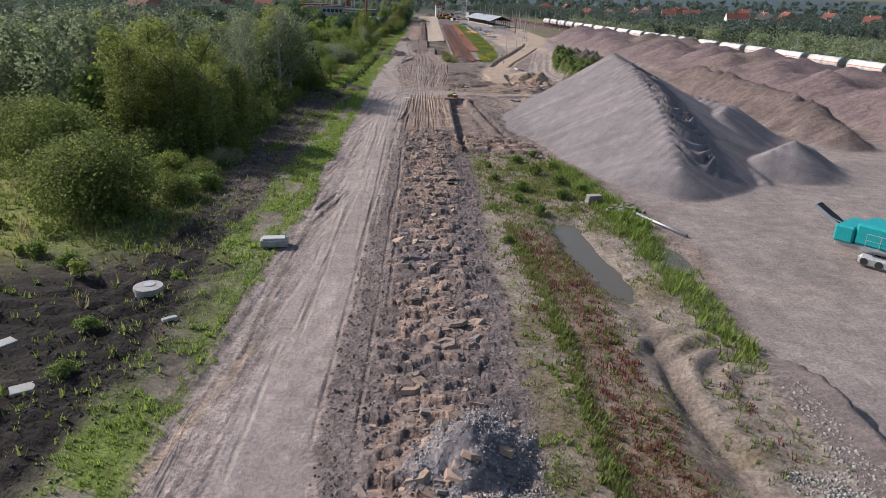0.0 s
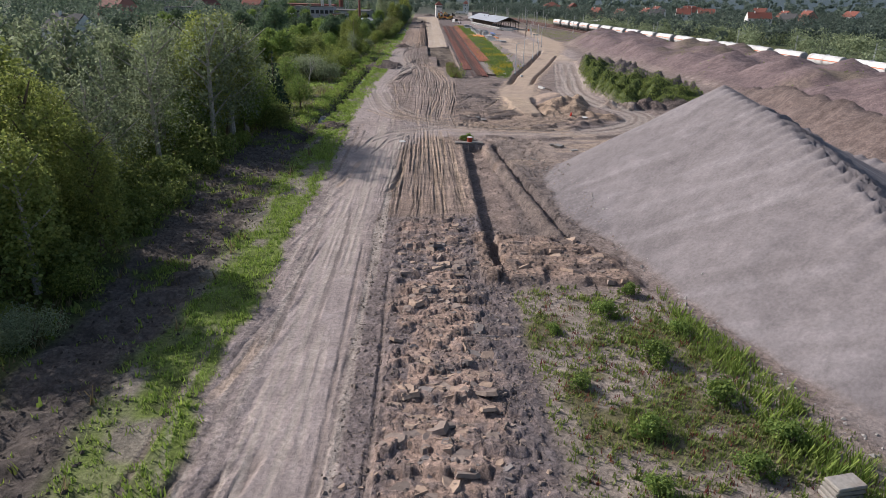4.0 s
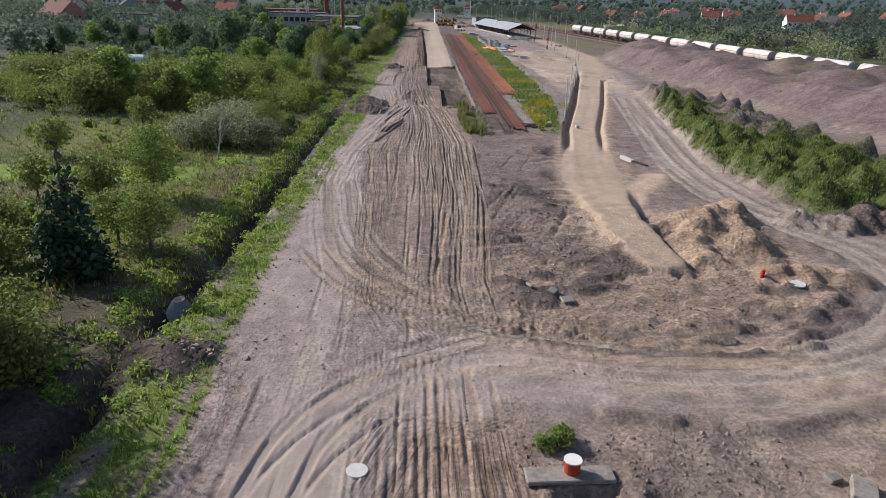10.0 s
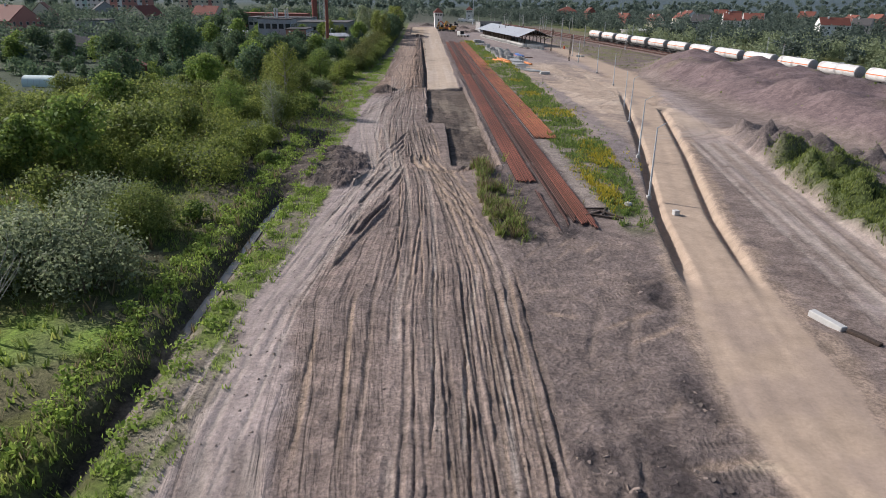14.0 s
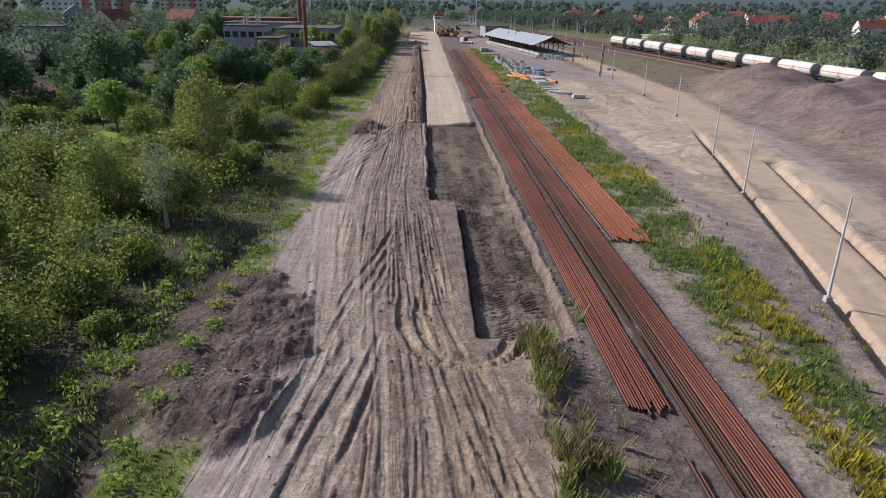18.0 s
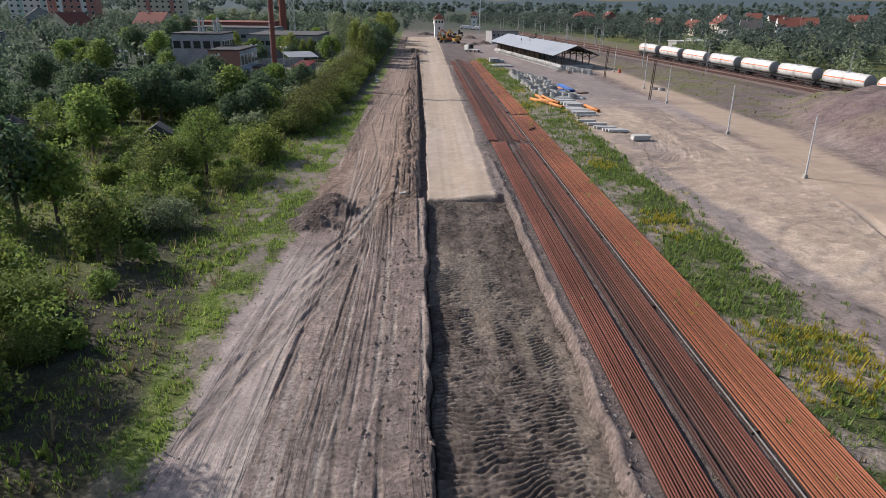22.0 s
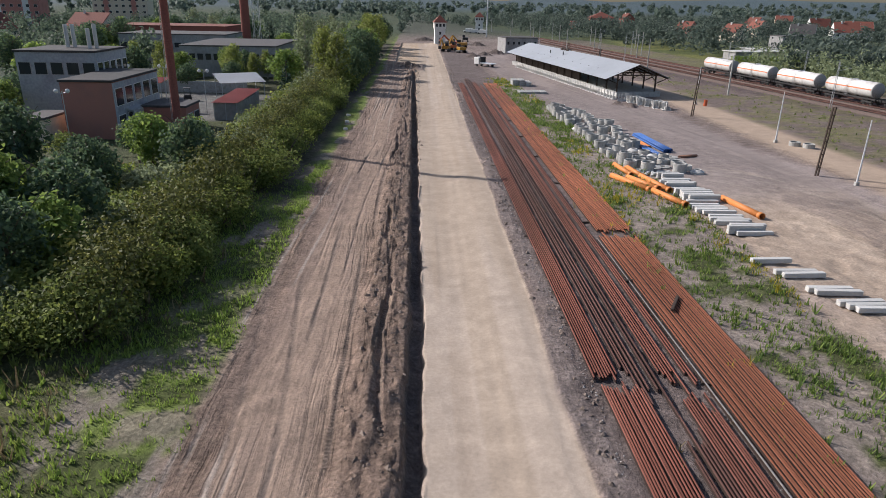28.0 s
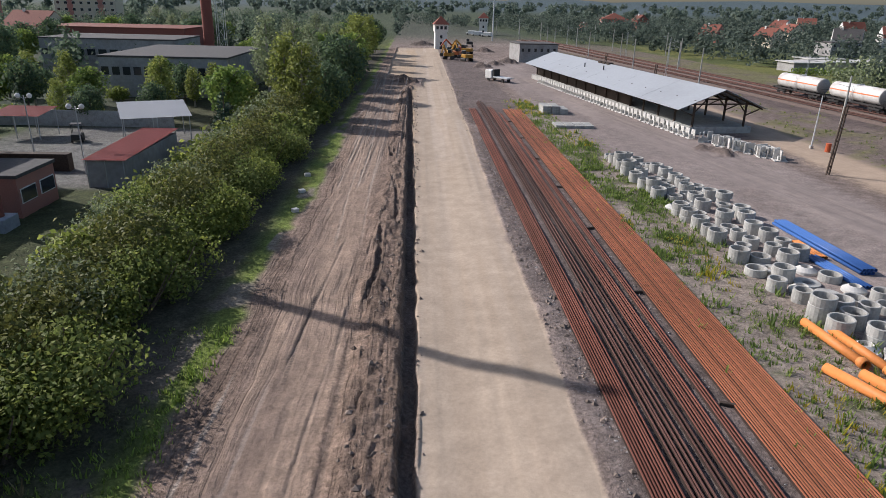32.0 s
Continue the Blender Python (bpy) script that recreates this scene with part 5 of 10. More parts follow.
    # swirls on the sandy yard
    for k in range(26):
        x, y, q, a = rs.uniform(25, 42), rs.uniform(226, 330), rs.uniform(5, 14), rs.uniform(0, 6.28)
        curve([(x + q * math.cos(a + 0.4 * i), y + 1.6 * q * math.sin(a + 0.4 * i)) for i in range(6)], rs.choice((0, 2.0)), rs.uniform(0.15, 0.3), rs.uniform(0.03, 0.08), rs.choice((PALE, EARTH, EARTH, (0.42, 0.34, 0.255))), 0.45, 0.0)


def build_ground():
    X, Y = np.meshgrid(GX, GY)
    H, C, V, R, G, claw, rough, free, flow, fv = lie(X, Y)
    ny, nx = X.shape
    work = np.zeros((ny, nx, 4))
    work[..., 1], work[..., 2] = claw, rough
    drive_all(X, Y, H, C, work, free)
    me = bpy.data.meshes.new("ground")
    co = np.stack([X, Y, H], -1).astype(np.float32)
    me.vertices.add(nx * ny)
    me.vertices.foreach_set("co", co.reshape(-1))
    idx = np.arange(nx * ny, dtype=np.int32).reshape(ny, nx)
    q = np.stack([idx[:-1, :-1], idx[:-1, 1:], idx[1:, 1:], idx[1:, :-1]], -1).reshape(-1, 4)
    me.loops.add(q.size)
    me.loops.foreach_set("vertex_index", q.reshape(-1))
    me.polygons.add(len(q))
    me.polygons.foreach_set("loop_start", np.arange(0, q.size, 4, dtype=np.int32))
    me.polygons.foreach_set("use_smooth", np.ones(len(q), dtype=bool))
    me.update(calc_edges=True)
    # colour from lie(), with its painted shade and far haze
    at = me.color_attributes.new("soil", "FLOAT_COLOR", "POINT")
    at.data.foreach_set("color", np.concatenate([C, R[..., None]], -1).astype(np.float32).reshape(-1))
    gr = me.attributes.new("grit", "FLOAT", "POINT")
    gr.data.foreach_set("value", G.astype(np.float32).reshape(-1))
    fa = me.attributes.new("flow", "FLOAT_VECTOR", "POINT")
    fa.data.foreach_set("vector", np.stack([flow, fv, 0 * flow], -1).astype(np.float32).reshape(-1))
    wk = me.color_attributes.new("work", "FLOAT_COLOR", "POINT")
    wk.data.foreach_set("color", work.astype(np.float32).reshape(-1))
    me.materials.append(SOIL)
    g = new("ground", me)
    tagged(g, "bare rutted earth of a railway building site with sand, ballast and grass", "ground", kind="structure")
    return X, Y, H, V


GXX, GYY, GH, GV = build_ground()


def build_dug_floor():
    """Floor of the track bed cut, torn in rows by the bucket's teeth."""
    X, Y = np.meshgrid(np.arange(0.0, 7.95, 0.075), np.arange(207.9, 275.7, 0.075))
    cutl = np.interp(Y, [205, 233.5, 234.5, 276], [2.5, 2.6, 0.1, 0.1])
    wob2 = fbm(X * 0.6, Y * 0.6, 2, 5)
    inside = sm(-0.05, 0.25, X + 0.12 * wob2 - cutl) * band(Y, 208.1, 275.3, 0.2)
    big, mid = fbm(X * 0.22, Y * 0.14, 3, 93), fbm(X * 0.7, Y * 0.5, 2, 94)
    turn = 0.22 * gnoise(X * 0.18, Y * 0.08, 95)
    ph = (Y + turn * X * 1.1 + 0.5 * np.abs((X / 1.9) % 1.0 - 0.5) + 0.42 * fbm(X * 0.40, Y * 0.20, 2, 90) + 0.14 * fbm(X * 1.1, Y * 0.6, 2, 89)) / 0.36 + 0.8 * big + 0.5 * mid + 0.12 * fbm(X * 3, Y * 3, 2, 98)
    saw = ph - np.floor(ph)
    tooth = np.where(saw < 0.72, saw / 0.72, (1 - saw) / 0.28)
    f1, fe, rid, ox, oy = cells(X * 2.6 + 0.4 * mid, Y * 2.6, 96)
    broken = sm(0.42, 0.75, 0.7 * rid + 0.6 * gnoise(X * 0.5, Y * 0.3, 97))
    H = -0.86 + 0.24 * tooth * (1 - 0.55 * broken) + 0.10 * broken * (1 - f1) + 0.06 * fbm(X * 0.5, Y * 0.3, 3, 99) + 0.02 * fbm(X * 6, Y * 6, 2, 92)
    H = np.where(inside > 0.02, H, -1.4) * 1.0
    H = H * sm(0, 0.6, inside) + (-1.4) * (1 - sm(0, 0.6, inside))
    light = sm(0.1, 0.5, fbm(X * 0.3, Y * 0.12, 3, 96))
    # troughs darkened, tooth tips paler: valley shadow put into the colour
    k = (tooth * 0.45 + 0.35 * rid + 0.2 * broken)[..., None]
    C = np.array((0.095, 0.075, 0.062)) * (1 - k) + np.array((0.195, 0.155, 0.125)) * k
    C = C * (1 - 0.5 * light[..., None]) + np.array((0.30, 0.245, 0.19)) * 0.5 * light[..., None]
    ny, nx = X.shape
    me = bpy.data.meshes.new("dug_floor")
    me.vertices.add(nx * ny)
    me.vertices.foreach_set("co", np.stack([X, Y, H], -1).astype(np.float32).reshape(-1))
    idx = np.arange(nx * ny, dtype=np.int32).reshape(ny, nx)
    q = np.stack([idx[:-1, :-1], idx[:-1, 1:], idx[1:, 1:], idx[1:, :-1]], -1).reshape(-1, 4)
    keep = (H.reshape(-1)[q] > -1.3).any(1)
    q = q[keep]
    me.loops.add(q.size)
    me.loops.foreach_set("vertex_index", q.reshape(-1))
    me.polygons.add(len(q))
    me.polygons.foreach_set("loop_start", np.arange(0, q.size, 4, dtype=np.int32))
    me.update(calc_edges=True)
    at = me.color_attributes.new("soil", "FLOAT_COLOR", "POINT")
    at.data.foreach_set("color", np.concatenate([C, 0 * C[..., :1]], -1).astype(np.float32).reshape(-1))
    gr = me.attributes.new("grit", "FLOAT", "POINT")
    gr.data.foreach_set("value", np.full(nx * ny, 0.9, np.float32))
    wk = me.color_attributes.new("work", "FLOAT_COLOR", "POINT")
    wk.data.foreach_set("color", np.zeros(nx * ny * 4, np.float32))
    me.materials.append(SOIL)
    tagged(new("dug_floor", me), "clawed dark brown floor of the dug track bed", "ground", kind="structure")


build_dug_floor()


def zs(x, y):
    """Ground height read off the sheet."""
    i = int(np.clip(np.searchsorted(GX, x) - 1, 0, len(GX) - 2))
    j = int(np.clip(np.searchsorted(GY, y) - 1, 0, len(GY) - 2))
    u, v = (x - GX[i]) / (GX[i + 1] - GX[i]), (y - GY[j]) / (GY[j + 1] - GY[j])
    return float((GH[j, i] * (1 - u) + GH[j, i + 1] * u) * (1 - v) + (GH[j + 1, i] * (1 - u) + GH[j + 1, i + 1] * u) * v)


# ---------------------------------------------------------------- trees
def leaf_cloud(r, centres, radii, count, size, squash=1.0):
    """Small leaf sprays scattered in the outer part of several lobes."""
    centres, radii = np.array(centres, float), np.array(radii, float)
    w = radii ** 2 / np.sum(radii ** 2)
    k = r.choice(len(radii), count, p=w)
    d = r.normal(size=(count, 3))
    d /= np.linalg.norm(d, axis=1)[:, None]
    rad = radii[k] * (0.55 + 0.5 * r.random(count) ** 0.6) * (1 + 0.18 * r.normal(size=count))
    c = centres[k] + d * rad[:, None] * np.array([1, 1, squash])
    nrm = d + 0.9 * r.normal(size=(count, 3))
    nrm[:, 2] += 0.35
    nrm /= np.linalg.norm(nrm, axis=1)[:, None]
    t = np.cross(nrm, r.normal(size=(count, 3)))
    t /= np.linalg.norm(t, axis=1)[:, None] + 1e-9
    b = np.cross(nrm, t)
    s = size * (0.6 + 0.8 * r.random(count))[:, None]
    bend = nrm * s * 0.25
    return np.stack([c - t * s * 0.9, c - b * s * 0.55 + bend, c + t * s, c + b * s * 0.55 + bend], 1)


def limbs(bm, r, height, spread_r, trunk_r, base=0.3, n=7, crown_lo=0.35):
    rod(bm, (0, 0, -0.3), (0.1, 0.05, height * 0.55), trunk_r, trunk_r * 0.6, 7)
    rod(bm, (0.1, 0.05, height * 0.55), (0.15, 0.0, height * 0.92), trunk_r * 0.6, trunk_r * 0.15, 6)
    for i in range(n):
        a, z = i * 2.4 + r.random(), height * (crown_lo + (0.8 - crown_lo) * i / n)
        e = spread_r * (0.6 + 0.35 * r.random())
        rod(bm, (0.08, 0.03, z), (e * math.cos(a), e * math.sin(a), z + e * (0.5 + 0.5 * r.random())), trunk_r * 0.4, trunk_r * 0.1, 5)


def make_tree(name, seed, height, radius, leaf, count, size, bark=None, shape="round", lobes=14, label="", category="tree"):
    r = np.random.default_rng(seed)
    e = empty(name)
    bm = B()
    if shape == "bush":
        for i in range(7):
            a = i * 0.9 + r.random()
            rod(bm, (0.25 * math.cos(a), 0.25 * math.sin(a), -0.2), (radius * 0.6 * math.cos(a), radius * 0.6 * math.sin(a), height * 0.7), 0.07, 0.02, 5)
    elif shape == "cone":
        rod(bm, (0, 0, -0.3), (0, 0, height * 0.97), 0.028 * height, 0.02, 7)
    else:
        limbs(bm, r, height, radius, 0.022 * height + 0.03, crown_lo=0.3 if shape != "tall" else 0.25, n=9)
    part("trunk", bm, bark or BARK, e)
    cs, rs = [], []
    if shape == "cone":
        for i in range(10):
            z = height * (0.1 + 0.88 * i / 9)
            rr = radius * (1.03 - i / 9.3)
            for k in range(max(1, 5 - i // 2)):
                a = r.random() * 6.28
                cs.append((0.5 * rr * math.cos(a), 0.5 * rr * math.sin(a), z))
                rs.append(max(0.25, 0.6 * rr))
    elif shape == "bush":
        for i in range(lobes):
            a, q = r.random() * 6.28, math.sqrt(r.random())
            z = height * (0.32 + 0.42 * r.random() * (1 - 0.6 * q))
            cs.append((0.68 * radius * q * math.cos(a), 0.68 * radius * q * math.sin(a), z))
            rs.append(height * (0.26 + 0.12 * r.random()))
    else:
        lo = 0.22 if shape == "tall" else 0.34
        for i in range(lobes):
            f = i / (lobes - 1)
            z = height * (lo + (0.9 - lo) * f)
            prof = math.sin(math.pi * (0.16 + 0.80 * f)) ** 0.7
            a = i * 2.4 + r.random()
            q = radius * prof * (0.35 + 0.45 * r.random())
            cs.append((q * math.cos(a), q * math.sin(a), z))
            rs.append(radius * (0.34 + 0.2 * r.random()) * (0.6 + 0.4 * prof))
    V = leaf_cloud(r, cs, rs, count, size)
    V[:, :, 2] = np.maximum(V[:, :, 2], 0.05)
    link_part("crown", quads_mesh("crown", V, leaf), e)
    tagged(e, label, category)
    return e


TREES = {}
USED = set()


def plant(kind, x, y, s=1.0, rz=None, group="", sx=1.0):
    r = random.random() * 360 if rz is None else rz
    m = pose(x, y, zs(x, y) - 0.05, 0, 0, r) @ Matrix.Diagonal((s * sx, s * sx, s, 1))
    if (y > 165 and not (y < 386 and x > -20.4) and not (y < 300 and x > -29)) or (x < -33 and y > 75) or x < -44:
        kind += "_far"
    src = TREES[kind]
    if kind not in USED:
        USED.add(kind)
        src.matrix_world = m
        ob = src
    else:
        ob = copy_thing(src, Matrix.Identity(4))
        ob.matrix_world = m
    if group:
        ob["group"] = group
    return ob


LITE = {}
LITE["birch"] = lambda n, f: make_tree("tree", 41, 11, 2.6, LEAF["yellow"], n, 0.151 * f, PALE_BARK, "tall", 20, "tall slender tree with light yellow-green leaves")
LITE["poplar"] = lambda n, f: make_tree("tree", 42, 12, 2.9, LEAF["willow"], n, 0.144 * f, PALE_BARK, "tall", 20, "tall grey-green tree with thin pale branches")
LITE["maple"] = lambda n, f: make_tree("tree", 43, 8, 3.2, LEAF["green"], n, 0.173 * f, BARK, "round", 16, "broad green leafy tree beside the site")
LITE["lime"] = lambda n, f: make_tree("tree", 44, 9, 3.4, LEAF["dark"], n, 0.180 * f, BARK, "round", 16, "broad dark green tree of the gardens")
LITE["fruit"] = lambda n, f: make_tree("tree", 45, 5, 2.2, LEAF["olive"], n, 0.144 * f, BARK, "round", 12, "small fruit tree with olive-green leaves")
LITE["bush"] = lambda n, f: make_tree("bush", 46, 3.2, 3.0, LEAF["olive"], n, 0.137 * f, BARK, "bush", 18, "dense rounded bush with olive-green leaves", "bush")
LITE["willow"] = lambda n, f: make_tree("bush", 47, 3.6, 3.0, LEAF["willow"], n, 0.137 * f, BARK, "bush", 18, "silvery willow bush with grey-green leaves", "bush")
LITE["gold"] = lambda n, f: make_tree("bush", 48, 3.0, 2.4, LEAF["hedge"], n, 0.137 * f, BARK, "bush", 14, "leafy bush with yellow-green foliage", "bush")
LITE["shrub"] = lambda n, f: make_tree("shrub", 49, 1.7, 1.5, LEAF["green"], n, 0.108 * f, BARK, "bush", 9, "low green shrub among weeds", "shrub")
LITE["spruce"] = lambda n, f: make_tree("conifer", 50, 8, 2.0, LEAF["needle"], n, 0.187 * f, BARK, "cone", 0, "pointed conifer with dark green needles", "conifer")
TREES["birch"] = make_tree("tree", 1, 11, 2.6, LEAF["yellow"], 5280, 0.133, PALE_BARK, "tall", 20, "tall slender tree with light yellow-green leaves")
TREES["poplar"] = make_tree("tree", 2, 12, 2.9, LEAF["willow"], 3400, 0.125, PALE_BARK, "tall", 20, "tall grey-green tree with thin pale branches")
TREES["maple"] = make_tree("tree", 3, 8, 3.2, LEAF["green"], 4800, 0.141, BARK, "round", 16, "broad green leafy tree beside the site")
TREES["lime"] = make_tree("tree", 4, 9, 3.4, LEAF["dark"], 4480, 0.152, BARK, "round", 16, "broad dark green tree of the gardens")
TREES["fruit"] = make_tree("tree", 5, 5, 2.2, LEAF["olive"], 2400, 0.152, BARK, "round", 12, "small fruit tree with olive-green leaves")
TREES["bush"] = make_tree("bush", 6, 3.2, 3.0, LEAF["olive"], 5760, 0.103, BARK, "bush", 18, "dense rounded bush with olive-green leaves", "bush")
TREES["willow"] = make_tree("bush", 7, 3.6, 3.0, LEAF["willow"], 5440, 0.103, BARK, "bush", 18, "silvery willow bush with grey-green leaves", "bush")
TREES["gold"] = make_tree("bush", 8, 3.0, 2.4, LEAF["hedge"], 4800, 0.099, BARK, "bush", 14, "leafy bush with yellow-green foliage", "bush")
TREES["shrub"] = make_tree("shrub", 9, 1.7, 1.5, LEAF["green"], 1280, 0.114, BARK, "bush", 9, "low green shrub among weeds", "shrub")
TREES["great_bush"] = make_tree("bush", 11, 7.0, 4.6, LEAF["olive"], 15200, 0.129, BARK, "bush", 34, "great rounded willow bush with olive-green leaves", "bush")
LITE["great_bush"] = lambda n, f: make_tree("bush", 51, 7.0, 4.6, LEAF["olive"], n, 0.144 * f, BARK, "bush", 34, "great rounded willow bush with olive-green leaves", "bush")
TREES["aspen"] = make_tree("tree", 12, 15, 3.4, LEAF["yellow"], 10400, 0.144, BARK, "tall", 30, "tall leafy tree at the edge of the wood")
LITE["aspen"] = lambda n, f: make_tree("tree", 52, 15, 3.4, LEAF["yellow"], n, 0.144 * f, BARK, "tall", 30, "tall leafy tree at the edge of the wood")
TREES["spruce"] = make_tree("conifer", 10, 8, 2.0, LEAF["needle"], 3200, 0.198, BARK, "cone", 0, "pointed conifer with dark green needles", "conifer")
for _k, _n in (("birch", 2100), ("poplar", 1900), ("maple", 2000), ("lime", 2000), ("fruit", 1300), ("bush", 2000), ("willow", 2000), ("gold", 1800), ("shrub", 700), ("spruce", 1600), ("great_bush", 5500), ("aspen", 4000)):
    # the same kinds with fewer, larger sprays, for places that stay far from the camera
    _s = TREES[_k]
    _full = len([q for q in _s.children if q.name.startswith("crown")][0].data.polygons)
    TREES[_k + "_far"] = LITE[_k](_n, {"birch": 1.6, "poplar": 1.6, "maple": 1.6, "lime": 1.6, "bush": 1.5, "willow": 1.5, "gold": 1.45, "great_bush": 1.4, "aspen": 1.5}.get(_k, math.sqrt(_full / _n) * 0.92))


# ---------------------------------------------------------------- woods and gardens on the left
def scatter(count, x0, x1, y0, y1, kinds, gap, seed, size=(0.8, 1.2), group="", avoid=None):
    r = np.random.default_rng(seed)
    done = []
    tries = 0
    while len(done) < count and tries < count * 40:
        tries += 1
        x, y = x0 + (x1 - x0) * r.random(), y0 + (y1 - y0) * r.random()
        if any((x - a) ** 2 + (y - b) ** 2 < gap * gap for a, b in done) or (avoid and avoid(x, y)):
            continue
        done.append((x, y))
        plant(kinds[r.integers(len(kinds))], x, y, size[0] + (size[1] - size[0]) * r.random(), r.random() * 360, group)


WOOD = "trees of the wood beside the site"
for x, y, s in ((-16.5, 27, 0.5), (-21.5, 28.5, 0.6), (-24, 33, 0.7), (-26.5, 37, 0.8), (-17.5, 31.5, 0.45), (-22.8, 40, 0.6), (-25.5, 41.5, 0.6), (-18.6, 24, 0.6), (-15.2, 38.5, 0.4)):
    plant("shrub", x, y, s, x * 31, "shrubs on the stripped soil")
GARDEN = "bushes and trees of the gardens"
HEDGE = "trees of the hedge along the site"
for k, x, y, s in (
    ("great_bush", -25.5, 50.5, 1.0), ("great_bush", -29.0, 54, 0.85), ("great_bush", -35.5, 65.0, 1.05), ("great_bush", -40.5, 68.5, 0.95), ("bush", -21.6, 55, 0.8), ("gold", -32, 60, 1.1), ("willow", -44, 78, 1.3),
    ("bush", -21.0, 61, 0.7), ("shrub", -19.5, 58, 1.0), ("gold", -24.5, 62, 1.0), ("bush", -27.5, 66, 1.2), ("willow", -20.3, 67, 0.6), ("gold", -20.6, 73, 0.8),
    ("aspen", -30.5, 71, 0.84), ("aspen", -26.5, 72, 0.76), ("birch", -23.0, 73, 0.9), ("aspen", -22.0, 79, 0.62), ("aspen", -31, 78, 0.95), ("aspen", -26, 80, 0.85), ("birch", -28.5, 75, 1.1),
    ("aspen", -28.5, 87, 0.72), ("poplar", -27.5, 91, 0.9), ("gold", -23.5, 88, 0.7), ("poplar", -28.5, 97, 1.0), ("poplar", -27.0, 103, 1.0),
    ("poplar", -23.6, 110, 1.25), ("aspen", -25.2, 113.5, 1.0), ("poplar", -23.2, 116, 1.3), ("aspen", -24.6, 119, 1.0), ("poplar", -23.0, 121.5, 1.15),
    ("bush", -21.5, 124, 1.3), ("great_bush", -26.5, 128.5, 0.62), ("bush", -23.5, 128, 1.2), ("spruce", -22.6, 136.2, 1.1), ("maple", -19.6, 140.5, 0.62), ("fruit", -22.5, 142, 0.8), ("maple", -24.2, 153.5, 0.8), ("fruit", -27.5, 150.5, 0.9),
    ("fruit", -34, 153, 0.8), ("fruit", -40, 168, 0.9), ("fruit", -31, 170, 0.7), ("bush", -33, 143, 1.2), ("bush", -40, 146, 1.3), ("great_bush", -35.5, 136, 0.7), ("great_bush", -45, 138, 0.8), ("bush", -29, 136, 1.3),
    ("willow", -21.2, 174.5, 1.25), ("willow", -24.5, 177, 1.5), ("willow", -27.5, 175.0, 1.2), ("great_bush", -21.8, 184.5, 0.62), ("willow", -25.2, 186.5, 1.3), ("gold", -22, 206, 1.3), ("shrub", -19, 188, 1.0), ("fruit", -30, 188, 0.9), ("fruit", -37, 184, 0.9),
    ("birch", -21.8, 241.5, 1.0), ("aspen", -24.5, 246, 0.62), ("maple", -22.5, 283, 0.86), ("gold", -19.0, 289, 1.55), ("bush", -27.0, 282, 1.4), ("maple", -28.3, 316.5, 1.0), ("bush", -26.5, 279, 1.0), ("fruit", -20, 228, 1.0),
    ("poplar", -20.5, 226, 0.6), ("lime", -57, 300, 1.3), ("lime", -66, 285, 1.1), ("spruce", -34, 330, 0.8), ("spruce", -23.5, 395, 0.9),
):
    plant(k, x, y, s, group=WOOD if y < 130 else GARDEN)
scatter(52, -62, -28, 74, 132, ["birch", "poplar", "poplar", "poplar", "maple"], 3.4, 21, (0.95, 1.25), WOOD, lambda x, y: x > -33 and 84 < y < 106)
scatter(20, -30, -22.0, 78, 126, ["birch", "maple", "bush", "gold", "shrub"], 2.4, 121, (0.6, 0.95), WOOD, lambda x, y: 84 < y < 107)
scatter(9, -31, -22.5, 84, 107, ["bush", "gold", "shrub"], 2.6, 122, (0.5, 0.8), WOOD)
# the broad hedge belt, and gardens behind it
scatter(46, -78, -19.5, 199, 240, ["bush", "gold", "gold", "fruit", "great_bush", "maple"], 3.4, 23, (0.75, 1.15), GARDEN)
scatter(20, -62, -20, 240, 268, ["bush", "gold", "fruit", "lime", "willow"], 4.2, 25, (0.8, 1.2), GARDEN, lambda x, y: -60 < x < -33 and 257 < y < 267)
scatter(22, -50, -18.5, 264, 300, ["bush", "gold", "maple", "fruit", "bush"], 4.6, 225, (0.6, 0.95), GARDEN, lambda x, y: x > -31 and y > 272)
scatter(16, -24.5, -17.6, 196, 334, ["bush", "gold", "willow", "shrub"], 4.0, 226, (0.6, 1.0), GARDEN)
scatter(16, -60, -24, 312, 334, ["lime", "lime", "bush", "fruit"], 4.0, 227, (0.6, 1.0), GARDEN)
scatter(16, -110, -40, 286, 340, ["lime", "maple", "spruce", "lime"], 6.0, 26, (0.7, 1.05), GARDEN)
scatter(34, -50, -20.5, 308, 346, ["lime", "maple", "lime", "bush", "fruit"], 3.0, 27, (0.5, 0.8), GARDEN, lambda x, y: -45 < x < -27 and y < 311)
for i in range(-9, 44):
    y = 334 + i * 3.2
    plant(("bush", "gold", "bush", "willow")[i % 4], (-19.6 if i >= 0 else -22.0) + 1.2 * math.sin(i * 2.3), y, (1.15 if i >= 0 else 0.9) + 0.25 * ((i * 53) % 10) / 10, (i * 131) % 360, HEDGE)
    plant(("gold", "bush", "gold", "gold", "bush")[i % 5], (-16.0 if i >= 0 else -17.0) + 1.1 * math.sin(i * 1.7), y, (1.35, 1.25, 1.2, 1.4, 1.15)[i % 5] * (1 if i >= 0 else 0.95) * (0.9 + 0.2 * ((i * 37) % 10) / 10), (i * 77) % 360, HEDGE)
scatter(34, -27, -13.0, 402, 545, ["poplar", "birch", "poplar", "maple", "lime"], 3.6, 28, (0.85, 1.25), HEDGE)
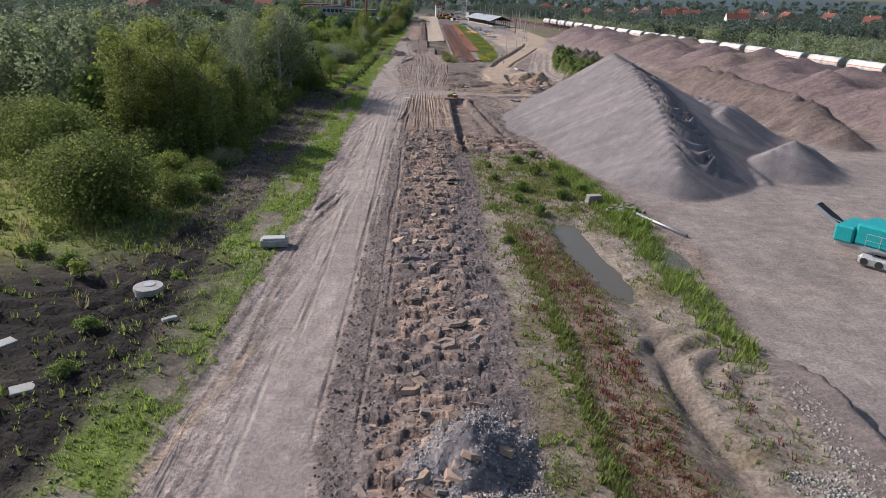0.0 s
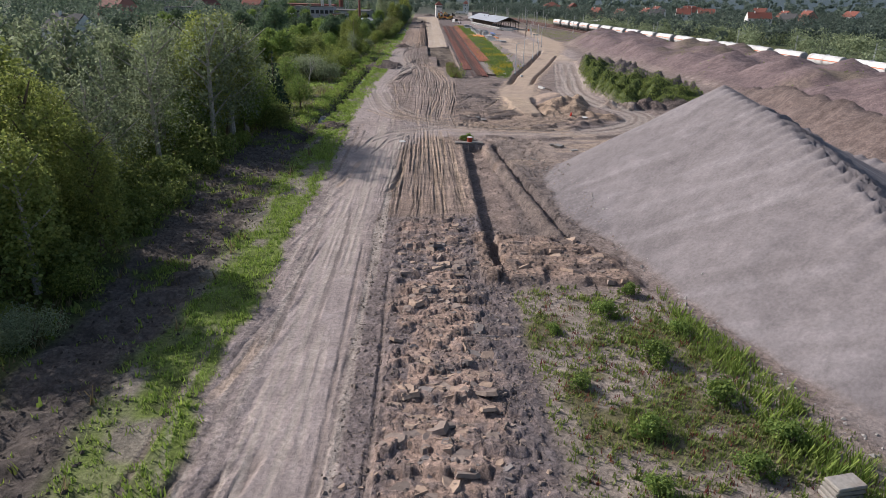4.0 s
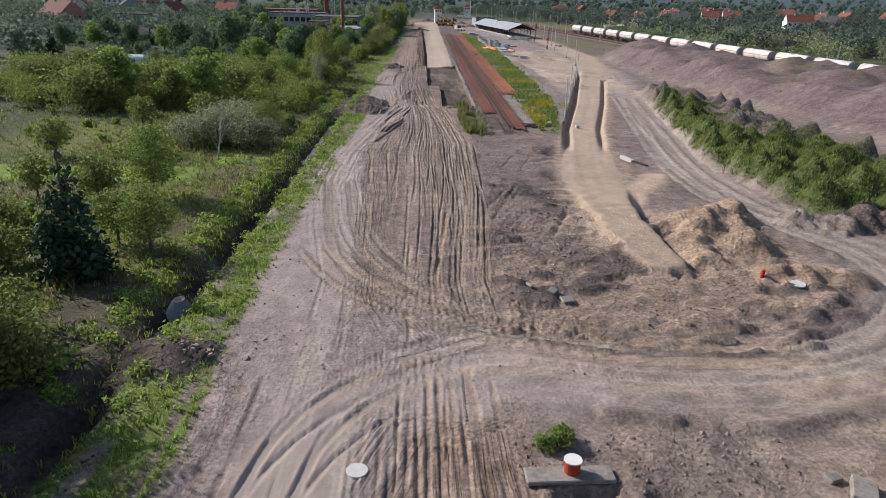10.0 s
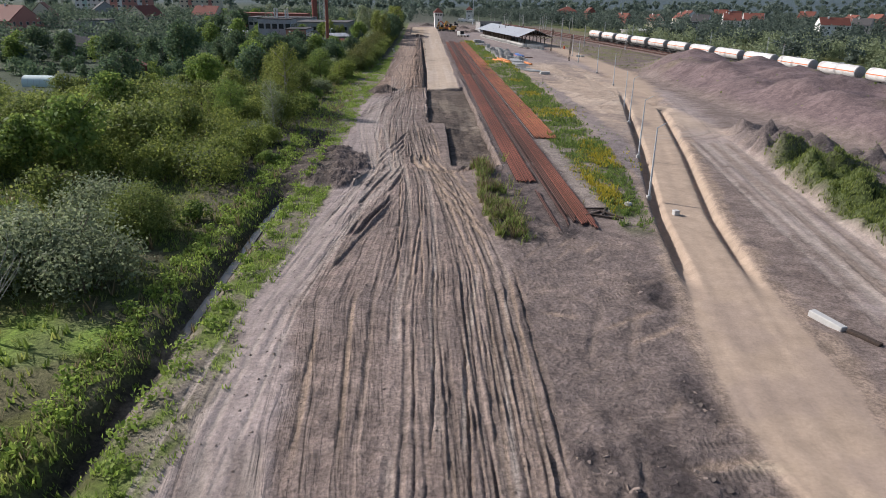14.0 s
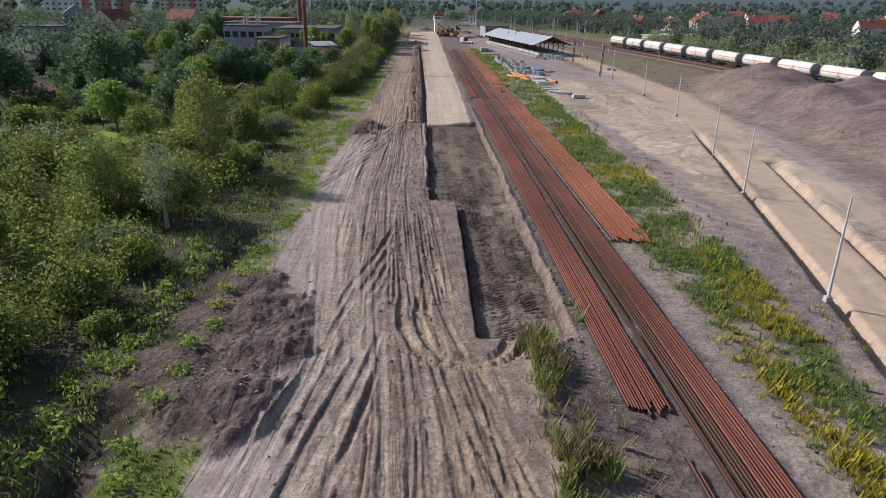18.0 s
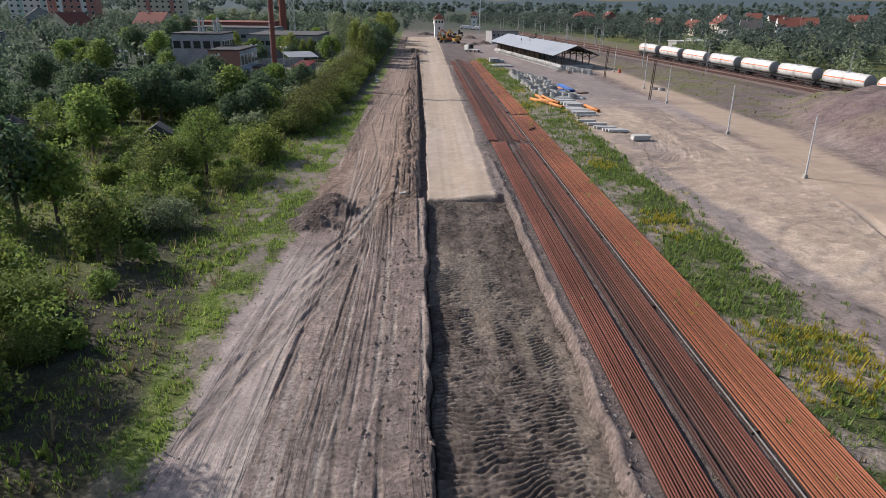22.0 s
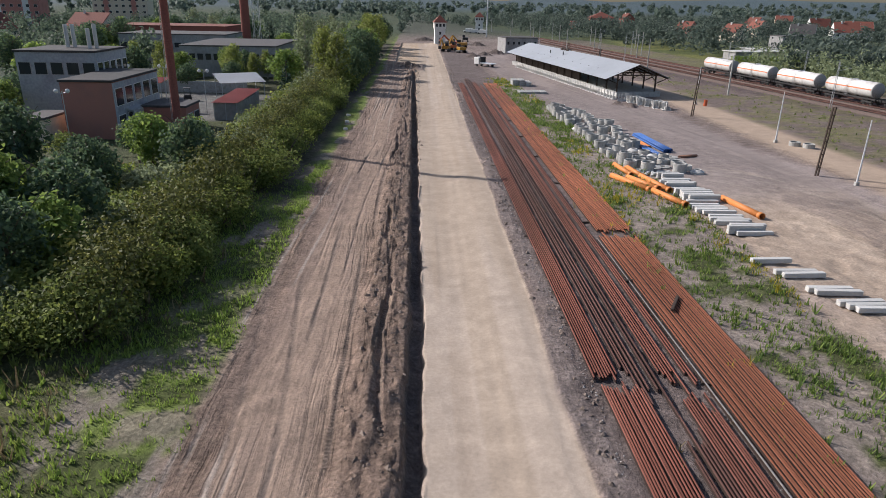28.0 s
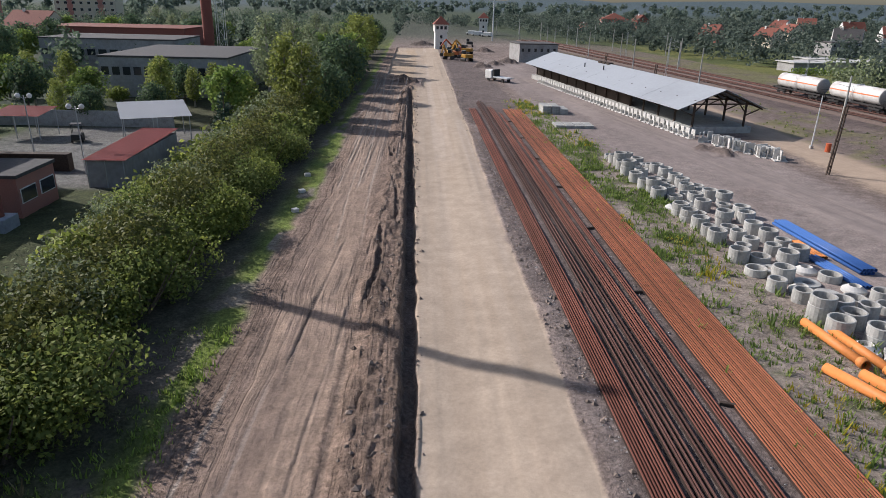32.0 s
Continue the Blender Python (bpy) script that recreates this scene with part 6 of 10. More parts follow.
scatter(26, -68, -24, 404, 430, ["lime", "maple", "gold", "birch"], 3.6, 128, (0.55, 0.9), GARDEN)
scatter(30, -100, -22, 460, 500, ["lime", "spruce", "maple", "gold"], 4.5, 129, (0.8, 1.2), GARDEN, lambda x, y: -84 < x < -51 and y > 463)
scatter(30, -120, -20, 524, 580, ["lime", "spruce", "maple", "poplar"], 5.5, 130, (0.8, 1.25), GARDEN)
scatter(16, -95, -52, 345, 430, ["lime", "maple", "spruce", "bush"], 6.0, 30, (0.7, 1.1), GARDEN)


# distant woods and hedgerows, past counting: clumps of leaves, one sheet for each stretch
def far_wood(name, label, spots, seed, leaf, per=110, size=0.9):
    r = np.random.default_rng(seed)
    out = []
    for x, y, h, w in spots:
        z = zs(x, y)
        cs = [(x + w * 0.6 * (r.random() - 0.5), y + w * 0.6 * (r.random() - 0.5), z + h * f) for f in (0.3, 0.5, 0.68, 0.6, 0.42)]
        out.append(leaf_cloud(r, cs, [w * 0.42, w * 0.4, w * 0.3, w * 0.34, w * 0.42], per, size, min(1.3, 0.9 * h / w)))
    me = quads_mesh(name, np.concatenate(out), leaf)
    return tagged(new(name, me), label, "trees", kind="stuff")


def spots(n, x0, x1, y0, y1, seed, h=(5, 10), skip=None):
    r = np.random.default_rng(seed)
    out = []
    while len(out) < n:
        x, y = x0 + (x1 - x0) * r.random(), y0 + (y1 - y0) * r.random()
        if skip and skip(x, y):
            continue
        hh = h[0] + (h[1] - h[0]) * r.random()
        out.append((x, y, hh, hh * (0.7 + 0.4 * r.random())))
    return out


far_wood("garden_thicket", "dense yellow-green scrub filling the gardens", spots(230, -80, -18.5, 198, 243, 31, (2.4, 5.0)), 32, LEAF["hedge"], 560, 0.15)
far_wood("green_thicket", "dense green scrub of brambles and young trees", spots(130, -66, -18.0, 244, 340, 33, (1.2, 3.2), lambda x, y: (-62 < x < -31 and 256 < y < 268) or (-47 < x < -26 and 302 < y < 312)), 34, LEAF["green"], 480, 0.15)
far_wood("wood_undergrowth", "undergrowth at the edge of the wood", spots(150, -50, -20.8, 68, 134, 35, (1.8, 5.0)), 36, LEAF["olive"], 480, 0.15)
far_wood("meadow_thicket", "low willow scrub in the meadow", spots(60, -60, -18.5, 140, 198, 37, (0.6, 1.6), lambda x, y: 151 < y < 166), 38, LEAF["weed"], 170, 0.16)
far_wood("bramble", "low brambles and shrubs before the wood", spots(64, -60, -21, 30, 72, 39, (0.5, 1.5)), 40, LEAF["yellow"], 170, 0.14)
far_wood("town_scrub", "dark scrub and hedges behind the gardens", spots(130, -120, -50, 276, 420, 51, (2.0, 4.5), lambda x, y: -60 < x < -20 and y > 350), 52, LEAF["dark"], 330, 0.27)
# hedge fill wears the leaf colour already darkened for shade
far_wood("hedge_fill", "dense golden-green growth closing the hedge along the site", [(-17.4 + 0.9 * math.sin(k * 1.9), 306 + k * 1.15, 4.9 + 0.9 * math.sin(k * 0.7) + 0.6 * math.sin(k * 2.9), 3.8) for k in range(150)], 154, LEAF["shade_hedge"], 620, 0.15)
far_wood("ditch_weeds", "nettles and weeds lining the ditch", [(float(np.interp(122 + k * 0.8, [100, 131, 147, 170, 190, 206, 225], [-16, -15.2, -14.8, -14.1, -14.0, -13.4, -14.2])) + (1.5, -2.0, -2.9)[k % 3] + 0.4 * math.sin(k * 1.3), 122 + k * 0.8, 0.6, 1.3) for k in range(126)], 54, LEAF["weed"], 70, 0.13)


for k, (x, y, s) in enumerate(((9.0, 60, 0.6), (11.2, 66, 0.7), (10.0, 71, 0.6), (13.2, 62.5, 0.7), (8.4, 56.5, 0.5), (6.2, 46, 0.4), (9.6, 53, 0.55), (12.4, 57.5, 0.6), (7.0, 63.5, 0.45), (13.6, 69, 0.5), (12.2, 74, 0.5), (6.6, 69, 0.35), (14.6, 59.5, 0.6))):
    plant("shrub", x, y, s, k * 71, "shrubs between pond and trench")


def track_x(y):
    return 107.0 - 0.117 * (y - 185)


far_wood("scrub_belt", "grey-green scrub and willows behind the railway line", spots(300, 92, 185, 150, 480, 41, (4, 8), lambda x, y: x < track_x(y) + 9 or (track_x(y) + 14 < x < track_x(y) + 42 and 225 < y < 420 and (x + y) % 50 > 9)), 42, LEAF["willow"], 200, 0.42)
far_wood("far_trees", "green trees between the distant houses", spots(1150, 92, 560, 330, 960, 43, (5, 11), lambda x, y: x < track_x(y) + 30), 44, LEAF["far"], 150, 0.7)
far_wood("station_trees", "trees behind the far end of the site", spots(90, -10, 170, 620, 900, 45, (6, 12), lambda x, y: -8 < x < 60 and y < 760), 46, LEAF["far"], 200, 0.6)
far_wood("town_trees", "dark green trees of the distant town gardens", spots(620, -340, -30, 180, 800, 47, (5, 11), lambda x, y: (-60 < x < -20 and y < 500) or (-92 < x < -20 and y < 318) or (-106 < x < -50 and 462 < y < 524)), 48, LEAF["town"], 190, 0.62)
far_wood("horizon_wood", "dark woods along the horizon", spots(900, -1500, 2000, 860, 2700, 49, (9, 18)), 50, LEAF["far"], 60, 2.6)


# ---------------------------------------------------------------- grasses and weeds, past counting
def tufts(name, label, area, per_m2, leaf, height, width, seed, weight=None, blades=5, lean=0.45):
    """Blades standing in tufts on the ground, where the ground is green."""
    r = np.random.default_rng(seed)
    x0, x1, y0, y1 = area
    n = int((x1 - x0) * (y1 - y0) * per_m2)
    x, y = x0 + (x1 - x0) * r.random(n), y0 + (y1 - y0) * r.random(n)
    i = np.clip(np.searchsorted(GX, x) - 1, 0, len(GX) - 2)
    j = np.clip(np.searchsorted(GY, y) - 1, 0, len(GY) - 2)
    w = GV[j, i] if weight is None else weight(x, y) * np.clip(GV[j, i] * 1.3, 0, 1)
    keep = r.random(n) < w
    x, y, i, j = x[keep], y[keep], i[keep], j[keep]
    u, v = (x - GX[i]) / (GX[i + 1] - GX[i]), (y - GY[j]) / (GY[j + 1] - GY[j])
    z = (GH[j, i] * (1 - u) + GH[j, i + 1] * u) * (1 - v) + (GH[j + 1, i] * (1 - u) + GH[j + 1, i + 1] * u) * v
    m = len(x)
    big = 0.55 + 0.9 * r.random(m) * (0.6 + 0.5 * gnoise(x * 0.5, y * 0.5, seed))
    out = []
    for k in range(blades):
        a = r.random(m) * 6.283
        h = height * big * (0.6 + 0.6 * r.random(m))
        ox, oy = 0.10 * r.normal(size=m), 0.10 * r.normal(size=m)
        tx, ty = lean * h * np.cos(a), lean * h * np.sin(a)
        px, py = -np.sin(a) * width * big, np.cos(a) * width * big
        base = np.stack([x + ox, y + oy, z - 0.02], -1)
        out.append(np.stack([base - np.stack([px, py, 0 * px], -1), base + np.stack([px, py, 0 * px], -1), base + np.stack([tx, ty, h], -1) + 0.3 * np.stack([px, py, 0 * px], -1), base + np.stack([tx, ty, h * 0.92], -1) - 0.3 * np.stack([px, py, 0 * px], -1)], 1))
    if not m:
        return None
    return tagged(new(name, quads_mesh(name, np.concatenate(out), leaf)), label, "plants", kind="stuff")


tufts("verge_grass", "bright green grass and nettles along the site edge", (-17.5, -9.5, 14, 345), 11, LEAF["weed"], 0.28, 0.045, 61, None, 4)
tufts("trackside_brush", "tall dry grass and leafy weeds beside the rails", (4.3, 8.4, 183, 214), 22, LEAF["olive"], 0.75, 0.05, 161, None, 5)
tufts("trackside_straw", "straw-coloured tall grass beside the rails", (4.3, 8.4, 183, 214), 8, LEAF["straw"], 0.95, 0.04, 162, None, 5)
tufts("rail_gap_weeds", "thin dry weeds between the stacked rails", (8.3, 17.2, 192, 330), 5, LEAF["straw"], 0.35, 0.03, 163, lambda x, y: np.clip(band(x, 10.6, 10.95, 0.1) + band(x, 13.5, 13.95, 0.1) + 0.2, 0, 1))
tufts("meadow_grass", "long yellow-green meadow grass and weeds", (-64, -14.5, 20, 345), 1.5, LEAF["yellow"], 0.42, 0.06, 62, None, 4)
tufts("meadow_herbs", "leafy green herbs in the meadow", (-40, -14.5, 20, 345), 1.3, LEAF["weed"], 0.42, 0.08, 63, None, 4)
tufts("dry_grass", "straw-coloured dry grass", (-40, -13, 20, 345), 0.35, LEAF["straw"], 0.8, 0.05, 64)
tufts("rail_weeds", "green weeds in a strip beside the rails", (15, 26, 186, 436), 9, LEAF["green"], 0.26, 0.04, 65, lambda x, y: 0.25 + 0.75 * sm(-0.4, 0.3, gnoise(x * 0.5, y * 0.22, 66)))
tufts("goldenrod", "yellow flowering goldenrod among green weeds", (15, 25.5, 188, 436), 10, LEAF["bloom"], 0.42, 0.04, 66, lambda x, y: np.where(y > 300, 0.35, 1.0) * sm(0.1, 0.5, gnoise(x * 0.25, y * 0.09, 5)))
tufts("rail_herbs", "tall leafy weeds beside the rails", (15, 25.5, 186, 436), 3.0, LEAF["green"], 0.45, 0.06, 67)
tufts("pond_weeds", "olive weeds round the pond", (4.8, 20, 15, 74), 8.5, LEAF["olive"], 0.25, 0.04, 68)
tufts("rust_weeds", "rust-red dry weeds in rows", (5.5, 17, 15, 74), 14.0, LEAF["rust"], 0.22, 0.035, 69, lambda x, y: np.clip(0.75 * band(x, 7.6, 10.9, 0.5) * (1 - sm(44, 50, y)) + band(x, 6.3, 8.0, 0.4) * band(y, 34, 50, 3) + 0.30 * band(y, 54, 80, 3) + 0.6 * band(x, 13.8, 15.2, 0.4) * band(y, 20, 28, 1.5), 0, 1))
tufts("weed_row", "dense olive weeds growing in a row beside the clay", (5.8, 8.8, 14, 50), 46, LEAF["olive"], 0.34, 0.04, 169, lambda x, y: np.exp(-((x - np.interp(y, [14, 22, 31, 45, 50], [7.2, 7.4, 7.6, 6.9, 6.7])) / 0.42) ** 2))
tufts("bank_herbs", "mat of olive and green herbs on the bank by the pond", (5.0, 16.5, 49, 75), 15, LEAF["olive"], 0.26, 0.05, 170, lambda x, y: sm(-0.5, 0.2, gnoise(x * 0.4, y * 0.35, 171)))
tufts("sand_herbs", "patches of low green herbs on pale sand", (4.6, 6.8, 14, 46), 22, LEAF["weed"], 0.16, 0.04, 172, lambda x, y: sm(0.15, 0.5, gnoise(x * 0.7, y * 0.45, 173)))
tufts("reeds", "bright green reeds along the pond bank", (14, 20.5, 28, 80), 30, LEAF["weed"], 0.55, 0.035, 70, lambda x, y: np.clip(1.5 * np.exp(-((x - np.interp(y, [28, 36, 42, 50, 58, 66, 76], [16.6, 16.9, 17.0, 16.4, 16.0, 15.2, 13.9])) / 1.1) ** 2), 0, 1))
tufts("mound_weeds", "dark green weeds covering an earth mound", (29, 50, 146, 216), 18, LEAF["olive"], 0.4, 0.045, 71, None, 4)
tufts("yard_weeds", "sparse weeds beyond the yard", (45, 100, 80, 460), 0.9, LEAF["olive"], 0.3, 0.07, 72)


# ---------------------------------------------------------------- loose stones and clods
def rubble(name, label, n, area, size, material, seed, weight=None):
    r = np.random.default_rng(seed)
    x0, x1, y0, y1 = area
    x, y = x0 + (x1 - x0) * r.random(n * 3), y0 + (y1 - y0) * r.random(n * 3)
    if weight is not None:
        k = r.random(len(x)) < weight(x, y)
        x, y = x[k], y[k]
    x, y = x[:n], y[:n]
    m = len(x)
    i = np.clip(np.searchsorted(GX, x) - 1, 0, len(GX) - 2)
    j = np.clip(np.searchsorted(GY, y) - 1, 0, len(GY) - 2)
    z = GH[j, i]
    octa = np.array([(1, 0, 0), (0, 1, 0), (-1, 0, 0), (0, -1, 0), (0, 0, 0.8), (0, 0, -0.6)], float)
    s = size * (0.4 + 1.2 * r.random(m) ** 2)
    a = r.random(m) * 6.283
    P = octa[None] * s[:, None, None] * (0.6 + 0.8 * r.random((m, 6, 1))) * (0.8 + 0.4 * r.random((m, 1, 3)))
    c, d = np.cos(a)[:, None], np.sin(a)[:, None]
    P = np.stack([P[..., 0] * c - P[..., 1] * d + x[:, None], P[..., 0] * d + P[..., 1] * c + y[:, None], P[..., 2] + z[:, None] + 0.15 * s[:, None]], -1)
    F = np.array([(0, 1, 4), (1, 2, 4), (2, 3, 4), (3, 0, 4), (1, 0, 5), (2, 1, 5), (3, 2, 5), (0, 3, 5)])
    me = bpy.data.meshes.new(name)
    me.from_pydata(P.reshape(-1, 3).tolist(), [], (F[None] + 6 * np.arange(m)[:, None, None]).reshape(-1, 3).tolist())
    me.materials.append(material)
    return tagged(new(name, me), label, "stones", kind="stuff")


def plates(name, label, n, area, size, thick, tones, seed, weight=None, tilt=0.19):
    """Angular slabs of dug clay lying askew, half sunk; tones: their base colours from piece to piece."""
    r = np.random.default_rng(seed)
    x0, x1, y0, y1 = area
    x, y = x0 + (x1 - x0) * r.random(n * 4), y0 + (y1 - y0) * r.random(n * 4)
    if weight is not None:
        k = r.random(len(x)) < weight(x, y)
        x, y = x[k], y[k]
    x, y = x[:n], y[:n]
    m = len(x)
    i = np.clip(np.searchsorted(GX, x) - 1, 0, len(GX) - 2)
    j = np.clip(np.searchsorted(GY, y) - 1, 0, len(GY) - 2)
    z = GH[j, i]
    q = 6
    ang = (np.arange(q)[None] + 0.7 * (r.random((m, q)) - 0.5)) * 6.2832 / q
    s = size * (0.35 + 0.9 * r.random(m) ** 1.6)
    rad = s[:, None] * (0.75 + 0.35 * r.random((m, q)))
    turn = r.random(m) * 6.2832
    ex, ey = rad * np.cos(ang) * (0.8 + 0.5 * r.random((m, 1))), rad * np.sin(ang) * 0.8
    px, py = ex * np.cos(turn)[:, None] - ey * np.sin(turn)[:, None], ex * np.sin(turn)[:, None] + ey * np.cos(turn)[:, None]
    gx, gy = tilt * r.normal(size=m), tilt * (0.5 + r.normal(size=m)) * -1
    t = thick * (0.5 + 0.9 * r.random(m))
    top = gx[:, None] * px + gy[:, None] * py + (z - 0.42 * t)[:, None] + 0.012 * r.normal(size=(m, q))
    mid = np.stack([x, y, z - 0.38 * t], -1)[:, None]
    up = np.stack([px * 0.9 + x[:, None], py * 0.9 + y[:, None], top], -1)
    lo = np.stack([px * 1.12 + x[:, None], py * 1.12 + y[:, None], top - 1.5 * t[:, None]], -1)
    P = np.concatenate([mid, up, lo], 1)
    F = []
    for k in range(q):
        a, b = 1 + k, 1 + (k + 1) % q
        F += [(0, a, b), (a, a + q, b + q), (a, b + q, b)]
    F = np.array(F)
    me = bpy.data.meshes.new(name)
    me.from_pydata(P.reshape(-1, 3).tolist(), [], (F[None] + (2 * q + 1) * np.arange(m)[:, None, None]).reshape(-1, 3).tolist())
    for k, c in enumerate(tones):
        me.materials.append(mat(name + "_soil", c, 0.95, grain=0.22, scale=5, island=0.18, bump=0.02, bump_scale=14, spec=0.15))
    me.polygons.foreach_set("material_index", np.repeat(r.integers(0, len(tones), m), len(F)).astype(np.int32))
    return tagged(new(name, me), label, "clods", kind="stuff")


TAN, BROWN, GREYISH, UMBER = (0.345, 0.252, 0.188), (0.250, 0.196, 0.162), (0.185, 0.160, 0.147), (0.120, 0.099, 0.086)
plates("clay_plates", "broken plates of tan and brown clay tipped in a row", 900, (-2.6, 4.2, 14, 88), 0.60, 0.14, (TAN, TAN, BROWN, BROWN, GREYISH), 181, lambda x, y: np.exp(-((x - 0.6) / 2.2) ** 4))
plates("clay_crumbs", "smaller broken plates of brown clay", 1500, (-3.8, 4.9, 14, 88), 0.22, 0.10, (BROWN, BROWN, GREYISH, TAN), 182)
plates("turned_clay", "large turned lumps of orange-brown clay beside the trench", 60, (5.0, 12.6, 75.5, 83.5), 0.70, 0.22, (TAN, TAN, BROWN), 183, lambda x, y: 1.0 * (x + 0.4 * (y - 75) < 13.5), 0.2)
plates("dark_lumps", "torn lumps of dark wet earth", 700, (5.0, 13.0, 141, 200), 0.20, 0.12, (UMBER, UMBER, BROWN), 184, lambda x, y: sm(-0.1, 0.4, fbm(x * 0.28, y * 0.16, 3, 87)), 0.25)
plates("basin_lumps", "torn lumps of dark and tan earth round the puddles", 700, (4.5, 19, 129.5, 141), 0.22, 0.12, (UMBER, BROWN, BROWN), 185, lambda x, y: sm(-0.1, 0.4, fbm(x * 0.3, y * 0.3, 3, 88)), 0.25)
plates("heap_lumps", "lumps of earth on a low dumped mound", 500, (-13.5, -6.8, 198, 216), 0.16, 0.10, (BROWN, GREYISH, BROWN), 186, lambda x, y: np.exp(-(((x + 10.3) / 2.6) ** 2 + ((y - 206.5) / 6.0) ** 2)), 0.25)
plates("edge_lumps", "lumps of sandy earth tipped at the edge of the haul road", 220, (-13.4, -8.0, 123.5, 129), 0.22, 0.12, (TAN, BROWN), 187, None, 0.25)
rubble("soil_clods", "loose brown clods of dug earth", 6000, (-4.2, 5, 15, 89), 0.075, CLOD, 81)
rubble("trench_clods", "loose clods beside the trenches", 2500, (3, 14, 72, 120), 0.08, CLOD, 82)
rubble("cut_clods", "loose lumps of earth along the dug track bed", 3500, (-3.5, 9, 205, 460), 0.11, CLOD, 83, lambda x, y: np.clip(band(x, -3.2, 0.2, 0.3) + band(x, 7.0, 8.6, 0.3), 0, 1))
rubble("site_clods", "scattered clods on rutted earth", 3000, (-12, 9, 124, 272), 0.06, CLOD, 84)
rubble("wood_edge_clods", "dark clods on stripped soil by the wood", 3000, (-20, -13, 15, 130), 0.08, mat("dark_clod", (0.075, 0.058, 0.047), 0.95, grain=0.3, island=0.3), 85)
rubble("heap_foot_stones", "pale broken stones along the foot of the heap", 900, (10, 19, 55, 112), 0.09, STONE, 86, lambda x, y: np.exp(-((x - np.interp(y, [56, 62, 80, 92, 104, 112], [19.5, 17.0, 14.6, 13.6, 12.2, 11.6])) / 0.8) ** 2))
rubble("gravel_bank", "pale gravel bank beside the puddles", 2600, (14, 20, 17, 29), 0.07, STONE, 87, lambda x, y: np.clip(band(x, 14.2, 19.5, 0.3) * band(y, 17, 20.6, 0.3) + band(x - (y - 21) * 0.06, 16.6, 17.6, 0.2) * band(y, 20, 26.5, 0.4), 0, 1))
rubble("ballast_stones", "grey ballast stones between the rail stacks", 5000, (7.8, 14.2, 196, 400), 0.05, mat("ballast", (0.27, 0.25, 0.235), 0.9, grain=0.2, island=0.35), 88, lambda x, y: np.clip(band(x, 7.8, 8.5, 0.15) + band(x, 13.55, 13.95, 0.1), 0, 1))
rubble("tipped_gravel", "grey gravel tipped in a small heap", 2600, (-0.5, 5, 17.5, 25.5), 0.05, mat("grey_gravel", (0.33, 0.31, 0.295), 0.9, grain=0.2, island=0.35), 89, lambda x, y: np.exp(-(((x - 2.2) / 2.0) ** 2 + ((y - 21.2) / 2.6) ** 2)))


# ---------------------------------------------------------------- tank wagons
def revolve(profile, n, axis="y", arc=(0, 360)):
    """A surface turned from (along, radius) pairs round the y axis."""
    bm = B()
    rings = []
    full = arc[1] - arc[0] >= 360
    for a, r in profile:
        ring = []
        for k in range(n if full else n + 1):
            t = radians(arc[0] + (arc[1] - arc[0]) * k / n)
            ring.append(bm.verts.new((r * math.cos(t), a, r * math.sin(t))))
        rings.append(ring)
    for p, q in zip(rings, rings[1:]):
        m = len(p)
        for k in range(m if full else m - 1):
            bm.faces.new((p[k], p[(k + 1) % m], q[(k + 1) % m], q[k]))
    for f in bm.faces:
        f.smooth = True
    bmesh.ops.recalc_face_normals(bm, faces=bm.faces)
    return bm


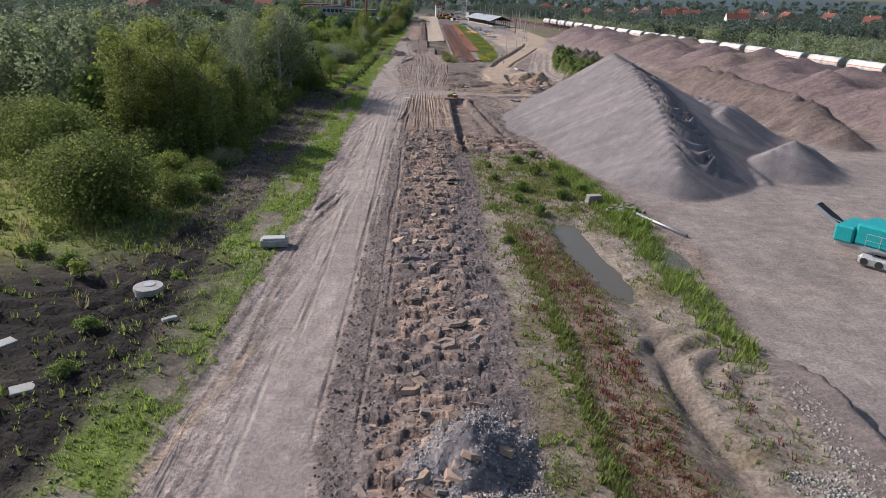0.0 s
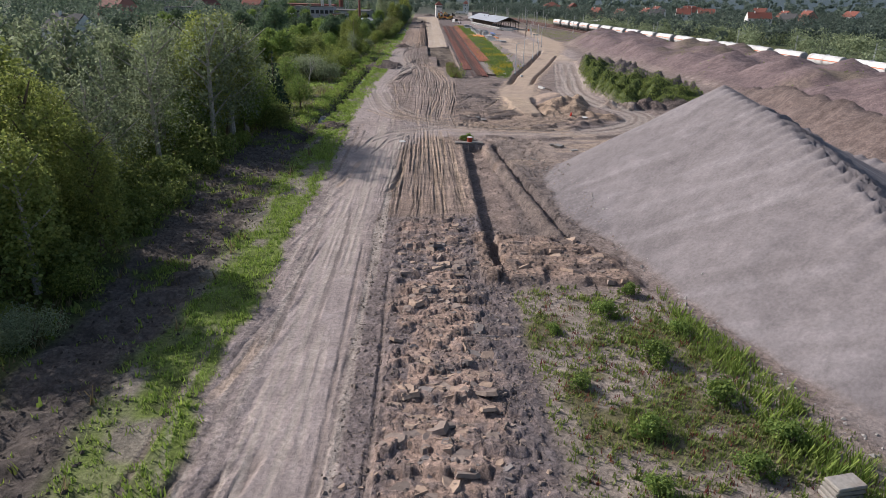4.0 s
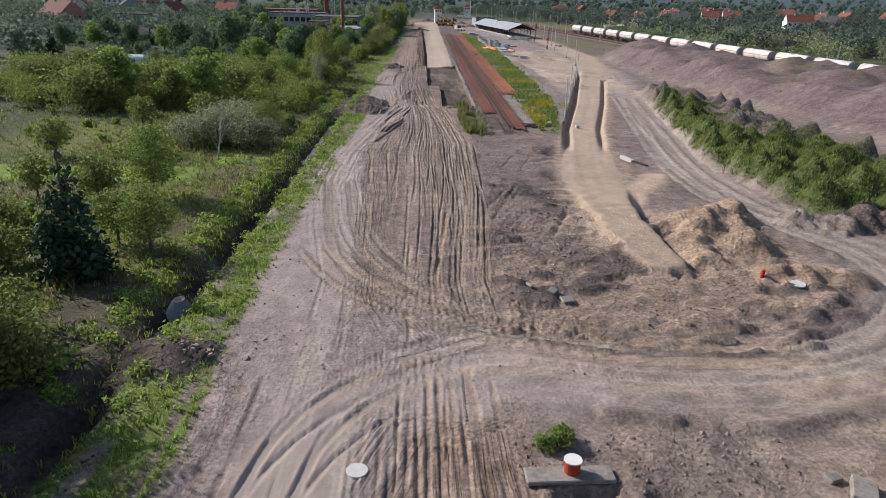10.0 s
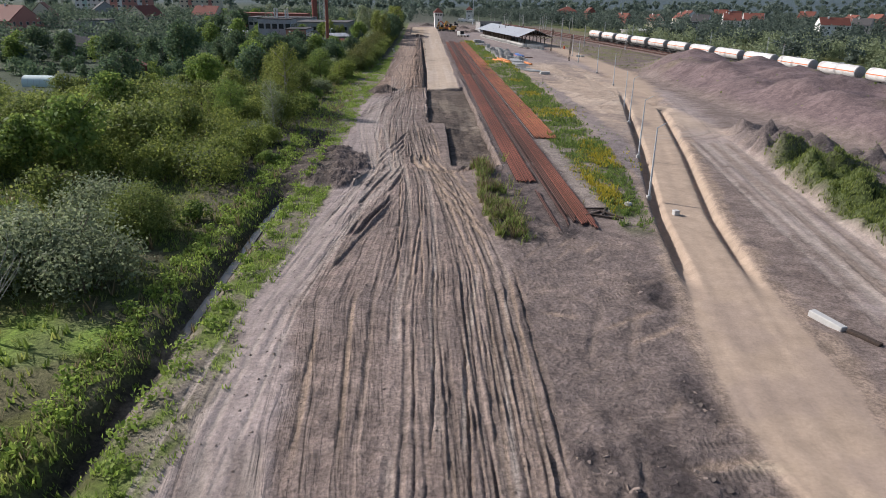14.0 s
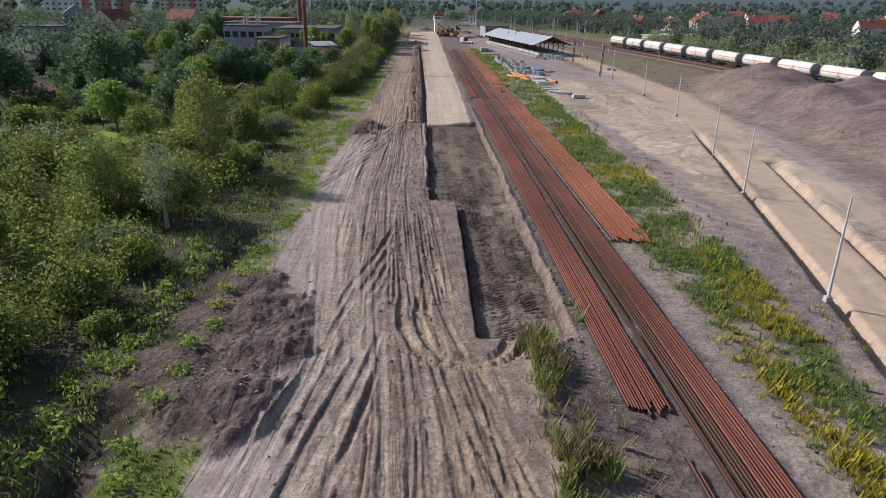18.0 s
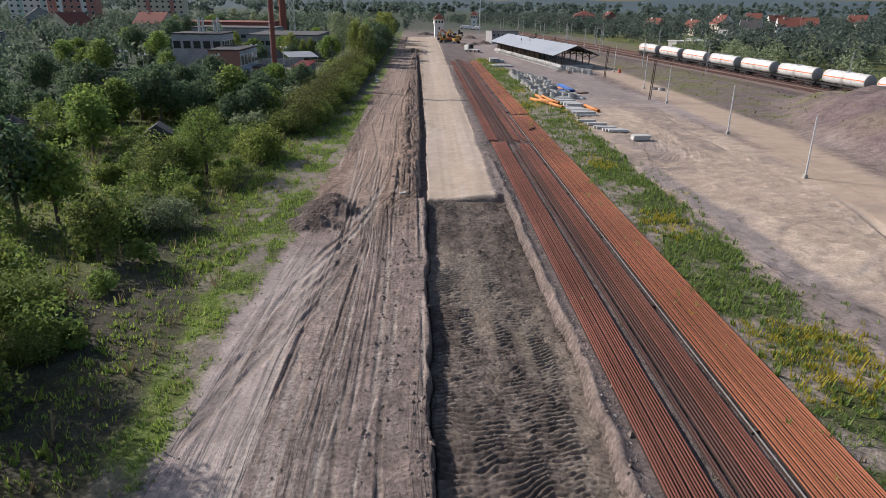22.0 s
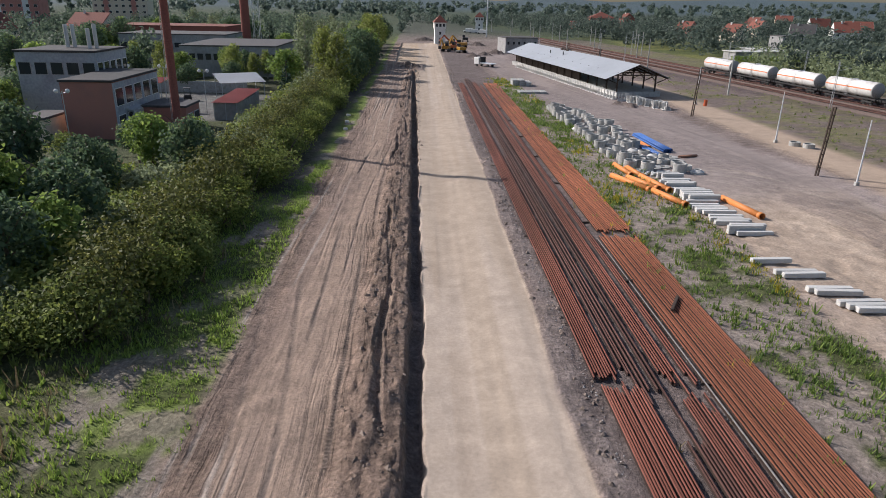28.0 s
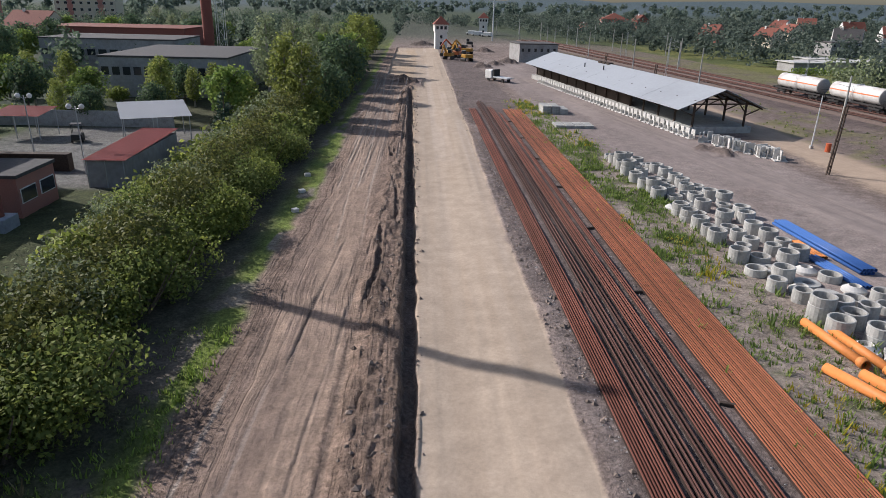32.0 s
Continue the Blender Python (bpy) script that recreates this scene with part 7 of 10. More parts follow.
def make_wagon():
    """A bogie tank wagon, 15.4 m over the buffers, lengthwise on y, origin on the rail head at one end."""
    e = empty("tank_wagon")
    R, zc = 1.42, 2.62
    prof = [(1.15, 0.02), (1.2, 0.6), (1.35, 1.1), (1.6, 1.36), (1.95, R), (13.45, R), (13.8, 1.36), (14.05, 1.1), (14.2, 0.6), (14.25, 0.02)]
    barrel = part("barrel", revolve(prof, 28), PAINT_WHITE, e)
    barrel.location.z = zc
    for y0, y1 in ((1.15, 1.72), (13.68, 14.25)):
        pr = [(a + (-0.012 if a < 7 else 0.012), r + 0.008) for a, r in prof if y0 - 0.01 <= a <= y1 + 0.2]
        if len(pr) > 1:
            cap = part("end_cap", revolve(pr, 28), mat("grey_end", (0.30, 0.285, 0.27), 0.6, grain=0.2) if "grey_end" not in bpy.data.materials else bpy.data.materials["grey_end"], e, "dark grey domed tank end")
            cap.location.z = zc
    for sgn in (1, -1):
        a0 = 2 if sgn > 0 else 170
        band_bm = revolve([(1.75, R + 0.012), (13.65, R + 0.012)], 2, arc=(a0, a0 + 8))
        ob = part("stripe", band_bm, ORANGE_BAND, e, "faded orange stripe")
        ob.location.z = zc
    bm = B()
    for x in (-1.0, 1.0):
        box(bm, x - 0.09, 0.55, 0.95, x + 0.09, 14.85, 1.25)
    box(bm, -1.25, 0.5, 0.9, 1.25, 0.75, 1.25)
    box(bm, -1.25, 14.65, 0.9, 1.25, 14.9, 1.25)
    for y in (2.6, 5.5, 7.7, 9.9, 12.8):
        box(bm, -1.05, y - 0.15, 1.0, 1.05, y + 0.15, 1.45)
    part("underframe", bm, BLACK_STEEL, e)
    for y in (0.2, 15.2):
        for x in (-0.87, 0.87):
            bm = B()
            s = 0.35 if y < 5 else -0.35
            rod(bm, (x, y - 0.16 * (1 if s > 0 else -1), 1.05), (x, y + s, 1.05), 0.20, 0.10, 10)
            part("buffer", bm, BLACK_STEEL, e)
    for y in (2.7, 12.7):
        bm = B()
        for x in (-1.0, 1.0):
            box(bm, x - 0.06, y - 1.35, 0.42, x + 0.06, y + 1.35, 0.72, 0.03)
        box(bm, -1.0, y - 0.2, 0.5, 1.0, y + 0.2, 0.9)
        bogie = part("bogie", bm, BLACK_STEEL, e)
        for dy in (-0.9, 0.9):
            for x in (-0.75, 0.75):
                bm = B()
                rod(bm, (x - 0.06, y + dy, 0.46), (x + 0.06, y + dy, 0.46), 0.46, 0.46, 16)
                part("wheel", bm, BLACK_STEEL, bogie)
    bm = B()
    for x in (-0.28, 0.28):
        rod(bm, (x, 7.7, zc + R - 0.02), (x, 7.7, zc + R + 0.16), 0.26, 0.26, 12)
    box(bm, -0.75, 6.9, zc + R + 0.0, -0.55, 8.5, zc + R + 0.03)
    part("dome_hatch", bm, STEEL_GREY, e)
    bm = B()
    for x in (-0.22, 0.22):
        beam(bm, (x - 1.0, 7.7, 1.3), (x - 0.6, 7.7, zc + R + 0.1), 0.04, 0.04)
    for k in range(8):
        z = 1.4 + k * 0.33
        rod(bm, (-1.62 + 0.02 * k, 7.5, z), (-1.62 + 0.02 * k, 7.9, z), 0.018, n=5)
    rod(bm, (-1.62, 7.5, 1.3), (-1.46, 7.5, 3.9), 0.025, n=5)
    rod(bm, (-1.62, 7.9, 1.3), (-1.46, 7.9, 3.9), 0.025, n=5)
    part("ladder", bm, STEEL_GREY, e)
    bm = B()
    box(bm, -1.2, 0.55, 1.25, 1.2, 1.1, 1.29)
    for x in (-1.18, 1.18):
        rod(bm, (x, 0.6, 1.25), (x, 0.6, 2.2), 0.02, n=5)
    rod(bm, (-1.18, 0.6, 2.2), (1.18, 0.6, 2.2), 0.02, n=5)
    part("end_platform", bm, BLACK_STEEL, e)
    tagged(e, "white bogie tank wagon with orange stripe and dark ends", "tank wagon", "standing tank train")
    return e


TRAIN_TURN = math.degrees(math.atan(0.117))


def rail_level(x, y):
    return 0.62


wagon = make_wagon()
for i in range(20):
    y = 437.5 - i * 15.45
    m = pose(track_x(y), y, rail_level(0, y), 0, 0, TRAIN_TURN)
    if i == 0:
        wagon.matrix_world = m
    else:
        copy_thing(wagon, m)


def make_track(name, off, y0, y1, label):
    """A ballasted track parallel to the train: bed, sleepers, two rails."""
    e = empty(name)
    bm = B()
    n = 24
    prof = [(-2.3, 0.0), (-1.6, 0.36), (1.6, 0.36), (2.3, 0.0)]
    rows = []
    for k in range(n + 1):
        y = y0 + (y1 - y0) * k / n
        rows.append([bm.verts.new((track_x(y) + off + px, y, pz)) for px, pz in prof])
    for a, b in zip(rows, rows[1:]):
        for k in range(3):
            bm.faces.new((a[k], a[k + 1], b[k + 1], b[k]))
    part("ballast_bed", bm, mat("brown_ballast", (0.13, 0.095, 0.08), 0.95, grain=0.35, scale=6, bump=0.03, bump_scale=12) if "brown_ballast" not in bpy.data.materials else bpy.data.materials["brown_ballast"], e)
    bm = B()
    y = y0
    while y < y1:
        box(bm, track_x(y) + off - 1.25, y - 0.12, 0.36, track_x(y) + off + 1.25, y + 0.12, 0.43)
        y += 1.3
    tagged(part("sleeper_row", bm, TIMBER, e), kind="stuff")
    for s in (-0.75, 0.75):
        bm = B()
        beam(bm, (track_x(y0) + off + s, y0, 0.52), (track_x(y1) + off + s, y1, 0.52), 0.07, 0.16)
        part("rail", bm, RUST_DARK, e)
    tagged(e, label, "railway track", kind="structure")


make_track("railway_track_1", 0, 100, 640, "ballasted railway track under the tank train")
make_track("railway_track_2", -5.0, 300, 640, "rusty ballasted siding beside the tank train")
make_track("railway_track_3", 4.8, 300, 640, "ballasted main track behind the tank train")


# ---------------------------------------------------------------- stacks of old rails
def rail_mesh(length, name):
    prof = [(-0.066, 0.0), (0.066, 0.0), (0.066, 0.012), (0.010, 0.030), (0.010, 0.108), (0.036, 0.118), (0.036, 0.148), (0.026, 0.154), (-0.026, 0.154), (-0.036, 0.148), (-0.036, 0.118), (-0.010, 0.108), (-0.010, 0.030), (-0.066, 0.012)]
    n = len(prof)
    v = [(x, y, z) for y in (0.0, length) for x, z in prof]
    f = [tuple(range(n))[::1], tuple(range(2 * n - 1, n - 1, -1))]
    f += [(k, n + k, n + (k + 1) % n, (k + 1) % n) for k in range(n)]
    return v, f


RAIL_GROUP = "old rails laid out in rows"
_rail_cache = {}


def lay_rails(x0, x1, count, y0, y1, material, jag=0.25, z=0.06, seed=0, skip=()):
    r = np.random.default_rng(seed)
    key = (round(y1 - y0, 1), material.name)
    if key not in _rail_cache:
        v, f = rail_mesh(y1 - y0, "rail")
        me = mesh_from("rail", v, f, [material, RAIL_WEB_SHADED])
        # all below the head takes the colour darkened for gap shade
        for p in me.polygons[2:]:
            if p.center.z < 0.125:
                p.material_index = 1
        _rail_cache[key] = me
    for k in range(count):
        if k in skip:
            continue
        x = x0 + (x1 - x0) * (k + 0.5) / count + 0.012 * r.normal()
        ob = new("rail", _rail_cache[key])
        ob.matrix_world = pose(x, y0 + jag * r.normal(), z + 0.006 * r.normal(), 0, 0, 0.012 * r.normal())
        tagged(ob, "long rust-brown steel rail lying among others on ballast", "rail", RAIL_GROUP)


lay_rails(8.62, 10.55, 14, 200.8, 300.0, RUST, seed=1)
lay_rails(8.45, 9.75, 9, 301.0, 424.0, RUST, seed=2)
lay_rails(9.95, 10.35, 2, 301.5, 350.0, RUST_DARK, seed=12)
lay_rails(10.95, 12.05, 7, 188.4, 296.0, RUST_DARK, 0.5, seed=3, skip=(2,))
lay_rails(12.1, 13.45, 9, 187.5, 299.0, RUST, 0.5, seed=4)
lay_rails(10.3, 11.6, 6, 298.5, 432.0, RUST_DARK, 0.8, seed=5, skip=(3,))
lay_rails(11.75, 12.7, 6, 300.0, 425.0, RUST, 0.8, seed=6)
lay_rails(13.0, 13.5, 3, 301.0, 420.0, RUST, 0.8, seed=7)
lay_rails(13.66, 13.88, 1, 224.0, 322.0, mat("greyed_rail", (0.27, 0.245, 0.23), 0.7, grain=0.25, scale=5, objrand=0.2), 0.8, seed=8)
lay_rails(14.0, 16.95, 22, 223.0, 321.5, RUST_ORANGE, 0.35, seed=9)
lay_rails(14.15, 17.1, 22, 323.0, 424.0, RUST_ORANGE, 0.35, seed=10)
lay_rails(9.9, 10.2, 2, 186.0, 197.0, RUST_DARK, 0.4, seed=11)
for k in range(16):
    y = 226 + k * 12.4
    bm = B()
    box(bm, -0.35, -0.1, 0, 0.35, 0.1, 0.14, 0.02)
    ob = part("timber_bearer", bm, TIMBER, None)
    ob.matrix_world = pose(13.85 + 0.12 * math.sin(k * 2.3), y, zs(13.8, y) + 0.03, 0, 0, 20 * math.sin(k * 1.9))
    tagged(ob, "short dark timber bearer under the rails", "timber", "timber bearers")
for x, y, rz in ((15.4, 309, 62), (13.9, 190.5, 40), (14.6, 189.6, -25), (14.9, 191.0, 70), (14.3, 191.8, 10), (15.3, 190.2, -50)):
    bm = B()
    box(bm, -1.2, -0.09, 0, 1.2, 0.09, 0.14, 0.02)
    ob = part("timber_sleeper", bm, TIMBER, None)
    ob.matrix_world = pose(x, y, zs(x, y) + (0.25 if y > 300 else 0.06), 3, 2, rz)
    tagged(ob, "loose old timber sleeper lying by the rails", "sleeper", "loose timbers")


# ---------------------------------------------------------------- goods shed
def make_shed(m):
    """Open timber goods shed; x across (0..12), y along (0..70)."""
    e = empty("goods_shed", m)
    W, L, ze, zr = 12.4, 70.0, 3.75, 6.2
    for name, xa, za, xb, zb in (("roof_slope", -0.7, ze - 0.25, W / 2, zr), ("roof_slope", W + 0.7, ze - 0.25, W / 2, zr)):
        bm = B()
        n = 28
        rows = []
        for k in range(n + 1):
            y = -0.5 + (L + 1.0) * k / n
            dz = 0.0
            rows.append([bm.verts.new((xa + (xb - xa) * t, y, za + (zb - za) * t + dz)) for t in (0, 0.34, 0.67, 1)])
        for a, b in zip(rows, rows[1:]):
            for q in range(3):
                bm.faces.new((a[q], a[q + 1], b[q + 1], b[q]))
        bmesh.ops.recalc_face_normals(bm, faces=bm.faces)
        bmesh.ops.solidify(bm, geom=bm.faces[:], thickness=0.06)
        roof = part(name, bm, SHEET, e, "grey sheet metal roof slope")
        for k in range(1, 6):
            y = L * k / 6
            b2 = B()
            beam(b2, (xa, y, za + 0.064), (xb, y, zb + 0.064), 0.04, 0.01)
            part("seam", b2, SHEET, roof)
    for k in range(15):
        y = 0.3 + k * (L - 0.6) / 14
        for x in (2.2, W - 2.2):
            bm = B()
            box(bm, x - 0.12, y - 0.12, 0.0, x + 0.12, y + 0.12, ze + 0.9)
            post = part("post", bm, TIMBER, e)
            bm = B()
            s = -1 if x < W / 2 else 1
            beam(bm, (x, y, 2.5), (x + s * 2.1, y, ze - 0.4), 0.14, 0.14)
            beam(bm, (x, y, 2.9), (x - s * 1.8, y, ze + 1.1), 0.14, 0.14)
            part("brace", bm, TIMBER, post)
        bm = B()
        beam(bm, (-0.5, y, ze - 0.42), (W / 2, y, zr - 0.26), 0.12, 0.2)
        beam(bm, (W + 0.5, y, ze - 0.42), (W / 2, y, zr - 0.26), 0.12, 0.2)
        beam(bm, (1.2, y, ze + 0.35), (W - 1.2, y, ze + 0.35), 0.12, 0.2)
        part("truss", bm, TIMBER, e)
    bm = B()
    box(bm, 1.0, 0.0, 0.0, W - 1.0, L, 0.95, 0.03)
    part("loading_platform", bm, CONCRETE, e)
    bm = B()
    box(bm, 2.35, 20.0, 0.95, 2.5, L, 3.5)
    part("plank_wall", bm, TIMBER, e)
    for k in range(3):
        bm = B()
        y = 38 + k * 1.9
        box(bm, W / 2 - 0.5, y, zr - 0.15, W / 2 + 0.5, y + 1.2, zr + 0.25)
        part("roof_vent", bm, TIMBER, e)
    for x, y in ((3.4, 44), (3.9, 36)):
        bm = B()
        z = ze + (zr - ze) * x / (W / 2)
        rod(bm, (x, y, z - 0.2), (x, y, z + 0.8), 0.12, 0.12, 8)
        part("flue", bm, BLACK_STEEL, e)
    tagged(e, "long open timber goods shed with a grey sheet metal roof", "goods shed")


make_shed(pose(36.6, 404.5, 0, 0, 0, 8.6))


# ---------------------------------------------------------------- poles and masts
def make_lamp_post(arm=True):
    e = empty("lamp_post")
    bm = B()
    box(bm, -0.2, -0.2, -0.1, 0.2, 0.2, 0.38, 0.03)
    part("concrete_foot", bm, CONCRETE, e)
    bm = B()
    rod(bm, (0, 0, 0.3), (0, 0, 6.7), 0.105, 0.055, 10)
    part("pole", bm, LAMP_GREY, e)
    if arm:
        bm = B()
        rod(bm, (0, 0, 6.66), (0.95, 0.35, 7.05), 0.04, 0.035, 6)
        part("arm", bm, LAMP_GREY, e)
    tagged(e, "new grey steel lamp post standing on a concrete foot" if arm else "new grey steel pole without lamp on a concrete foot", "lamp post", "new lamp posts along the sand way")
    return e


armed, plain = make_lamp_post(True), make_lamp_post(False)
used_a = used_p = False
for x, y, a in ((20.3, 195.7, 1), (24.4, 212.4, 1), (30.6, 237.2, 1), (34.9, 254.8, 0), (40.4, 282.5, 0), (43.0, 307.5, 0), (45.0, 338.2, 0), (51.0, 396.0, 0), (47.9, 360.5, 0)):
    m = pose(x, y, zs(x, y), 0.6 * math.sin(y), 0.5 * math.cos(y * 1.3), 0)
    if a:
        if not used_a:
            armed.matrix_world, used_a = m, True
        else:
            copy_thing(armed, m)
    elif not used_p:
        plain.matrix_world, used_p = m, True
    else:
        copy_thing(plain, m)


def make_double_pole():
    """Old line pole: two rail uprights side by side with battens."""
    e = empty("line_pole")
    for x in (-0.16, 0.16):
        bm = B()
        box(bm, x - 0.06, -0.08, -0.3, x + 0.06, 0.08, 7.4)
        part("upright", bm, TIMBER, e)
    for k in range(5):
        bm = B()
        box(bm, -0.22, -0.1, 0.9 + k * 1.4, 0.22, 0.1, 1.0 + k * 1.4)
        part("batten", bm, TIMBER, e)
    tagged(e, "old dark double pole held by battens", "line pole", "old line poles of the yard")
    return e


dp = make_double_pole()
for i, (x, y) in enumerate(((43.1, 342.2), (44.8, 381.8), (39.0, 455), (41, 430))):
    m = pose(x, y, zs(x, y), 1.5, 2.0, 10)
    if i == 0:
        dp.matrix_world = m
    else:
        copy_thing(dp, m)


def make_mast():
    """Lattice mast of the overhead line with a cross arm."""
    e = empty("catenary_mast")
    for x in (-0.22, 0.22):
        bm = B()
        rod(bm, (x, 0, -0.2), (x * 0.5, 0, 8.2), 0.05, 0.04, 6)
        part("leg", bm, STEEL_GREY, e)
    for k in range(9):
        bm = B()
        z0, z1 = 0.4 + k * 0.85, 1.25 + k * 0.85
        s = 1 if k % 2 else -1
        beam(bm, (-0.2 * s * (1 - z0 / 18), 0, z0), (0.2 * s * (1 - z1 / 18), 0, z1), 0.035, 0.035)
        part("lattice_bar", bm, STEEL_GREY, e)
    bm = B()
    rod(bm, (0, 0, 6.6), (2.6, 0, 7.1), 0.03, 0.03, 6)
    rod(bm, (0, 0, 7.6), (2.6, 0, 7.1), 0.02, 0.02, 6)
    part("cross_arm", bm, STEEL_GREY, e)
    tagged(e, "slim lattice mast of the overhead line", "catenary mast", "overhead line masts")
    return e


ms = make_mast()
for i in range(15):
    y = 176 + i * 31
    off = -8.0 if (i % 3 == 1 and y > 290) else 7.2
    m = pose(track_x(y) + off, y, 0, 0, 0, TRAIN_TURN)
    if i == 0:
        ms.matrix_world = m
    else:
        copy_thing(ms, m)


def make_concrete_mast():
    e = empty("concrete_mast")
    bm = B()
    rod(bm, (0, 0, -0.2), (0, 0, 8.0), 0.19, 0.12, 8)
    part("shaft", bm, CONCRETE, e)
    bm = B()
    rod(bm, (0, 0, 6.4), (-2.2, 0, 6.9), 0.03, 0.03, 6)
    part("cross_arm", bm, STEEL_GREY, e)
    tagged(e, "pale concrete mast of the overhead line", "catenary mast", "concrete masts of the station yard")
    return e


cm = make_concrete_mast()
for i, (x, y) in enumerate(((63, 409.5), (66, 470), (61, 505), (72, 500), (58, 545), (69, 545), (80, 520), (52, 590), (64, 590), (76, 580), (90, 560), (48, 640), (60, 650), (84, 640), (44, 700), (58, 710))):
    m = pose(x, y, 0, 0, 0, TRAIN_TURN)
    if i == 0:
        cm.matrix_world = m
    else:
        copy_thing(cm, m)


# ---------------------------------------------------------------- precast concrete in the yard
def ring_bm(ro, ri, h, n=20):
    bm = B()
    loops = []
    for r, z in ((ri, 0), (ro, 0), (ro, h - 0.03), (ro - 0.02, h), (ri + 0.02, h), (ri, h - 0.03)):
        loops.append([bm.verts.new((r * math.cos(6.2832 * k / n), r * math.sin(6.2832 * k / n), z)) for k in range(n)])
    for a, b in zip(loops, loops[1:] + loops[:1]):
        for k in range(n):
            bm.faces.new((a[k], a[(k + 1) % n], b[(k + 1) % n], b[k]))
    bmesh.ops.recalc_face_normals(bm, faces=bm.faces)
    return bm


RINGS = []
for ro, h in ((0.72, 1.0), (0.72, 0.55), (0.60, 0.85)):
    me = bpy.data.meshes.new("shaft_ring")
    b0 = ring_bm(ro, ro - 0.13, h)
    b0.to_mesh(me)
    b0.free()
    me.materials.append(CONCRETE)
    RINGS.append((me, h))
b0 = ring_bm(0.75, 0.36, 0.2)
for v in b0.verts:
    if v.co.z > 0.1:
        rr = math.hypot(v.co.x, v.co.y)
        v.co.z += 0.28 * (0.75 - rr) / 0.4
CONE = bpy.data.meshes.new("shaft_cone")
b0.to_mesh(CONE)
b0.free()
CONE.materials.append(WHITE_CONCRETE)
b0 = ring_bm(0.85, 0.32, 0.2)
COVER = bpy.data.meshes.new("cover_slab")
b0.to_mesh(COVER)
b0.free()
COVER.materials.append(CONCRETE)


def put(name, me, x, y, z, rz=0.0, label="", category="", group="", rx=0.0, ry=0.0):
    ob = new(name, me)
    ob.matrix_world = pose(x, y, z, rx, ry, rz)
    return tagged(ob, label, category, group)


r = np.random.default_rng(5)
taken = []
tries = 0
while len(taken) < 135 and tries < 14000:
    tries += 1
    y = 342.5 + 46 * r.random()
    lo, hi = np.interp(y, [342, 352, 366, 378, 390], [23.4, 22.8, 22.6, 22.2, 22.0]), np.interp(y, [342, 350, 362, 378, 390], [31.0, 30.0, 28.6, 27.0, 25.0])
    x = lo + (hi - lo) * r.random()
    if any((x - a) ** 2 + (y - b) ** 2 < 1.47 ** 2 for a, b in taken) or (x > 27.4 and 350.5 < y < 366):
        continue
    taken.append((x, y))
    k = r.integers(10)
    z = zs(x, y) - 0.03
    if k < 8:
        me, h = RINGS[(0, 0, 0, 1, 1, 2, 0, 2)[k]]
        put("shaft_ring", me, x, y, z, r.random() * 90, "grey concrete shaft ring standing on weedy ground", "concrete ring", "concrete rings stored in the yard")
        if r.random() < 0.16:
            me2, h2 = RINGS[1]
            put("shaft_ring", me2, x + 0.03, y, z + h, r.random() * 90, "concrete shaft ring stacked on another ring", "concrete ring", "concrete rings stored in the yard")
    elif k == 8:
        put("shaft_cone", CONE, x, y, z, 0, "pale concrete shaft cone lying on the ground", "concrete cone", "concrete cones stored in the yard")
    else:
        put("cover_slab", COVER, x, y, z, 0, "flat round concrete cover slab on the ground", "cover slab", "concrete cover slabs")


def slab_mesh(l, w, h, name="slab", material=None):
    bm = B()
    box(bm, -l / 2, -w / 2, 0, l / 2, w / 2, h, 0.02)
    me = bpy.data.meshes.new(name)
    bm.to_mesh(me)
    bm.free()
    me.materials.append(material or WHITE_CONCRETE)
    return me


BEAM_L = slab_mesh(2.9, 0.42, 0.34, "concrete_beam")
BEAM_S = slab_mesh(2.3, 0.36, 0.30, "concrete_beam")
SG = "stacked concrete beams in the yard"
for y0, n, xs, layers, me in ((339.4, 3, 26.4, 2, BEAM_S), (335.6, 5, 26.0, 2, BEAM_L), (331.2, 6, 26.3, 2, BEAM_L), (327.9, 5, 26.0, 1, BEAM_L), (325.2, 4, 26.4, 1, BEAM_L), (322.4, 3, 26.5, 2, BEAM_L)):
    for k in range(n):
        for q in range(layers):
            if q == 1 and k == 0:
                continue
            x, y = xs + 0.25 * math.sin(k * 2.7 + y0) - 0.18 * k * 0.3, y0 + k * 0.52
            put("concrete_beam", me, x, y, zs(26, y) + 0.02 + q * 0.345, 2.0 * math.sin(k * 1.3 + q), "pale concrete beam in a stack on the ground", "concrete beam", SG)
for x, y, n in ((24.9, 316.2, 1), (25.6, 314.2, 2), (26.3, 311.4, 2), (27.0, 309.3, 3)):
    for k in range(n):
        put("concrete_beam", BEAM_L, x + 0.3 * k, y - 0.5 * k, zs(x, y) + 0.02, 3 * math.sin(y + k), "pale concrete beam lying on weedy ground", "concrete beam", SG)
for k in range(3):
    for q in range(2):
        put("concrete_beam", BEAM_S, 28.9 + 0.1 * q, 302.0 + 0.45 * k, zs(28.7, 302) + 0.12 + 0.31 * q, 4, "pale concrete beam in a small stack on sand", "concrete beam", SG)
KERB = slab_mesh(1.5, 0.28, 0.22, "kerb_stone")
for k in range(9):
    put("kerb_stone", KERB, 23.6 + 0.42 * k + 0.1 * math.sin(k * 3), 342.2 + 0.5 * math.sin(k * 1.7), zs(25, 342) + 0.02, 70 + 14 * math.sin(k * 2.1), "pale concrete kerb stone lying loose", "kerb stone", "loose kerb stones")
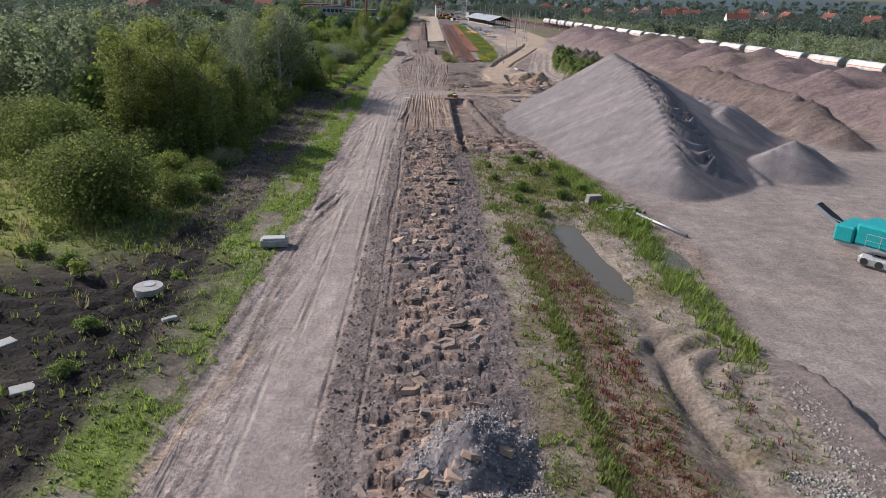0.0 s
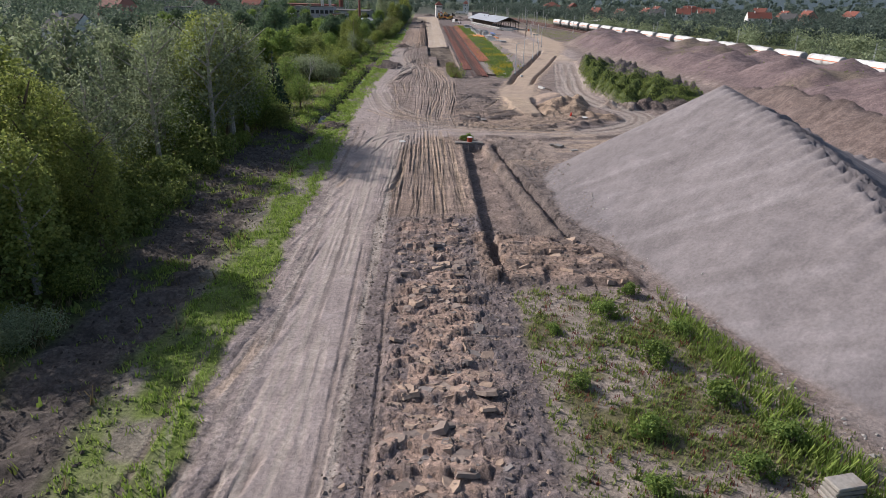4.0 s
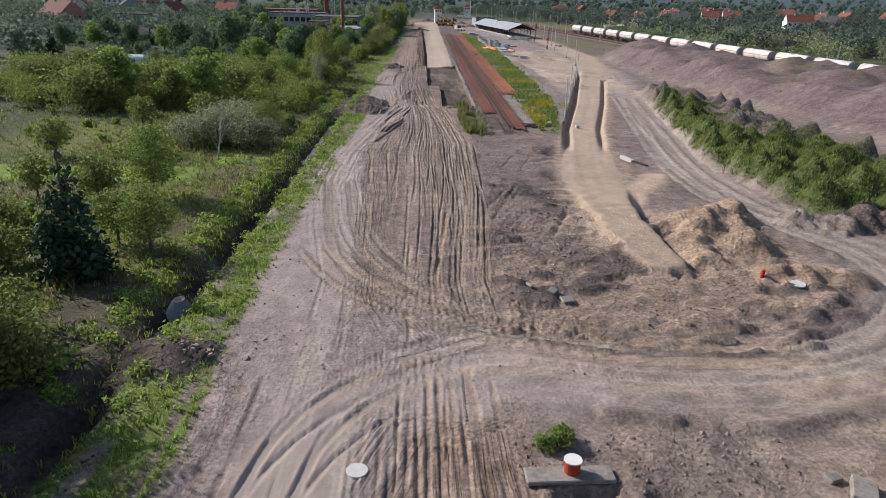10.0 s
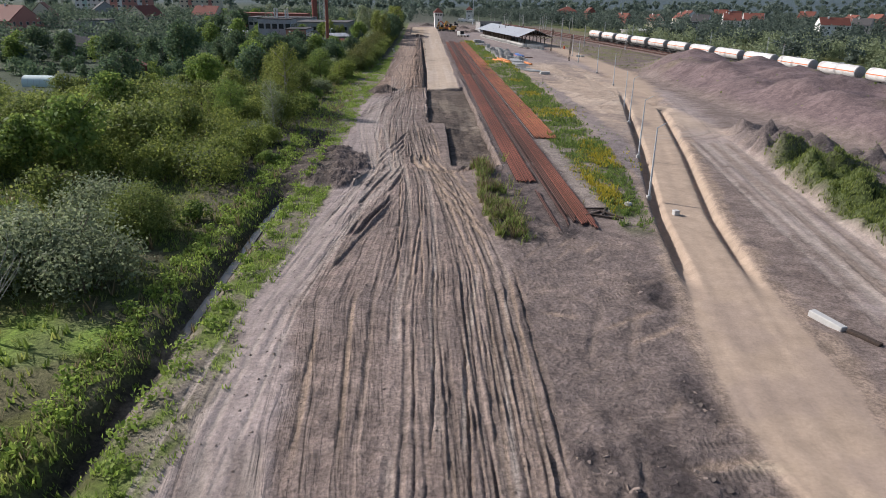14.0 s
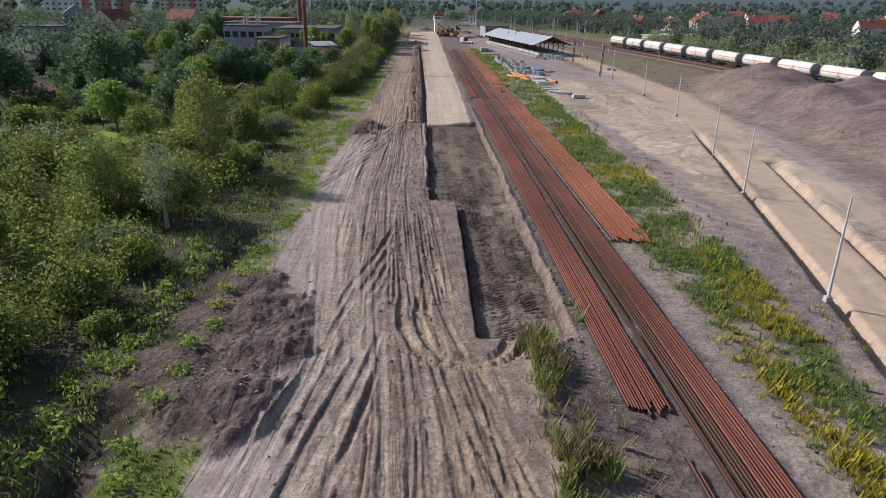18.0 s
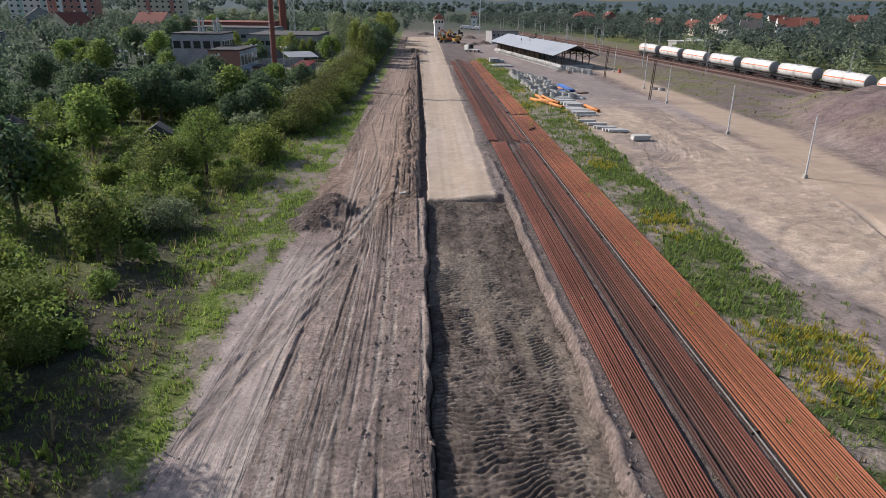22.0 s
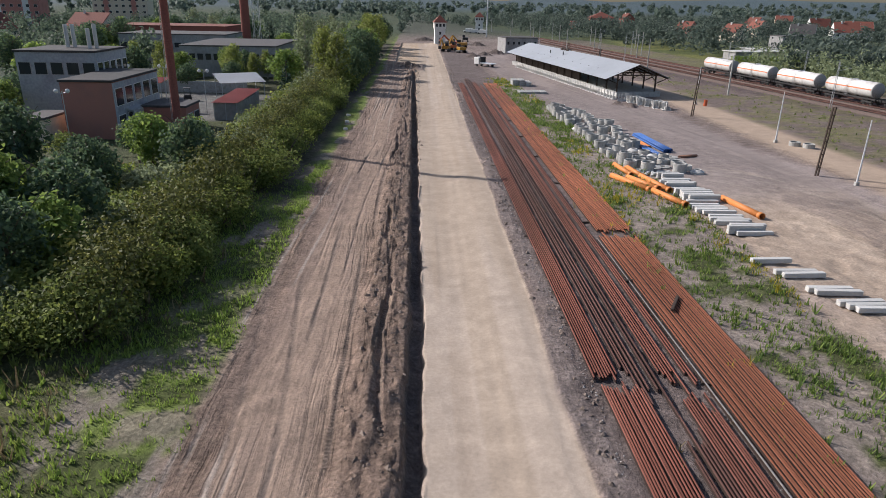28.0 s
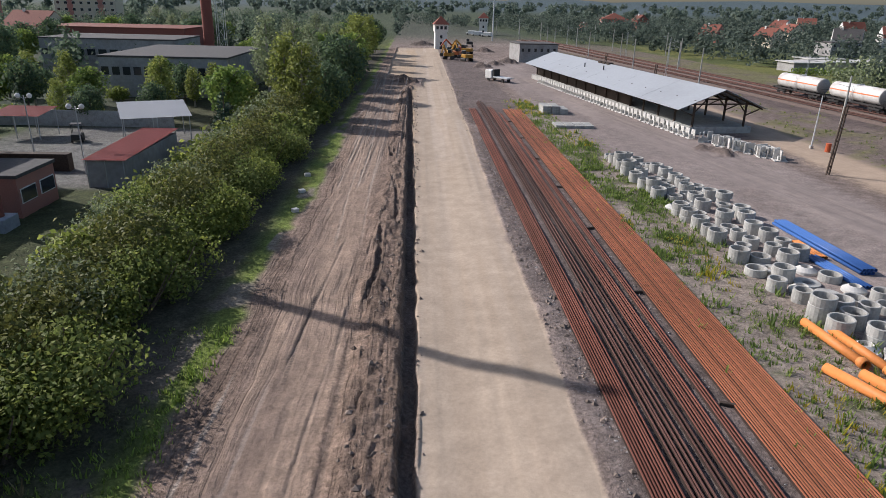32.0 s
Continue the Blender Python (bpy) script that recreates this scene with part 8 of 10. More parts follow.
for k in range(7):
    put("kerb_stone", KERB, 26.0 + 0.36 * k, 356.6 + 0.3 * math.sin(k), zs(27, 357) + 0.02, 92 + 5 * math.sin(k * 2.2), "pale concrete kerb stone lying loose", "kerb stone", "loose kerb stones")


def pipe_obj(name, a, b, ro, material, label, group, bell=0.0):
    a, b = Vector(a), Vector(b)
    L = (b - a).length
    e = empty(name)
    bm = revolve([(0.02, ro * 0.88), (0, ro * 0.93), (0, ro), (L, ro), (L, ro * 0.93), (L - 0.02, ro * 0.88), (L - 0.9, ro * 0.86), (0.9, ro * 0.86), (0.02, ro * 0.88)], 16)
    part("barrel", bm, material, e)
    if bell:
        part("socket", revolve([(-0.02, ro), (-0.02, ro * bell), (0.35, ro * bell), (0.45, ro)], 16), material, e)
    d = b - a
    e.matrix_world = Matrix.Translation(a) @ Matrix.Rotation(math.atan2(-d.x, d.y), 4, "Z") @ Matrix.Rotation(math.asin(d.z / L), 4, "X")
    return tagged(e, label, "pipe", group)


OG = "orange sewer pipes in the yard"
for ax, ay, bx, by, rr in ((22.5, 334.9, 20.2, 340.6, 0.27), (23.4, 335.3, 21.7, 340.0, 0.27), (24.3, 334.6, 23.2, 340.4, 0.27), (24.0, 329.7, 22.6, 335.0, 0.27), (29.4, 326.6, 28.4, 332.4, 0.27), (22.4, 340.8, 21.9, 345.6, 0.25), (23.4, 340.0, 22.9, 344.6, 0.25)):
    pipe_obj("sewer_pipe", (ax, ay, zs(ax, ay) + rr), (bx, by, zs(bx, by) + rr), rr, ORANGE_PIPE, "orange plastic sewer pipe lying on the ground", OG, 1.16)
for k in range(3):
    pipe_obj("sewer_pipe", (28.9 + 0.23 * k, 356.0, zs(29, 357) + 0.12), (28.8 + 0.23 * k, 359.6, zs(29, 357) + 0.12), 0.10, ORANGE_PIPE, "thin orange pipe in a small bundle", OG, 1.2)
BG = "blue water pipes in bundles"
for k in range(4):
    for q in range(2):
        pipe_obj("water_pipe", (30.2 + 0.27 * k + 0.13 * q, 353.2, zs(31, 354) + 0.13 + 0.23 * q), (29.6 + 0.27 * k + 0.13 * q, 364.0, zs(31, 360) + 0.13 + 0.23 * q), 0.125, BLUE_PIPE, "blue plastic water pipe in a bundle", BG)
for k in range(4):
    pipe_obj("water_pipe", (28.5 + 0.27 * k, 350.8, zs(29, 351) + 0.12), (28.0 + 0.27 * k, 356.4, zs(29, 356) + 0.12), 0.115, BLUE_PIPE, "blue plastic water pipe lying on the ground", BG)
for k in range(3):
    pipe_obj("clay_pipe", (31.0 + 0.3 * k, 350.4, zs(32, 351) + 0.14), (32.9 + 0.3 * k, 351.2, zs(32, 351) + 0.14), 0.13, mat("clay", (0.28, 0.15, 0.10), 0.8, grain=0.2) if "clay" not in bpy.data.materials else bpy.data.materials["clay"], "brown clay pipe lying in the yard", "brown clay pipes")


def u_stone(name="wall_element"):
    bm = B()
    box(bm, -0.5, -0.45, 0, 0.5, 0.45, 0.14)
    box(bm, -0.5, -0.45, 0.14, 0.5, -0.33, 1.25)
    box(bm, -0.08, -0.33, 0.14, 0.08, 0.2, 0.6)
    me = bpy.data.meshes.new(name)
    bm.to_mesh(me)
    bm.free()
    me.materials.append(WHITE_CONCRETE)
    return me


UST = u_stone()
WG = "white concrete wall elements"
r = np.random.default_rng(9)
for k in range(36):
    t = r.random()
    x, y = 38.2 + 5.4 * t + 0.9 * r.normal() * 0.6, 398.8 - 12.0 * t + 1.3 * r.random()
    put("wall_element", UST, x, y, zs(x, y), 200 + 60 * r.normal() * 0.5, "white concrete wall element standing among others", "wall element", WG)
for k in range(46):
    y = 401.5 + k * 1.42
    x = 37.2 - (y - 401.5) * 0.152
    put("wall_element", UST, x, y, zs(x, y), 96 + 6 * math.sin(k * 2.2), "pale concrete wall element standing in a long row", "wall element", "concrete wall elements in a row")
BLOCK = slab_mesh(1.3, 0.9, 0.42, "paving_pack", CONCRETE)
for i in range(3):
    for j in range(4):
        for q in range(3 if i < 2 else 2):
            put("paving_pack", BLOCK, 20.9 + 1.42 * i, 420.5 + 1.0 * j + 0.1 * q, zs(22, 422) + 0.43 * q, 0, "grey pack of concrete paving blocks in a stack", "paving pack", "stacked paving packs")
for i in range(4):
    for j in range(3):
        put("paving_pack", BLOCK, 20.6 + 1.42 * i, 408.0 + 1.1 * j, zs(22, 409), 5 * math.sin(i + j), "grey pack of concrete paving blocks on the ground", "paving pack", "stacked paving packs")
for x, y in ((49.4, 358.4), (50.5, 357.0)):
    put("shaft_ring", RINGS[1][0], x, y, zs(x, y), 0, "concrete shaft ring standing on sand", "concrete ring", "concrete rings stored in the yard")
bm = B()
rod(bm, (0, 0, 0), (0, 0, 1.1), 0.34, 0.32, 14)
tagged(part("orange_barrel", bm, mat("red_orange_plastic", (0.45, 0.10, 0.04), 0.5), None), "red-orange plastic shaft section beside a pole", "shaft section").matrix_world = pose(52.0, 394.0, zs(52, 394))


# ---------------------------------------------------------------- buildings
def gable(bm, w, d, z0, z1, over=0.0):
    """Roof prism with the ridge along y."""
    a = [bm.verts.new(v) for v in ((-w / 2 - over, -d / 2 - over, z0), (w / 2 + over, -d / 2 - over, z0), (w / 2 + over, d / 2 + over, z0), (-w / 2 - over, d / 2 + over, z0), (0, -d / 2 - over, z1), (0, d / 2 + over, z1))]
    for f in ((0, 1, 4), (2, 3, 5), (1, 2, 5, 4), (3, 0, 4, 5), (3, 2, 1, 0)):
        bm.faces.new([a[i] for i in f])


def hip(bm, w, d, z0, z1, over=0.4, ridge_len=0.4):
    x, y = w / 2 + over, d / 2 + over
    k = max(0.0, y - x) + ridge_len * 0.1
    a = [bm.verts.new(v) for v in ((-x, -y, z0), (x, -y, z0), (x, y, z0), (-x, y, z0), (0, -k, z1), (0, k, z1))]
    for f in ((0, 1, 4), (2, 3, 5), (1, 2, 5, 4), (3, 0, 4, 5), (3, 2, 1, 0)):
        bm.faces.new([a[i] for i in f])


def window(parent, x, y, z, w, h, face, frame_mat=None):
    """A window with frame and pane on a wall; face is the wall's outward direction: 'x-', 'x+', 'y-', 'y+'."""
    bm = B()
    t = 0.05
    if face[0] == "y":
        s = -1 if face[1] == "-" else 1
        box(bm, x - w / 2, y - t, z, x + w / 2, y + t, z + h)
        f = part("window_frame", bm, frame_mat or WHITE_RENDER, parent)
        bm = B()
        box(bm, x - w / 2 + 0.08, y - t + s * 0.02, z + 0.08, x + w / 2 - 0.08, y + t + s * 0.02, z + h - 0.08)
    else:
        s = -1 if face[1] == "-" else 1
        box(bm, x - t, y - w / 2, z, x + t, y + w / 2, z + h)
        f = part("window_frame", bm, frame_mat or WHITE_RENDER, parent)
        bm = B()
        box(bm, x - t + s * 0.02, y - w / 2 + 0.08, z + 0.08, x + t + s * 0.02, y + w / 2 - 0.08, z + h - 0.08)
    part("pane", bm, GLASS, f)


def house(x, y, w, d, h, rise, wall, roof, rz=0, kind="gable", label="", chimneys=1, storeys=2, group="distant houses"):
    e = empty("house", pose(x, y, zs(x, y), 0, 0, rz))
    bm = B()
    box(bm, -w / 2, -d / 2, -0.5, w / 2, d / 2, h)
    if kind == "gable":
        gable(bm, w - 0.02, d - 0.02, h, h + rise)
    part("wall", bm, wall, e)
    bm = B()
    if kind == "gable":
        gable(bm, w, d, h + 0.02, h + rise + 0.35, 0.0)
        for v in bm.verts:
            v.co.x *= 1.08
            v.co.y *= 0.97
        rf = part("roof", bm, roof, e)
    elif kind == "hip":
        hip(bm, w, d, h, h + rise)
        rf = part("roof", bm, roof, e)
    else:
        box(bm, -w / 2 - 0.2, -d / 2 - 0.2, h, w / 2 + 0.2, d / 2 + 0.2, h + 0.35)
        rf = part("roof", bm, roof, e)
    for k in range(chimneys):
        bm = B()
        cy = d * (0.2 - 0.4 * k)
        box(bm, -0.9, cy - 0.35, h + rise * 0.3, -0.3, cy + 0.35, h + rise + 0.9)
        part("chimney", bm, BRICK_RED if k % 2 else WHITE_RENDER, rf)
    for s in range(storeys):
        z = 0.9 + s * (h / max(1, storeys))
        n = max(2, int(w / 2.8))
        for k in range(n):
            window(e, -w / 2 + w * (k + 0.5) / n, -d / 2, z, 1.1, 1.35, "y-")
        n = max(2, int(d / 3.2))
        for k in range(n):
            yy = -d / 2 + d * (k + 0.5) / n
            window(e, -w / 2, yy, z, 1.1, 1.35, "x-")
            window(e, w / 2, yy, z, 1.1, 1.35, "x+")
    return tagged(e, label, "house", group)


for x, y, w, d, h, rise, wm, rm, rz, kd, lb in (
    (252, 668, 12, 15, 5.5, 4.5, WHITE_RENDER, ROOF_RED, 70, "gable", "white house with a steep red tiled roof"),
    (242, 545, 10, 17, 5.8, 4.0, WHITE_RENDER, ROOF_RED, 78, "gable", "white two-storey house with a red tiled roof"),
    (164, 632, 9, 11, 4.5, 4.0, CREAM, ROOF_RED, 20, "gable", "cream house with a red gable roof"),
    (190, 614, 10, 12, 5.0, 4.2, WHITE_RENDER, ROOF_DARK, 60, "gable", "white house with a dark gable roof"),
    (205, 690, 10, 12, 5.0, 4.2, CREAM, ROOF_RED, 10, "gable", "cream house with a red gable roof"),
    (152, 668, 9, 10, 4.5, 4.0, PINK, ROOF_RED, 40, "gable", "pink house with a red gable roof"),
    (238, 763, 11, 12, 5.5, 4.5, WHITE_RENDER, ROOF_RED, 15, "gable", "white house with a red roof among trees"),
    (305, 852, 12, 14, 5.5, 5.0, CREAM, ROOF_RED, 65, "gable", "cream house with a red roof among trees"),
    (262, 725, 11, 13, 5.5, 5.0, WHITE_RENDER, ROOF_RED, 80, "gable", "white house with a bright red roof"),
    (211, 613, 10, 12, 6.0, 4.5, WHITE_RENDER, ROOF_RED, 72, "gable", "white house with a red roof and a balcony"),
    (300, 620, 11, 13, 5.5, 5.0, CREAM, ROOF_RED, 0, "gable", "tall cream house with a red gable roof"),
    (330, 640, 11, 13, 5.5, 5.5, PINK, ROOF_RED, 5, "gable", "tall pink house with a red gable roof"),
    (360, 560, 11, 13, 5.5, 5.0, CREAM, ROOF_RED, 30, "gable", "cream house with a steep red roof"),
    (345, 760, 12, 14, 6, 5.0, CREAM, ROOF_RED, 45, "gable", "cream house with a red roof among trees"),
    (400, 690, 12, 14, 6, 5.0, WHITE_RENDER, ROOF_RED, 20, "gable", "white house with a red roof far off"),
    (285, 585, 10, 12, 5, 4.0, GREY_RENDER, ROOF_DARK, 50, "gable", "grey house with a dark roof"),
    (131, 778, 17, 12, 8.0, 4.0, PINK, ROOF_RED, -5, "hip", "large pink house with a red hipped roof"),
    (113, 780, 9, 7, 3.5, 1.6, PINK, ROOF_RED, 85, "gable", "low pink annexe with a red roof"),
    (161, 815, 9, 9, 7, 3.5, BRICK_RED, ROOF_RED, 10, "gable", "small red brick house with a gable roof"),
    (193, 830, 26, 9, 4.0, 0.5, WHITE_RENDER, ROOF_DARK, 0, "flat", "long low white building with a flat roof"),
    (167, 582, 14, 9, 5.0, 0.3, GREY_RENDER, ROOF_DARK, 10, "flat", "grey flat-roofed block beside the allotments"),
    (-100, 336, 20, 10, 3.0, 3.2, GREY_RENDER, ROOF_DARK, 5, "hip", "grey bungalow with a dark hipped roof"),
    (-177, 445, 14, 18, 5.0, 6.0, PINK, ROOF_RED, 60, "gable", "large house with a dark red gable roof"),
    (-193, 500, 12, 15, 5.5, 6.0, CREAM, ROOF_RED, 20, "gable", "house with a steep wine-red roof"),
    (-214, 616, 14, 14, 6, 5, GREY_RENDER, ROOF_DARK, 30, "gable", "grey house with a dark roof"),
    (-150, 520, 13, 15, 5.5, 5, CREAM, ROOF_RED, -20, "gable", "house with a red roof among trees"),
    (-140, 438, 14, 12, 6.0, 0.3, GREY_RENDER, ROOF_DARK, 12, "flat", "grey flat-roofed building behind trees"),
    (-124, 545, 16, 14, 6, 4.5, CREAM, ROOF_RED, 85, "gable", "building with a broad red roof"),
    (-125, 200, 10, 12, 4.5, 4.5, BRICK_RED, ROOF_RED, 40, "gable", "brick house with a dark red roof"),
    (-105, 245, 10, 12, 4.5, 4.0, WHITE_RENDER, ROOF_DARK, 70, "gable", "white house with a grey roof behind the wood"),
):
    house(x, y, w, d, h, rise, wm, rm, rz, kd, lb, 1 if kd != "flat" else 0, 1 if h < 4.2 else 2, "distant houses" if x > 0 else "houses of the town")


def block(x, y, w, d, h, rz, wall, label, floors, accent=None):
    e = empty("apartment_block", pose(x, y, 0, 0, 0, rz))
    bm = B()
    box(bm, -w / 2, -d / 2, -0.5, w / 2, d / 2, h)
    part("wall", bm, wall, e)
    bm = B()
    box(bm, -w / 2 - 0.15, -d / 2 - 0.15, h, w / 2 + 0.15, d / 2 + 0.15, h + 0.5)
    part("roof", bm, ROOF_DARK, e)
    if accent:
        for k in (-1, 1):
            bm = B()
            box(bm, k * w * 0.25 - 1.5, -d / 2 - 0.06, 0, k * w * 0.25 + 1.5, -d / 2 - 0.003, h - 0.1)
            part("colour_panel", bm, accent, e)
    n = int(w / 3.4)
    for f in range(floors):
        for k in range(n):
            window(e, -w / 2 + w * (k + 0.5) / n, -d / 2 - 0.08, 1.0 + f * (h - 0.8) / floors, 1.6, 1.4, "y-")
    return tagged(e, label, "apartment block", "apartment blocks of the town")


MINT = mat("mint_render", (0.42, 0.55, 0.50), 0.9, grain=0.08)
block(-205, 640, 26, 12, 17, 8, PINK, "pink panel apartment block with white bands", 5, WHITE_RENDER)
block(-236, 655, 26, 12, 17, 8, WHITE_RENDER, "white and mint apartment block", 5, MINT)
block(-172, 690, 30, 12, 17, 5, CREAM, "cream panel apartment block far off", 5, PINK)


def works_block(name, x0, y0, x1, y1, h, wall, label, ribbon=None, roof=None):
    """Flat-roofed works building; ribbon: (z, height, panes) on the near side and on the side facing the site."""
    e = empty(name)
    bm = B()
    box(bm, x0, y0, -0.4, x1, y1, h)
    part("wall", bm, wall, e)
    bm = B()
    box(bm, x0 - 0.15, y0 - 0.15, h, x1 + 0.15, y1 + 0.15, h + 0.28, 0.03)
    part("roof", bm, roof or ROOF_DARK, e)
    for z, hh, n, faces in ribbon or ():
        for k in range(n):
            if "y" in faces:
                window(e, x0 + (x1 - x0) * (k + 0.5) / n, y0, z, (x1 - x0) / n * 0.78, hh, "y-", GREY_RENDER)
            if "x" in faces:
                window(e, x1, y0 + (y1 - y0) * (k + 0.5) / n, z, (y1 - y0) / n * 0.78, hh, "x+", WHITE_RENDER)
    return tagged(e, label, "works building", "works buildings beside the site")


PINK_TILE = mat("pink_tile", (0.36, 0.165, 0.125), 0.8, grain=0.15, scale=10, spots=(0.30, 0.15, 0.12), spot_scale=0.6, bump=0.004, bump_scale=14)
BLUE_GREY = mat("blue_grey_render", (0.33, 0.35, 0.37), 0.85, grain=0.18, scale=3, spots=(0.24, 0.25, 0.27), spot_scale=0.5)
works_block("works_block", -43.9, 357.8, -37.6, 372.5, 7.0, PINK_TILE, "two-storey works block with pink tiles and dark flat roof")
bm = B()
box(bm, -37.59, 357.8, 0, -37.52, 372.5, 6.9)
part("side_facing", bm, BLUE_GREY, bpy.data.objects["works_block"], "pale blue-grey side wall")
for k in range(5):
    window(bpy.data.objects["works_block"], -37.52, 359.3 + 2.9 * k, 4.0, 2.2, 2.2, "x+", WHITE_RENDER)
    if k != 2:
        window(bpy.data.objects["works_block"], -37.52, 359.3 + 2.9 * k, 1.0, 2.0, 1.9, "x+", WHITE_RENDER)
works_block("works_block", -55, 369, -44.2, 379, 9.6, BLUE_GREY, "tall pale grey works block with a flat roof", [(6.6, 1.7, 5, "yx")], ROOF_DARK)
works_block("works_annexe", -36.6, 363.4, -30.9, 369.0, 3.2, PINK_TILE, "low pink annexe with a dark flat roof", [(1.1, 1.2, 2, "x")])
works_block("works_hall", -54, 431, -32.4, 459, 6.6, GREY_RENDER, "long grey works hall with a ribbon of dark windows", [(3.6, 1.5, 12, "y")])
works_block("works_hall", -82, 466, -53, 484, 7.2, GREY_RENDER, "grey works hall with flat roof and small windows", [(3.8, 1.4, 12, "y")])
works_block("works_hall", -100, 500, -62, 522, 8.0, BRICK_RED, "red-roofed works hall among trees", [(4.2, 1.6, 12, "y")], ROOF_RED)
works_block("low_shed", -48, 355, -45, 361, 2.8, CREAM, "low cream shed beside the works", None)
for x, y, h in ((-50.6, 375, 3.2), (-49.9, 375.6, 3.2), (-46.6, 373, 2.8), (-46.0, 373.8, 3.4)):
    bm = B()
    rod(bm, (0, 0, 0), (0, 0, h), 0.28, 0.28, 12)
    tagged(part("roof_duct", bm, STEEL_GREY, None), "shiny metal exhaust duct on the works roof", "duct", "roof ducts").matrix_world = pose(x, y, 9.8)
for k in range(4):
    bm = B()
    rod(bm, (0, 0, 0), (0, 0, 3.2), 0.3, 0.3, 12)
    rod(bm, (0, 0, 3.1), (-1.1, 0, 3.3), 0.3, 0.3, 12)
    tagged(part("silver_duct", bm, STEEL_GREY, None), "silver ventilation duct against the works wall", "duct", "wall ducts").matrix_world = pose(-36.6, 366.6 + k * 1.0 - 5.5, 0.0 + 0.05)


def chimney(x, y, h, r0, r1, material, label, ladder=True):
    e = empty("factory_chimney", pose(x, y, 0))
    bm = B()
    for k in range(6):
        a, b = h * k / 6, h * (k + 1) / 6
        ra, rb = r0 + (r1 - r0) * k / 6, r0 + (r1 - r0) * (k + 1) / 6
        rod(bm, (0, 0, a), (0, 0, b), ra, rb, 20)
        rod(bm, (0, 0, b - 0.12), (0, 0, b), rb + 0.05, rb + 0.05, 20)
    part("shaft", bm, material, e)
    if ladder:
        bm = B()
        for s in (-0.2, 0.2):
            rod(bm, (-r0 - 0.15, s, 1), (-r1 - 0.15, s, h), 0.03, 0.03, 5)
        for k in range(int(h / 0.6)):
            z = 1 + k * 0.6
            rr = r0 + (r1 - r0) * z / h
            rod(bm, (-rr - 0.15, -0.2, z), (-rr - 0.15, 0.2, z), 0.02, 0.02, 4)
        part("ladder", bm, STEEL_GREY, e)
    bm = B()
    box(bm, -r0 - 0.5, -r0 - 0.5, -0.3, r0 + 0.5, r0 + 0.5, 1.0, 0.05)
    part("base", bm, BLUE_GREY, e)
    return tagged(e, label, "factory chimney", "works chimneys")


chimney(-31.2, 360.8, 30, 0.50, 0.44, BRICK_RED, "slim red-brown steel chimney with a ladder")
chimney(-57, 505, 40, 1.5, 1.2, BRICK_RED, "broad red brick chimney behind the hall", False)
e = empty("lattice_stair", pose(-53.2, 504, 0))
for k in range(8):
    bm = B()
    for sx, sy in ((-1, -1), (1, -1), (1, 1), (-1, 1)):
        rod(bm, (sx, sy, k * 3.0), (sx, sy, k * 3.0 + 3.0), 0.08, 0.08, 5)
    beam(bm, (-1, -1, k * 3.0), (1, -1, k * 3.0 + 3.0), 0.08, 0.08)
    beam(bm, (1, -1, k * 3.0), (-1, -1, k * 3.0 + 3.0), 0.08, 0.08)
    beam(bm, (-1, -1, k * 3 + 3.0), (1, -1, k * 3 + 3.0), 0.08, 0.08)
    part("lattice_bay", bm, WHITE_RENDER, e)
tagged(e, "pale lattice tower beside the brick chimney", "lattice tower")


def canopy(x0, y0, x1, y1, z0, z1, roof, label, wall=None, rz=0):
    e = empty("canopy", pose((x0 + x1) / 2, (y0 + y1) / 2, 0, 0, 0, rz))
    w, d = x1 - x0, y1 - y0
    bm = B()
    vs = [bm.verts.new(v) for v in ((-w / 2, -d / 2, z0), (w / 2, -d / 2, z0), (w / 2, d / 2, z1), (-w / 2, d / 2, z1))]
    bm.faces.new(vs)
    bmesh.ops.solidify(bm, geom=bm.faces[:], thickness=0.09)
    part("roof", bm, roof, e)
    for px in (-w / 2 + 0.3, 0, w / 2 - 0.3):
        for py, z in ((-d / 2 + 0.3, z0), (d / 2 - 0.3, z1)):
            bm = B()
            rod(bm, (px, py, -0.2), (px, py, z - 0.05), 0.06, 0.06, 6)
            part("post", bm, STEEL_GREY, e)
    if wall:
        bm = B()
        box(bm, -w / 2 + 0.2, -d / 2 + 0.3, -0.2, w / 2 - 0.2, d / 2 - 0.3, min(z0, z1) - 0.12)
        part("wall", bm, wall, e)
    return tagged(e, label, "canopy", "canopies of the works yard")


PALE_SHEET = mat("pale_sheet", (0.50, 0.51, 0.53), 0.55, grain=0.06)
RED_SHEET = mat("red_sheet", (0.24, 0.045, 0.04), 0.65, grain=0.15, scale=4)
canopy(-35.5, 390.5, -27.8, 398.0, 3.4, 4.3, PALE_SHEET, "pale sheet-metal canopy over the works yard", None, 25)
canopy(-30.3, 372.5, -26.4, 387.0, 2.6, 2.9, RED_SHEET, "long low shed with a dark red sheet roof", GREY_RENDER)
canopy(-51, 393.5, -45, 398.5, 2.8, 3.3, RED_SHEET, "open garage with a faded red roof", None)
bm = B()
box(bm, -60, 402.8, -0.3, -32.5, 403.05, 2.1, 0.02)
tagged(part("yard_wall", bm, CONCRETE, None), "long grey concrete yard wall", "wall", kind="structure")
bm = B()
box(bm, -42.5, 378.6, -0.2, -34.6, 379.6, 1.7, 0.03)
tagged(part("timber_store", bm, TIMBER, None), "low dark timber store in the works yard", "store")
e = empty("forklift", pose(-40.5, 393, 0, 0, 0, 20))
